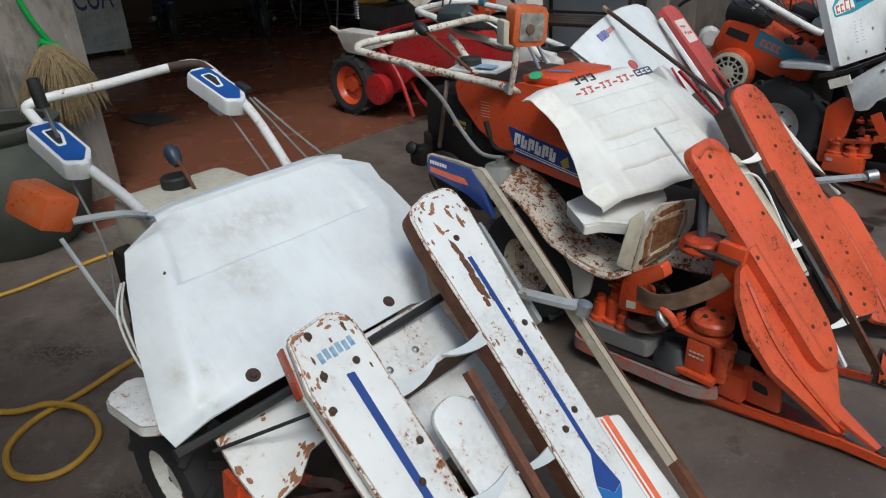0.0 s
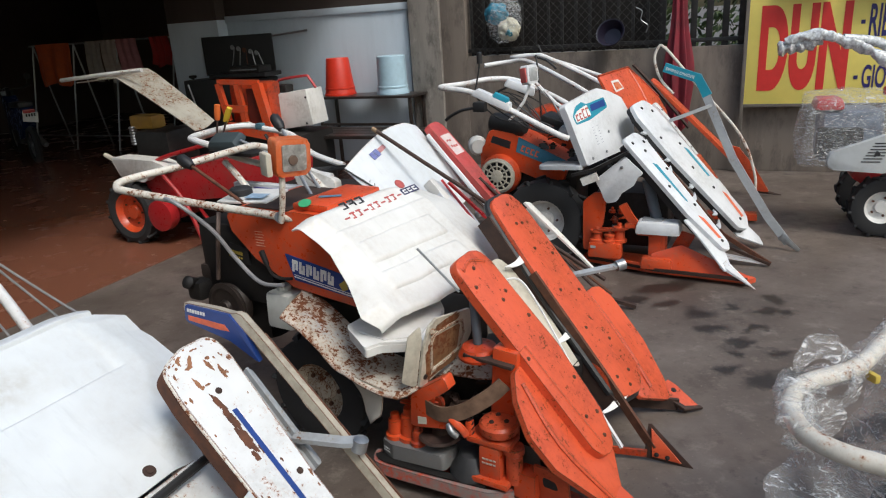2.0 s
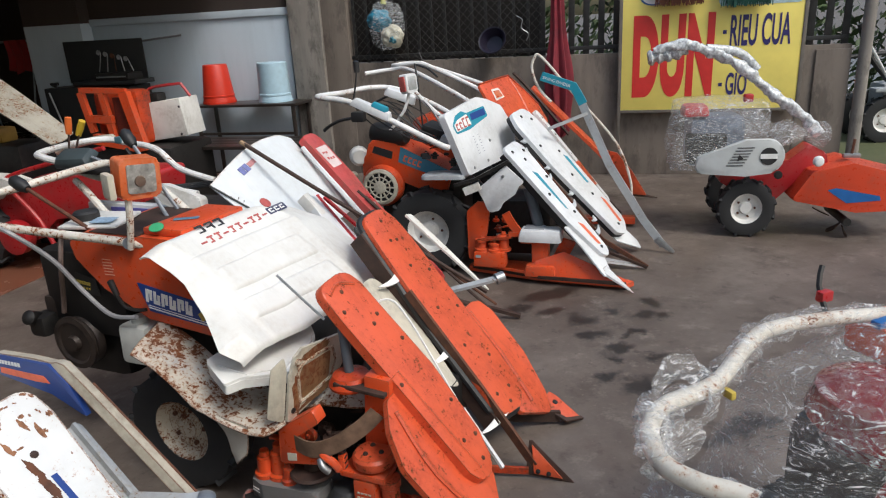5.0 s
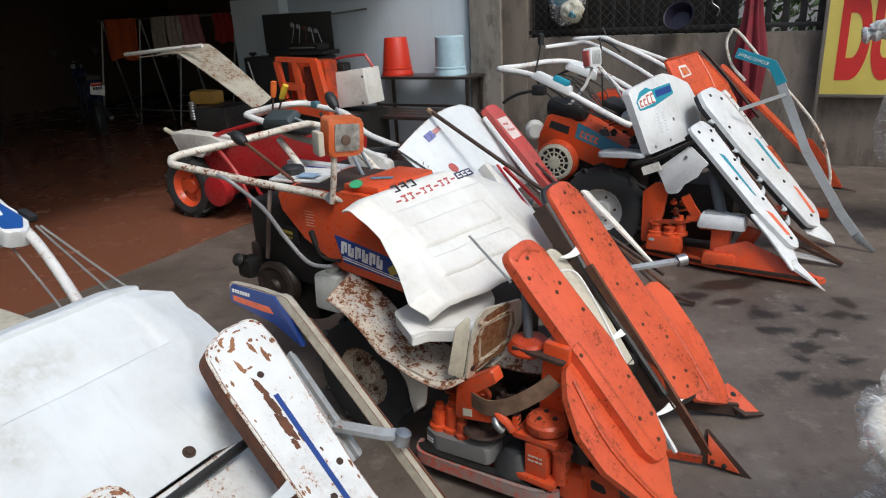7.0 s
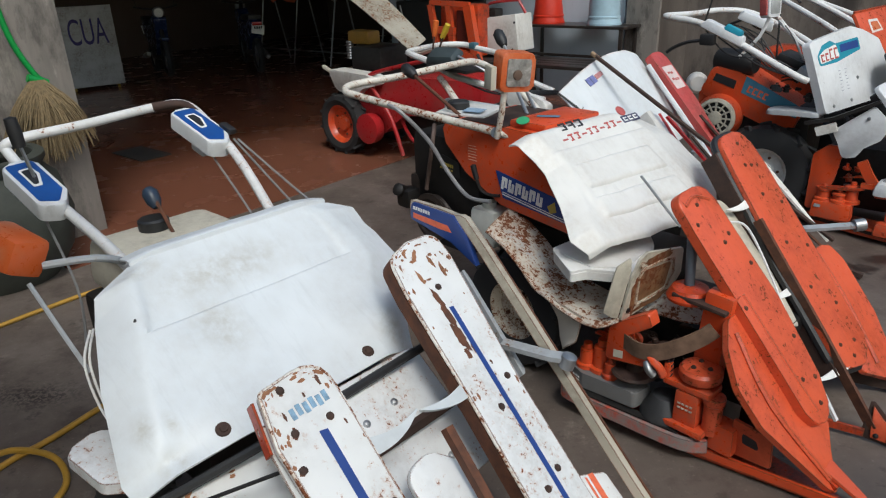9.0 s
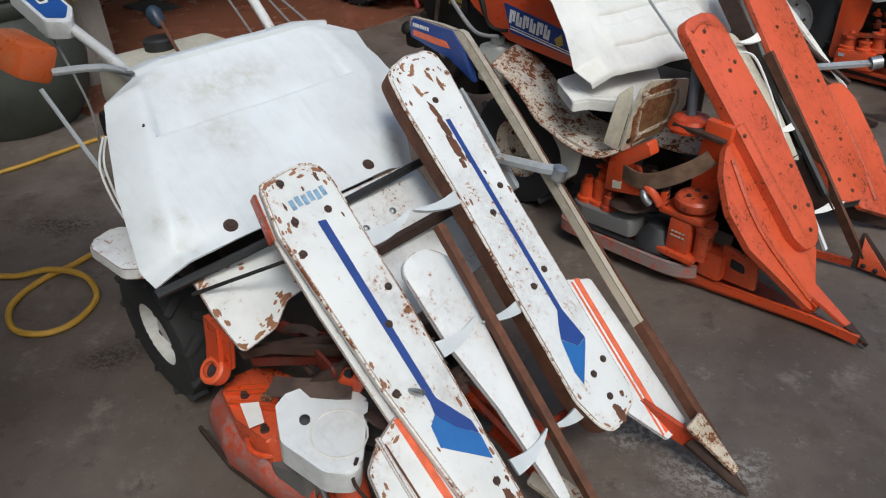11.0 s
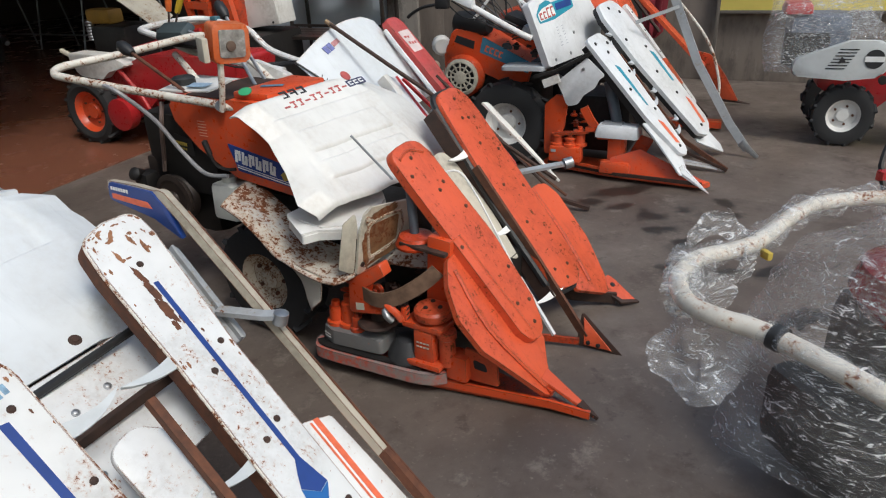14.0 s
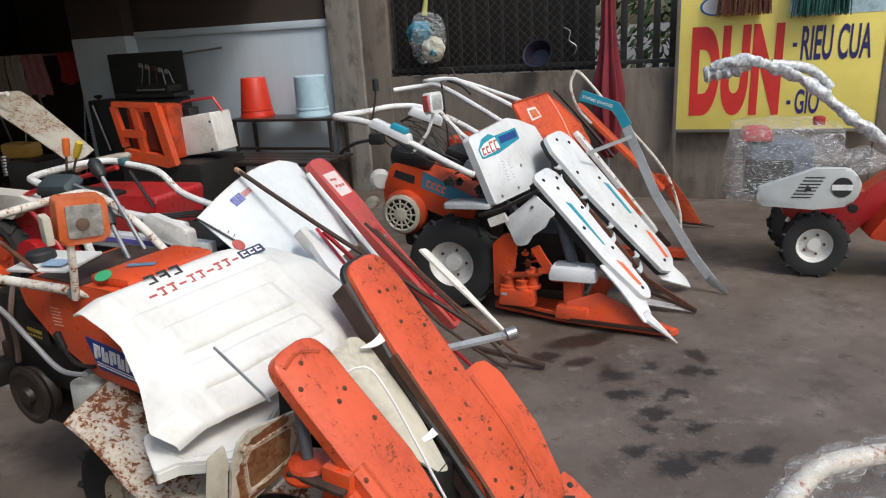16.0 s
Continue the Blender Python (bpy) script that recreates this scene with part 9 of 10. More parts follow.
    part("tank", lathe([(0, 0), (0.16, 0), (0.19, 0.05), (0.17, 0.12), (0.08, 0.16), (0, 0.17)], tr(0.26, -0.02, 0.60), 24), RED_DARK, t, "rounded dark red fuel tank")
    part("air_box", box(tr(0.45, 0.12, 0.78), 0.22, 0.16, 0.10, 0.03), ORANGE, t)
    part("blue_cap", box(tr(0.36, 0.10, 0.84), 0.06, 0.03, 0.02, 0.006), BLUE_MID, t)
    # wide black block added to make the inside of the bag as dark as shade
    part("frame", box(tr(0.30, -0.04, 0.26), 0.66, 0.44, 0.26, 0.05), IRON, t)
    part("throttle", tube([(0.24, 0.17, 0.86), (0.26, 0.22, 0.92), (0.30, 0.25, 0.96)], 0.008, 6, 2), IRON, t)
    part("throttle_knob", box(tr(0.26, 0.20, 0.90), 0.04, 0.025, 0.03, 0.006), RED, t)

    def dome(u, v):
        a = 2 * math.pi * u
        h = v * 0.5 * math.pi
        r = math.cos(h) ** 0.6 if v < 1 else 0.0
        return V((0.27 + 0.50 * r * math.cos(a), -0.02 + 0.36 * r * math.sin(a), 0.26 + 0.60 * math.sin(h)))
    bmd = bmesh.new()
    rings = []
    for j in range(25):
        rings.append([bmd.verts.new(dome(k / 48, j / 25)) for k in range(48)])
    for a, b in zip(rings, rings[1:]):
        for k in range(48):
            bmd.faces.new((a[k], a[(k + 1) % 48], b[(k + 1) % 48], b[k]))
    bmd.faces.new(rings[-1])
    d = part("film_wrap", bmd, FILM, t, "large crumpled bag of clear film")
    crumple(d, 0.05, 6, 11)
    crumple(d, 0.02, 19, 12)
    tyre_wheel("tyre", pose(0.45, -0.26, 0.20, 90, 0, 0), t, 0.205, 0.12, 0.11, WHITE_DULL)
    tyre_wheel("tyre", pose(0.45, 0.22, 0.20, 90, 0, 0), t, 0.205, 0.12, 0.11, WHITE_DULL)
    return t


near_tiller()


# ---------------------------------------------------------------- red machine at the edge of the shop
def red_machine():
    t = thing("power_tiller", pose(-0.88, 6.51, 0, 0, 0, -39), "old red power tiller with beige wing panel, orange rims", "tiller")
    tyre_wheel("tyre", pose(0.0, 0.0, 0.27, 90, 0, 0), t, 0.275, 0.17, 0.17, ORANGE, 12)
    tyre_wheel("tyre", pose(0.0, 0.62, 0.27, 90, 0, 0), t, 0.275, 0.17, 0.17, ORANGE, 12)
    side = Matrix(((1, 0, 0, 0), (0, 0, -1, 0), (0, 1, 0, 0), (0, 0, 0, 1)))
    part("body", slab(rounded([(0.05, 0.22, 0.05), (0.02, 0.52, 0.05), (0.30, 0.60), (0.60, 0.72, 0.03), (1.55, 0.74, 0.04), (1.50, 0.48, 0.04), (0.70, 0.40), (0.45, 0.22, 0.06)], 0.03), 0.46, side @ tr(0, 0, -0.50), 0.02), RED, t, "red sheet-metal body")
    part("drum", lathe([(0, 0), (0.12, 0), (0.13, 0.03), (0.13, 0.10), (0, 0.12)], pose(0.36, 0.02, 0.27, 90, 0, 0), 20), RED, t)
    part("guard_rail", tube([(0.74, -0.03, 0.08), (0.62, -0.03, 0.38), (0.42, -0.02, 0.60), (0.33, 0.0, 0.68), (0.42, 0.02, 0.74), (0.84, 0.05, 0.84), (1.25, 0.05, 0.93)], 0.018, 8, 5), RED, t, "bent red guard rail")
    part("white_fender", slab(rounded([(-0.14, 0.74, 0.03), (0.35, 0.72, 0.05), (0.55, 0.66), (0.30, 0.60), (0.22, 0.54, 0.05), (-0.04, 0.56, 0.06)], 0.03), 0.16, side @ tr(0, 0, -0.12), 0.015), WHITE_DULL, t, "pale grey fender box")
    part("peg", tube([(-0.30, 0.05, 0.74), (-0.20, 0.05, 0.70)], 0.02, 7, 1), CREAM, t)

    def wing(u, v):
        x = -0.52 + 1.15 * u
        z = 1.345 + 0.03 * math.sin(u * 3) - 0.42 * max(0, u - 0.38) / 0.62
        w = 0.34 - 0.20 * max(0, u - 0.45)
        return V((x, 0.10 + w * v + 0.10 * u, z + 0.05 * v - 0.02 * math.sin(v * 3.14)))
    part("wing_panel", sheet(wing, 26, 10, 0.006), paint("beige_sheet_worn", (0.38, 0.355, 0.30), 0.55, 0.7, 0.55, scuff=0.5), t, "beige wing panel with rust freckles")
    bmr = tube([(-0.74, 0.12, 1.365), (-0.2, 0.16, 1.40), (0.16, 0.20, 1.42)], 0.017, 8, 3)
    part("roller_bar", bmr, TUBE_WHITE, t, "white bar along the panel edge")
    part("yellow_tank", box(tr(-0.14, 0.42, 0.97), 0.28, 0.16, 0.12, 0.03), plain("ochre_paint", (0.34, 0.19, 0.03), 0.5), t)
    part("engine", box(tr(0.02, 0.45, 0.76), 0.40, 0.36, 0.30, 0.05), IRON, t, "dark engine")
    part("spring", lathe([(0.03, k * 0.012) if k % 2 else (0.038, k * 0.012) for k in range(14)], tr(-0.26, 0.35, 0.78), 10), STEEL, t)
    hb = part("handlebar", tube([(0.62, 0.25, 0.86), (0.90, 0.22, 0.93), (1.20, 0.20, 0.98), (0.95, 0.35, 0.95), (0.60, 0.35, 0.89)], 0.020, 8, 5), CREAM, t, "pale hand tube")
    part("under_frame", tube([(0.62, 0.08, 0.38), (0.72, 0.10, 0.20), (0.90, 0.12, 0.08)], 0.016, 7, 3), RED, t)
    part("gearbox", box(tr(0.75, 0.30, 0.30), 0.36, 0.28, 0.30, 0.06), IRON, t)
    return t


red_machine()


# ---------------------------------------------------------------- orange combine part by the table
def combine_part():
    t = thing("threshing_unit", B @ tr(-4.40, -1.85, 0), "orange threshing unit with a white side box and red rail", "farm machine")
    side = Matrix(((1, 0, 0, 0), (0, 0, -1, 0), (0, 1, 0, 0), (0, 0, 0, 1)))
    cow = bmesh.new()
    post = [((-0.29, 1.20), (0.22, 1.18), 0.05), ((-0.29, 1.18), (-0.22, 0.80), 0.06), ((-0.05, 1.17), (0.0, 0.70), 0.06), ((0.20, 1.17), (0.31, 0.62), 0.09), ((-0.25, 0.93), (0.02, 0.92), 0.07), ((-0.22, 0.74), (0.28, 0.66), 0.10)]
    for a, b, w in post:
        add_bar(cow, [side @ V((*a, 0)), side @ V((*b, 0))], w, w * 0.8, up=(0, 1, 0))
    part("cowl_frame", cow, ORANGE, t, "orange moulded cowl with openings")
    part("cowl_back", box(tr(0.02, 0.18, 0.92), 0.50, 0.22, 0.52, 0.05), ORANGE_OILY, t)
    part("cowl_dark", box(tr(0.10, 0.045, 0.94), 0.16, 0.02, 0.36, 0.01), plain("dark_red_mesh", (0.12, 0.02, 0.012), 0.6, vary=0.4, scale=80), t)
    bx = part("side_box", box(tr(0.36, 0.38, 0.87) @ pose(0, 0, 0, 0, -7, 0), 0.54, 0.30, 0.36, 0.012), WHITE_DULL, t, "dusty white box with bolt holes")
    for x, z in ((0.12, 0.72), (0.58, 0.74), (0.60, 1.0), (0.14, 0.98)):
        part("bolt", lathe([(0, 0), (0.012, 0), (0.012, 0.006), (0, 0.006)], pose(x, 0.228, z, 90, 0, 0), 8), INK, bx)
    part("edge_plate", box(tr(0.085, 0.222, 0.83) @ pose(0, 0, 0, 0, -7, 0), 0.03, 0.012, 0.34, 0.003), INK, bx)
    part("red_rail", tube([(0.16, 0.40, 1.10), (0.18, 0.40, 1.165), (0.50, 0.40, 1.20), (0.55, 0.40, 1.18), (0.62, 0.40, 1.08)], 0.014, 8, 4), RED, t)
    part("top_gear", box(tr(0.22, 0.40, 1.08), 0.16, 0.14, 0.08, 0.02), IRON, t)
    part("base", box(tr(0.12, 0.35, 0.34), 0.95, 0.70, 0.62, 0.06), IRON, t, "dark machine base")
    return t


combine_part()


# ---------------------------------------------------------------- fence, sign and things along the side wall
def fence():
    t = thing("fence", B, "dark steel bar fence with chain-link mesh on the low wall", "fence", kind="")
    DARK = plain("dark_fence_steel", (0.035, 0.034, 0.034), 0.6, 0.3, vary=0.4)
    bmr = box(tr(-0.20, 0.06, 2.62), 4.95, 0.05, 0.05, 0.006)
    part("rail", bmr, DARK, t)
    part("rail", box(tr(-0.20, 0.06, 1.30), 4.95, 0.04, 0.04, 0.006), DARK, t)
    proto = None
    for k in range(34):
        u = -2.62 + 0.148 * k
        if 0.24 < u < 1.92:
            continue
        w = 0.030 if u < -0.6 else 0.062
        if proto is None or proto[0] != w:
            ob = part("bar", box(tr(0, 0.06, 1.93), w, 0.02, 1.38, 0.004), DARK, t)
            proto = (w, ob.data)
        else:
            ob = new("bar", proto[1])
            ob.parent = t
        ob.location = (u, 0, 0)
    bmw = bmesh.new()
    step = 0.085
    for k in range(60):
        for s in (-1, 1):
            u0 = -2.65 + step * (k - 14 if s > 0 else k)
            a, b = V((u0, 0.035 + 0.004 * s, 1.26)), V((u0 + s * 1.25, 0.035 + 0.004 * s, 2.55))
            lo, hi = -2.65, -0.55
            d = b - a
            t0 = max(0.0, min(1.0, ((lo if s > 0 else hi) - a.x) / d.x)) if (a.x < lo if s > 0 else a.x > hi) else 0.0
            t1 = max(0.0, min(1.0, ((hi if s > 0 else lo) - a.x) / d.x)) if (b.x > hi if s > 0 else b.x < lo) else 1.0
            if t1 - t0 > 0.02 and lo - 0.01 <= (a + d * t0).x <= hi + 0.01:
                add_tube(bmw, [a + d * t0, a + d * t1], 0.0022, 4, 1)
    w = part("chain_link_mesh", bmw, plain("dull_wire", (0.09, 0.082, 0.075), 0.6, 0.4), t, "rusty diamond wire mesh")
    w["kind"] = "stuff"
    # added backdrop, its near-black colour stands in for the shade behind the mesh
    part("dark_backdrop", box(tr(-1.62, 0.20, 1.95), 2.1, 0.02, 1.42, 0.004), plain("brown_shade_backdrop", (0.018, 0.015, 0.013), 0.8, vary=0.4, scale=3), t, "added dark backdrop for the dim depth behind the mesh")
    return t


fence()

YELLOW = plain("yellow_sign_board", (0.84, 0.70, 0.17), 0.35, vary=0.10, scale=3, bumpy=0)
SIGN_RED = plain("red_sign_paint", (0.62, 0.035, 0.03), 0.4, vary=0.1, bumpy=0)
SIGN_BLUE = plain("navy_sign_paint", (0.03, 0.025, 0.14), 0.4, vary=0.1, bumpy=0)
sign = thing("sign_board", B @ tr(0.037, 0, 0) @ Matrix.Diagonal((0.94, 1, 0.972, 1)), "large yellow food sign with red and navy letters", "sign")
part("board", box(tr(1.09, -0.09, 1.36), 1.72, 0.02, 1.34, 0.003), YELLOW, sign)
for x, w in ((0.215, 0.035), (1.965, 0.035)):
    part("frame_post", box(tr(x, -0.085, 1.02), w, 0.045, 2.04, 0.004), plain("dull_frame_steel", (0.16, 0.14, 0.12), 0.6, 0.2) if x < 1 else bpy.data.materials["dull_frame_steel"], sign)
for z in (0.685, 2.04):
    part("frame_rail", box(tr(1.09, -0.085, z), 1.72, 0.04, 0.03, 0.003), bpy.data.materials["dull_frame_steel"], sign)
SM = B @ Matrix(((1, 0, 0, 0), (0, 0, -1, -0.101), (0, 1, 0, 0), (0, 0, 0, 1)))
SL = B.inverted() @ SM
for word, x, z, h, w, mat in (("D", 0.345, 0.83, 0.80, 0.26, SIGN_RED), ("U", 0.62, 0.83, 0.80, 0.24, SIGN_RED), ("N", 0.88, 0.83, 0.80, 0.26, SIGN_RED), ("RIEU CUA", 1.285, 1.30, 0.295, 0.56, SIGN_BLUE), ("-", 1.215, 1.42, 0.035, 0.035, SIGN_BLUE), ("GI\u00d2", 1.275, 0.835, 0.27, 0.20, SIGN_BLUE), ("-", 1.205, 0.92, 0.035, 0.035, SIGN_BLUE)):
    lettering("letters", word, h, SL @ tr(x, z, 0), mat, sign, w, bold=0.055 if mat is SIGN_RED else 0.02)
ring = part("oval_mark", lathe([(0.085, 0), (0.10, 0), (0.10, 0.002), (0.085, 0.002)], SL @ tr(0.53, 1.80, 0.001) @ Matrix.Diagonal((1.3, 0.8, 1, 1)), 28), BLUE_MID, sign)
part("oval_mark", lathe([(0, 0), (0.084, 0), (0.084, 0.001), (0, 0.001)], SL @ tr(0.53, 1.80, 0.001) @ Matrix.Diagonal((1.3, 0.8, 1, 1)), 28), WHITE_INK, sign)
part("food_picture", slab(rounded([(1.16, 1.68), (1.16, 1.95), (1.93, 1.95), (1.93, 1.68)], 0.05), 0.001, SL @ tr(0, 0, 0.001), 0), plain("pale_blue_picture", (0.42, 0.56, 0.62), 0.5, vary=0.5, scale=14, bumpy=0), sign)


def mop(u, v, z, w, drop, col, label):
    t = thing("mop_head", B @ tr(u, v, z), label, "mop", "mops hung before the sign")
    m = plain(col[0], col[1], 0.85, vary=0.5, scale=60, bumpy=0.3)
    rnd = random.Random(int(u * 100))
    bmm = bmesh.new()
    for k in range(150):
        x, y = rnd.uniform(-w / 2, w / 2), rnd.uniform(-0.05, 0.03)
        l = drop * rnd.uniform(0.9, 1.05)
        j = rnd.uniform(-0.015, 0.015)
        add_tube(bmm, [(x * 0.96, y, 0), (x + j, y - 0.012, -l * 0.5), (x * 1.03 + j * 1.5, y - 0.01, -l)], 0.0055, 4, 3)
    o = part("yarn", bmm, m, t)
    o["kind"] = "stuff"
    part("binding", box(tr(0, -0.01, 0.01), w, 0.08, 0.05, 0.015), m, t)
    part("stick", tube([(0, 0, 0.0), (0, 0.02, 0.9)], 0.012, 8, 1), plain("pale_wood_stick", (0.42, 0.30, 0.17), 0.6) if "pale_wood_stick" not in bpy.data.materials else bpy.data.materials["pale_wood_stick"], t)


mop(0.77, -0.17, 1.98, 0.40, 0.31, ("brown_yarn", (0.15, 0.055, 0.030)), "brown string mop hung upside down before the sign")
mop(1.36, -0.17, 1.96, 0.40, 0.33, ("green_yarn", (0.028, 0.11, 0.085)), "dark green string mop hung before the sign")

# folded parasol
par = thing("parasol", B @ tr(-0.38, -0.14, 0), "tall folded dark red parasol leaning at the wall", "parasol")
CLOTH = plain("dark_red_cloth", (0.20, 0.014, 0.026), 0.7, vary=0.35, scale=9, bumpy=0.15)


def folds(u, v):
    a = 2 * math.pi * u
    z = 0.42 + 1.85 * v
    r = (0.075 + 0.055 * math.exp(-((z - 1.0) / 0.35) ** 2) - 0.030 * v) * (1 + 0.28 * math.cos(a * 7 + 2 * v)) * (0.35 if z < 0.46 else 1)
    return V((r * math.cos(a) + 0.03 * (1 - v), 0.7 * r * math.sin(a), z))


bmp = bmesh.new()
rr = [[bmp.verts.new(folds(k / 56, j / 30)) for k in range(56)] for j in range(31)]
for a, b in zip(rr, rr[1:]):
    for k in range(56):
        bmp.faces.new((a[k], a[(k + 1) % 56], b[(k + 1) % 56], b[k]))
bmp.faces.new(rr[-1])
bmp.faces.new(rr[0][::-1])
part("canopy", bmp, CLOTH, par)
part("pole", tube([(0.03, 0, 0.0), (0.0, 0, 2.35)], 0.018, 8, 1), STEEL, par)
part("base", lathe([(0, 0), (0.13, 0), (0.13, 0.04), (0.04, 0.06), (0.04, 0.14), (0, 0.14)], tr(0.03, 0, 0), 20), IRON, par)

# bag of balls and purple basin on the fence
bag = thing("plastic_bag", B @ tr(-2.22, -0.06, 1.40), "clear plastic bag with teal and cream cloths hung on the fence", "bag")


def blob(at, r, seed, mat, name, film=False):
    bmb = bmesh.new()
    bmesh.ops.create_icosphere(bmb, subdivisions=4, radius=1.0)
    for v in bmb.verts:
        n3 = noise.noise_vector(v.co * 2.2 + V((seed, 0, 0)))
        v.co = V((v.co.x * r[0], v.co.y * r[1], v.co.z * r[2])) + n3 * 0.35 * min(r) + V(at)
    return part(name, bmb, mat, bag)


blob((-0.06, 0, 0.28), (0.13, 0.08, 0.11), 1, plain("teal_cloth", (0.03, 0.20, 0.30), 0.6, vary=0.7, scale=16), "bundle")
blob((0.08, 0, 0.11), (0.12, 0.08, 0.12), 5, plain("cream_cloth", (0.55, 0.53, 0.42), 0.6, vary=0.4, scale=16), "bundle")
blob((0.10, -0.03, 0.08), (0.055, 0.06, 0.05), 8, plain("teal_wool", (0.04, 0.17, 0.22), 0.7), "bundle")
f = blob((0.02, 0, 0.22), (0.19, 0.12, 0.26), 3, FILM, "film")
f.visible_shadow = False
part("bag_neck", tube([(0.0, 0, 0.44), (0.02, 0.03, 0.62), (0.02, 0.05, 0.90)], lambda q: 0.03 * (1 - q) + 0.005, 8, 4), plain("yellow_green_film", (0.42, 0.42, 0.12), 0.3), bag)
basin = thing("basin", B @ tr(-1.02, -0.09, 1.38) @ pose(0, 0, 0, 62, -14, 0) @ Matrix.Scale(0.8, 4), "dark purple plastic basin hooked on the fence", "basin")
part("bowl", lathe([(0, 0), (0.11, 0), (0.17, 0.12), (0.185, 0.125), (0.18, 0.135), (0.165, 0.13), (0.105, 0.012), (0, 0.012)], Matrix.Identity(4), 28), plain("purple_plastic", (0.008, 0.006, 0.018), 0.4), basin)
wire = thing("wire_hook", B @ tr(-0.80, -0.04, 1.45), "thin bent wire hook on the fence mesh", "hook")
part("wire", tube([(0, 0, 0.2), (0.06, 0, 0.16), (0.05, 0, 0.08), (0.12, 0, 0.02), (0.10, 0, -0.05)], 0.004, 5, 5), STEEL, wire)

# end of the wall: pier, gate post, outside verge and a parked machine
bslab("wall_pier", 2.02, 2.32, -0.02, 0.0, 0, 1.20, WALL_RAW, "rough end of the low wall", "wall")
post = tagged(part("gate_post", lathe([(0, 0), (0.055, 0), (0.05, 3.4), (0, 3.4)], B @ tr(2.42, -0.05, 0), 16), PILLAR), "round grey gate post", "post", kind="structure")
GRASS = wall_material("verge_grass", (0.075, 0.105, 0.035), (0.12, 0.11, 0.06), 0.2)
bslab("verge", 2.5, 14.0, -2.2, 4.0, -0.04, 0.012, GRASS, "patchy grass verge outside the gate", "ground", 0.002)
ROAD = wall_material("grey_road", (0.16, 0.165, 0.17), (0.14, 0.145, 0.15), 0.1)
bslab("road", -10.0, 40.0, 7.0, 15.0, -0.04, 0.015, ROAD, "grey asphalt road beyond the verge", "road", 0.002)
bslab("road_line", -10.0, 40.0, 7.35, 7.5, -0.03, 0.019, WHITE_INK, "white line on the road edge", "road marking", 0.002)
out = thing("power_tiller", pose(8.35, 6.15, 0.0, 0, 0, -25), "grey power tiller parked on the grass outside the gate", "tiller")
tyre_wheel("tyre", pose(0.0, -0.10, 0.27, 90, 0, 0), out, 0.28, 0.14, 0.14, WHITE_DULL, 12)
tyre_wheel("tyre", pose(0.0, 0.45, 0.27, 90, 0, 0), out, 0.28, 0.14, 0.14, WHITE_DULL, 12)
part("body", box(tr(0.25, 0.15, 0.50), 0.50, 0.34, 0.36, 0.06), GREY_PAINT, out)
part("fender", box(tr(0.05, -0.12, 0.62), 0.46, 0.16, 0.05, 0.02), GREY_PAINT, out)
part("handle", tube([(0.1, 0.1, 0.7), (-0.15, 0.1, 1.0), (-0.30, 0.1, 1.35)], 0.03, 8, 3), BLACK, out)
part("stay", tube([(0.05, -0.1, 0.65), (-0.25, -0.05, 1.15)], 0.016, 8, 1), TUBE_WHITE, out)
part("cross_arm", tube([(-0.5, 0.1, 0.98), (0.15, 0.1, 1.02)], 0.025, 8, 1), BLACK, out)


def far_trees():
    """A dim hedge behind the fence: many small leaf cards in uneven clumps."""
    rnd = random.Random(5)
    verts, faces = [], []
    for k in range(17000):
        u = rnd.uniform(-1.5, 9.0)
        z = 0.3 + 4.2 * rnd.random() ** 1.1
        v = 3.2 + rnd.gauss(0, 0.5) + 0.4 * math.sin(u * 2.1)
        if noise.noise(V((u * 0.9, v * 0.8, z * 0.9))) < -0.25:
            continue
        c = V((u, v, z))
        n1 = V((rnd.gauss(0, 1), rnd.gauss(0, 1), rnd.gauss(0, 1))).normalized()
        n2 = n1.orthogonal().normalized()
        n3 = n1.cross(n2)
        s = rnd.uniform(0.05, 0.11)
        i = len(verts)
        verts += [c - n2 * s, c + n3 * s * 0.4, c + n2 * s, c - n3 * s * 0.4]
        faces.append((i, i + 1, i + 2, i + 3))
    me = bpy.data.meshes.new("hedge")
    me.from_pydata([B @ v for v in verts], [], faces)
    me.materials.append(plain("dark_leaf", (0.045, 0.075, 0.022), 0.6, vary=0.5, scale=2, bumpy=0))
    tagged(new("hedge", me), "dense dark green hedge behind the fence", "hedge", kind="stuff")


far_trees()


# ---------------------------------------------------------------- inside the shop
DARK_WOOD = plain("dark_table_wood", (0.030, 0.023, 0.020), 0.3, vary=0.4, scale=8)
tab = thing("table", B @ tr(-3.81, -0.28, 0), "dark narrow table against the pale blue wall", "table")
part("tabletop", box(tr(0, 0, 0.862), 1.30, 0.42, 0.03, 0.006), DARK_WOOD, tab)
for x in (-0.60, 0.60):
    for y0 in (-0.18, 0.18):
        part("leg", box(tr(x, y0, 0.425), 0.035, 0.035, 0.845, 0.004), DARK_WOOD, tab)
part("stretcher", box(tr(0, -0.18, 0.55), 1.2, 0.025, 0.03, 0.003), DARK_WOOD, tab)


def bucket(u, v, z, r0, r1, h, mat, label):
    t = thing("bucket", B @ tr(u, v, z), label, "bucket", "buckets on the table")
    part("shell", lathe([(0, h), (r1 * 0.95, h), (r1, h - 0.01), (r0 * 0.93, h * 0.22), (r0 * 0.97, h * 0.21), (r0 * 0.97, h * 0.17), (r0 * 0.94, h * 0.16), (r0, 0.02), (r0 * 1.03, 0.02), (r0 * 1.03, 0), (r0 * 0.95, 0)], Matrix.Identity(4), 30), mat, t)
    return t


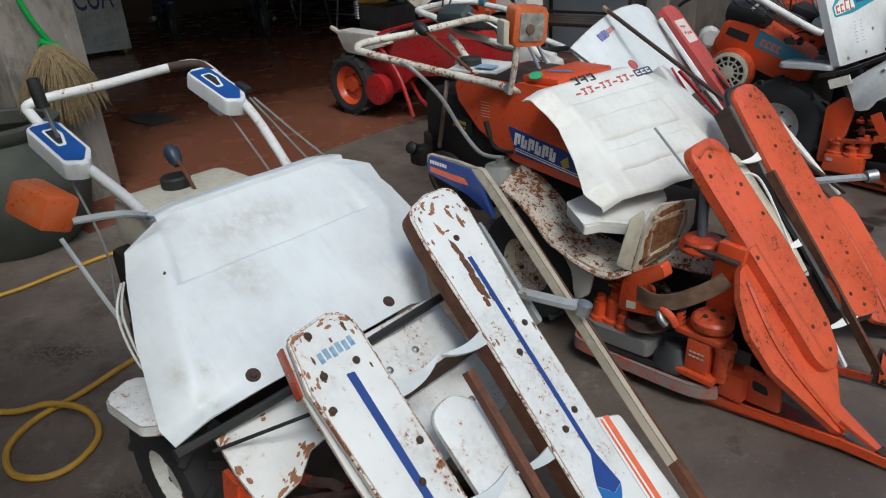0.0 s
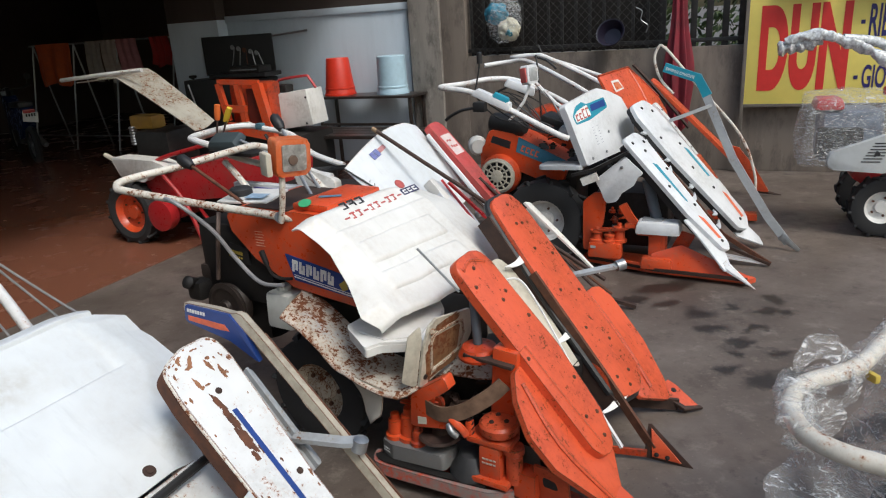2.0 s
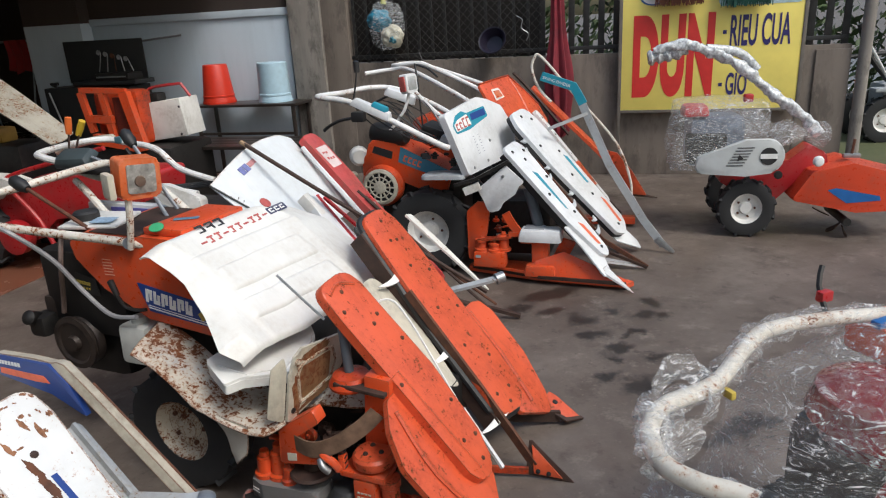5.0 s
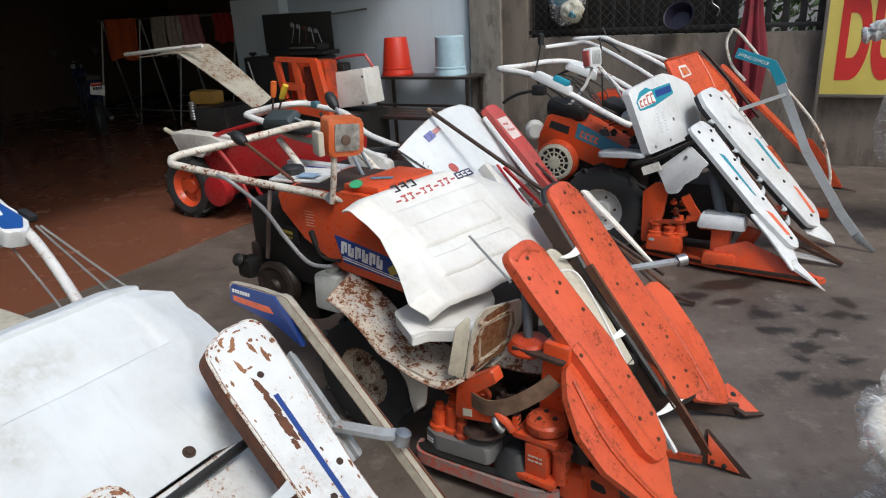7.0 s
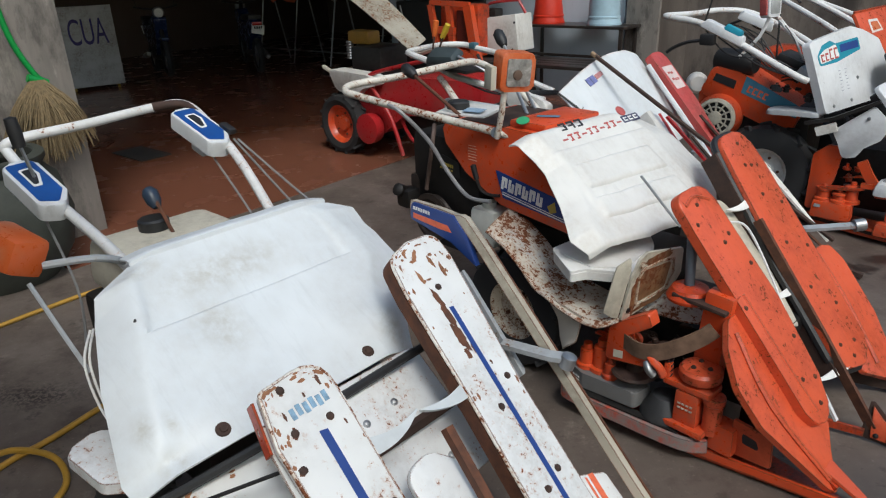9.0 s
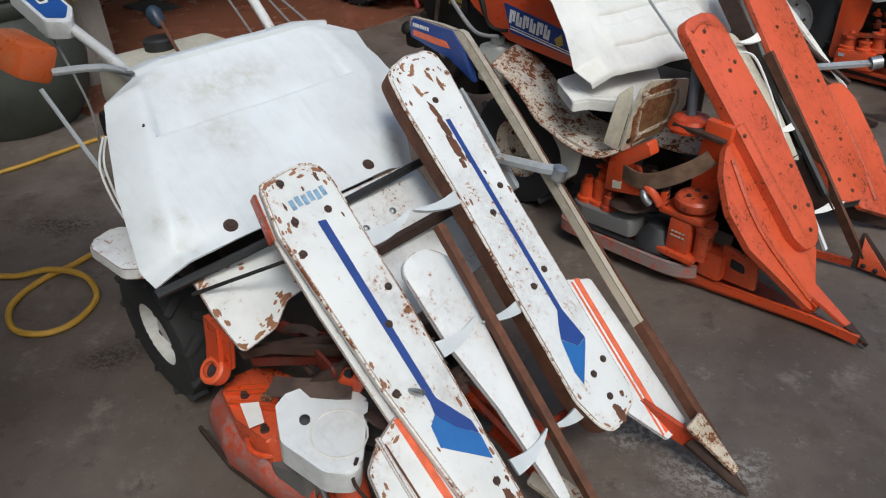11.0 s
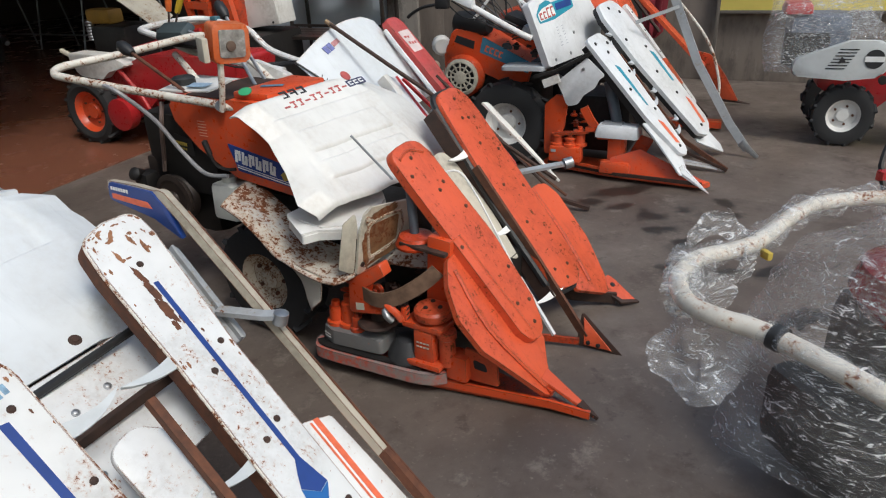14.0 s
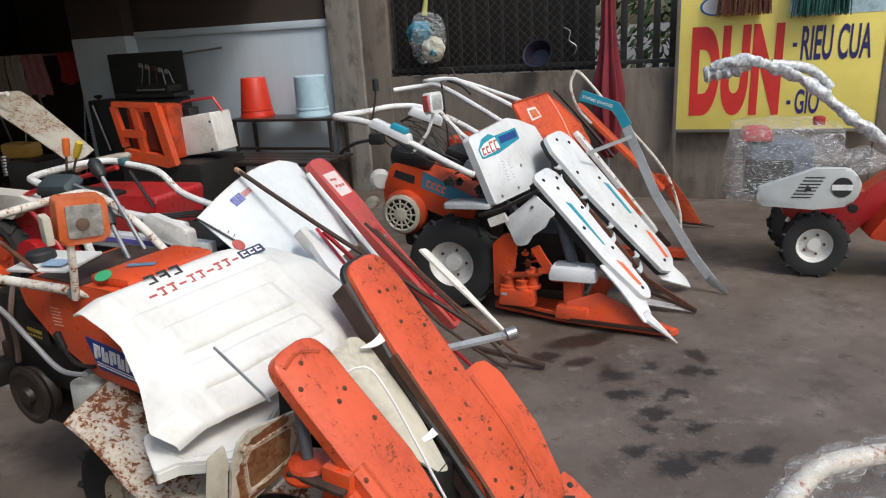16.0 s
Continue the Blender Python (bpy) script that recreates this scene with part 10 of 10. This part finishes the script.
bucket(-4.24, -0.25, 0.878, 0.185, 0.135, 0.43, plain("orange_red_plastic", (0.58, 0.032, 0.012), 0.4, vary=0.12), "stack of orange-red plastic buckets turned upside down")
bucket(-3.52, -0.25, 0.878, 0.185, 0.165, 0.43, plain("pale_blue_plastic", (0.40, 0.56, 0.66), 0.4, vary=0.12), "pale blue plastic bucket turned upside down")

ben = thing("bench", B @ tr(-3.55, -1.05, 0), "long low dark wooden bench in the shop", "bench")
for k in range(4):
    part("plank", box(tr(0, -0.24 + 0.155 * k, 0.55), 1.50, 0.145, 0.035, 0.005), DARK_WOOD, ben)
for x in (-0.65, 0.65):
    part("leg", box(tr(x, 0, 0.27), 0.06, 0.45, 0.53, 0.006), DARK_WOOD, ben)

cab = thing("kitchen_rack", B @ tr(-5.66, -0.42, 0), "black kitchen rack with hanging utensils and a stove", "rack")
part("back_panel", box(tr(0.0, 0.12, 1.40), 1.10, 0.02, 0.48, 0.004), BLACK, cab)
part("shelf", box(tr(0.18, -0.02, 1.17), 0.86, 0.34, 0.05, 0.01), BLACK, cab)
part("cabinet", box(tr(-0.10, 0.02, 0.57), 1.20, 0.38, 1.12, 0.02), BLACK, cab)
part("stove", box(tr(0.30, -0.06, 1.235), 0.46, 0.26, 0.08, 0.02), IRON, cab)
part("stove_edge", box(tr(0.30, -0.195, 1.235), 0.40, 0.01, 0.015, 0.003), STEEL, cab)
for k in range(5):
    x = -0.02 + 0.09 * k
    ut = part("utensil", tube([(x, 0.09, 1.50 - 0.02 * k), (x + 0.015 * (k - 2), 0.08, 1.36), (x + 0.03 * (k - 2), 0.08, 1.28)], 0.006, 6, 3), RUST if k == 2 else STEEL, cab)
    part("utensil_bowl", lathe([(0, 0), (0.022, 0.004), (0.03, 0.02), (0.02, 0.022), (0, 0.01)], tr(x, 0.07, 1.50 - 0.02 * k) @ pose(0, 0, 0, 90, 0, 0), 12), RUST if k == 2 else STEEL, ut)
part("cup", lathe([(0, 0), (0.035, 0), (0.04, 0.07), (0.036, 0.07), (0, 0.01)], tr(0.02, -0.05, 1.20), 14), STEEL, cab)
part("tap", tube([(-0.62, -0.05, 1.14), (-0.66, -0.08, 1.17), (-0.56, -0.08, 1.17)], 0.018, 8, 2), BLACK, cab)
part("side_rod", tube([(-0.60, -0.20, 1.08), (-0.46, -0.20, 0.55)], 0.01, 6, 1), STEEL, cab)
rod = thing("wall_bar", B @ tr(-5.02, -0.05, 1.62), "thin grey bar fixed to the wall", "bar")
part("bar", tube([(-0.26, -0.10, -0.02), (0.24, 0.04, 0.025)], 0.012, 8, 1), STEEL, rod)

rack = thing("clothes_rack", B @ tr(-9.1, 0.6, 0), "steel clothes rack with drying clothes", "clothes rack")
part("top_bar", tube([(-1.6, 0, 1.68), (1.6, 0, 1.68)], 0.014, 8, 1), STEEL, rack)
for x in (-1.5, -0.55, 0.4, 1.55):
    part("post", tube([(x, 0, 1.68), (x - 0.12, -0.25, 0.02)], 0.014, 8, 1), STEEL, rack)
    part("post", tube([(x, 0, 1.68), (x + 0.12, 0.25, 0.02)], 0.014, 8, 1), STEEL, rack)
part("low_bar", tube([(-1.6, -0.22, 0.25), (1.6, -0.22, 0.25)], 0.012, 8, 1), STEEL, rack)


def cloth(x, w, drop, mat, label, seed):
    t = thing("garment", B @ tr(-9.1 + x, 0.57, 1.70), label, "clothes", "clothes on the rack")

    def f(u, v):
        return V((-w / 2 + w * u + 0.02 * math.sin(v * 5 + seed), 0.03 * math.sin(u * 17 + seed) * (0.3 + v) - 0.02, -drop * v - 0.03 * math.sin(u * 9 + seed) * v))
    part("cloth", sheet(f, 22, 10, 0.004), mat, t)


cloth(-1.0, 0.80, 0.65, plain("orange_cloth", (0.40, 0.07, 0.015), 0.85), "orange cloth hung to dry", 1)
cloth(-0.10, 0.34, 0.60, plain("grey_cloth", (0.26, 0.24, 0.22), 0.85), "grey garment hung to dry", 2)
cloth(0.26, 0.30, 0.62, plain("beige_cloth", (0.34, 0.29, 0.26), 0.85), "beige garment hung to dry", 3)
cloth(0.66, 0.40, 0.58, plain("pink_cloth", (0.36, 0.16, 0.18), 0.85), "pink garment hung to dry", 4)
cloth(1.33, 0.36, 0.42, plain("red_cloth", (0.30, 0.02, 0.02), 0.85), "red cloth hung to dry", 5)


def motorbike(m, label):
    t = thing("motorbike", m, label, "motorbike", "motorbikes in the shop")
    for x in (-0.60, 0.60):
        part("tyre", lathe([(0.20, -0.045), (0.26, -0.045), (0.285, 0), (0.26, 0.045), (0.20, 0.045), (0.20, -0.045)], pose(x, 0, 0.285, 90, 0, 0), 28), RUBBER, t)
        part("rim", lathe([(0, -0.04), (0.05, -0.04), (0.05, -0.01), (0.195, -0.02), (0.205, 0), (0.195, 0.02), (0.05, 0.01), (0.05, 0.04), (0, 0.04)], pose(x, 0, 0.285, 90, 0, 0), 24), STEEL, t)
    navy = bpy.data.materials["navy_gloss"] if "navy_gloss" in bpy.data.materials else plain("navy_gloss", (0.012, 0.03, 0.10), 0.25, bumpy=0)
    part("body", slab(rounded([(-0.75, 0.72, 0.04), (-0.70, 0.86, 0.05), (0.05, 0.76), (0.40, 0.95, 0.05), (0.60, 0.90, 0.04), (0.45, 0.55), (0.20, 0.32, 0.08), (-0.25, 0.34, 0.08)], 0.05), 0.18, Matrix(((1, 0, 0, 0), (0, 0, -1, 0.09), (0, 1, 0, 0), (0, 0, 0, 1))), 0.03), navy, t)
    part("seat", box(tr(-0.30, 0, 0.86) @ pose(0, 0, 0, 0, 4, 0), 0.72, 0.22, 0.09, 0.035), BLACK, t)
    part("fork", tube([(0.60, 0, 0.29), (0.46, 0, 0.90), (0.40, 0, 1.05)], 0.035, 8, 2), IRON, t)
    part("handlebar", tube([(0.38, -0.33, 1.08), (0.42, -0.12, 1.04), (0.42, 0.12, 1.04), (0.38, 0.33, 1.08)], 0.015, 8, 4), IRON, t)
    for s in (-1, 1):
        part("mirror", lathe([(0, 0), (0.05, 0), (0.045, 0.02), (0, 0.025)], pose(0.36, 0.30 * s, 1.22, 0, 80, 0), 16), BLACK, t)
        part("mirror_stem", tube([(0.38, 0.28 * s, 1.07), (0.36, 0.30 * s, 1.22)], 0.006, 6, 1), BLACK, t)
    part("headlamp", lathe([(0, 0), (0.07, 0), (0.09, 0.04), (0.05, 0.10), (0, 0.12)], pose(0.56, 0, 0.98, 0, -90, 0), 18), STEEL, t)
    part("tail_lamp", box(tr(-0.76, 0, 0.80), 0.05, 0.16, 0.06, 0.015), plain("red_lens", (0.35, 0.01, 0.01), 0.2, bumpy=0) if "red_lens" not in bpy.data.materials else bpy.data.materials["red_lens"], t)
    pl = part("number_plate", box(pose(-0.80, 0, 0.72, 12, 20, 0), 0.006, 0.20, 0.15, 0.002), WHITE_INK, t, "white plate with dark bars")
    part("plate_bars", bars(pose(-0.807, 0.08, 0.72, 90, 0, -90) @ pose(0, 0, 0, 20, 0, 0), [(0.02 + 0.035 * k, 0.01, 0.02, 0.045) for k in range(4)] + [(0.01 + 0.03 * k, -0.055, 0.02, 0.045) for k in range(5)], 0.004), INK, pl)
    part("silencer", lathe([(0, 0), (0.035, 0), (0.045, 0.10), (0.045, 0.42), (0.03, 0.46), (0, 0.46)], pose(-0.25, -0.14, 0.33, 0, -97, 0), 14), STEEL, t)
    part("engine", box(tr(0.0, 0, 0.36), 0.36, 0.22, 0.22, 0.05), IRON, t)
    part("mudguard", box(tr(0.60, 0, 0.59), 0.34, 0.12, 0.05, 0.02), navy, t)
    return t


motorbike(B @ tr(-10.09, -0.29, 0.006) @ pose(0, 0, 0, 0, -2, 155), "dark blue motorbike parked in the shop")
motorbike(B @ tr(-10.9, -1.5, 0.006) @ pose(0, 0, 0, 0, -2, -20), "dark motorbike parked deeper in the shop")

# stall cabinet with lettering, far inside
stall = thing("stall_cabinet", pose(-5.28, 10.49, 0, 0, 0, 38.7), "worn grey food stall cabinet with navy lettering", "cabinet")
part("front_board", box(tr(0, 0.02, 0.62), 0.78, 0.03, 1.12, 0.006), paint("grey_white_board", (0.44, 0.45, 0.45), 0.05, 0.6, 0.5), stall)
part("box", box(tr(0, 0.30, 0.62), 0.76, 0.52, 1.10, 0.01), BLACK, stall)
lettering("letters", "CUA", 0.36, Matrix(((1, 0, 0, -0.24), (0, 0, -1, 0.0), (0, 1, 0, 0.65), (0, 0, 0, 1))), SIGN_BLUE, stall, 0.52)
for x in (-0.30, 0.30):
    part("castor", lathe([(0, -0.015), (0.035, -0.015), (0.035, 0.015), (0, 0.015)], pose(x, 0.06, 0.036, 0, 90, 0), 14), GOLD_INK, stall)

# broom on the pillar
broom = thing("broom", B @ tr(-4.26, -5.85, 0), "grass broom with a bright green plastic handle hung on the pillar", "broom")
GREEN = plain("green_plastic", (0.01, 0.28, 0.05), 0.35, vary=0.15, bumpy=0)
part("handle", tube([(0.01, -0.24, 1.75), (0.02, -0.20, 1.30), (0.035, -0.12, 1.06), (0.04, -0.06, 1.0)], lambda q: 0.017 + 0.0012 * math.sin(q * 260), 10, 24), GREEN, broom)
part("binding", tube([(0.035, -0.16, 1.04), (0.04, -0.06, 0.995)], 0.024, 10, 1), GREEN, broom)
rnd = random.Random(9)
bmb = bmesh.new()
for k in range(420):
    a = rnd.uniform(-0.62, 0.62)
    l = rnd.uniform(0.40, 0.50) * (1 - 0.12 * abs(a))
    x0 = rnd.uniform(-0.02, 0.03)
    root = V((0.04 + x0, -0.13 + rnd.uniform(-0.03, 0.05), 1.02))
    tip = root + V((x0 * 1.2, math.sin(a) * l, -math.cos(a) * l))
    mid = root.lerp(tip, 0.5) + V((0.02, math.sin(a) * 0.05, 0.02))
    add_tube(bmb, [root, mid, tip], lambda q: 0.0042 * (1 - 0.5 * q), 4, 3)
br = part("bristles", bmb, plain("dry_straw", (0.25, 0.185, 0.10), 0.8, vary=0.4, scale=50), broom, "dry straw bristles spread in a fan")
br["kind"] = "stuff"

# dark jar by the pillar
jar = thing("water_jar", tr(-2.42, 3.85, 0), "dark stone water jar by the pillar", "jar")
STONE = plain("dark_mossy_stone", (0.05, 0.055, 0.045), 0.7, vary=0.4, scale=8, bumpy=0.3)
part("shell", lathe([(0, 0), (0.30, 0), (0.40, 0.15), (0.44, 0.35), (0.40, 0.55), (0.33, 0.62), (0.30, 0.62), (0.36, 0.52), (0.40, 0.35), (0.28, 0.05), (0, 0.04)], Matrix.Identity(4), 36), STONE, jar)
part("rim", lathe([(0.30, 0.618), (0.33, 0.618), (0.36, 0.66), (0.36, 0.69), (0.345, 0.70), (0.31, 0.70), (0.30, 0.69), (0.30, 0.618)], Matrix.Identity(4), 36), STONE, jar)

# yellow garden hose on the floor
hose = thing("garden_hose", tr(-0.04, 0.04, 0), "yellow garden hose looped on the floor", "hose")
HOSE = plain("yellow_hose_rubber", (0.42, 0.24, 0.03), 0.45, vary=0.2, scale=20, bumpy=0)
loop = [(-0.75, 3.1), (-0.95, 2.85), (-1.13, 2.57), (-1.24, 2.34), (-1.33, 2.19), (-1.34, 2.04), (-1.25, 1.92), (-1.13, 1.90), (-1.055, 1.97), (-1.055, 2.11), (-1.15, 2.21), (-1.31, 2.25), (-1.47, 2.23), (-1.8, 2.3), (-2.3, 2.6)]
part("hose", tube([(x, y0, 0.012 + (0.02 if 9 < k < 12 else 0)) for k, (x, y0) in enumerate(loop)], 0.0115, 8, 7), HOSE, hose)
part("hose", tube([(-2.6, 2.7, 0.012), (-2.08, 3.12, 0.012), (-1.90, 3.35, 0.012), (-1.70, 3.60, 0.012), (-1.3, 3.9, 0.012)], 0.0115, 8, 6), HOSE, hose)
mat_rug = thing("floor_mat", pose(-2.85, 6.57, 0.008, 0, 0, -37), "dark flat floor mat on the shop tiles", "mat")
part("mat", box(tr(0, 0, 0.006), 0.55, 0.30, 0.012, 0.004), plain("black_mat", (0.02, 0.018, 0.017), 0.9), mat_rug)
wirething = thing("wire", tr(0, 0, 0), "thin rusty wire lying on the floor", "wire")
part("wire", tube([(0.50, 1.10, 0.004), (0.60, 1.03, 0.004), (0.76, 0.99, 0.004), (0.80, 0.95, 0.005), (0.86, 0.97, 0.004)], 0.003, 5, 5), RUST_DARK, wirething)
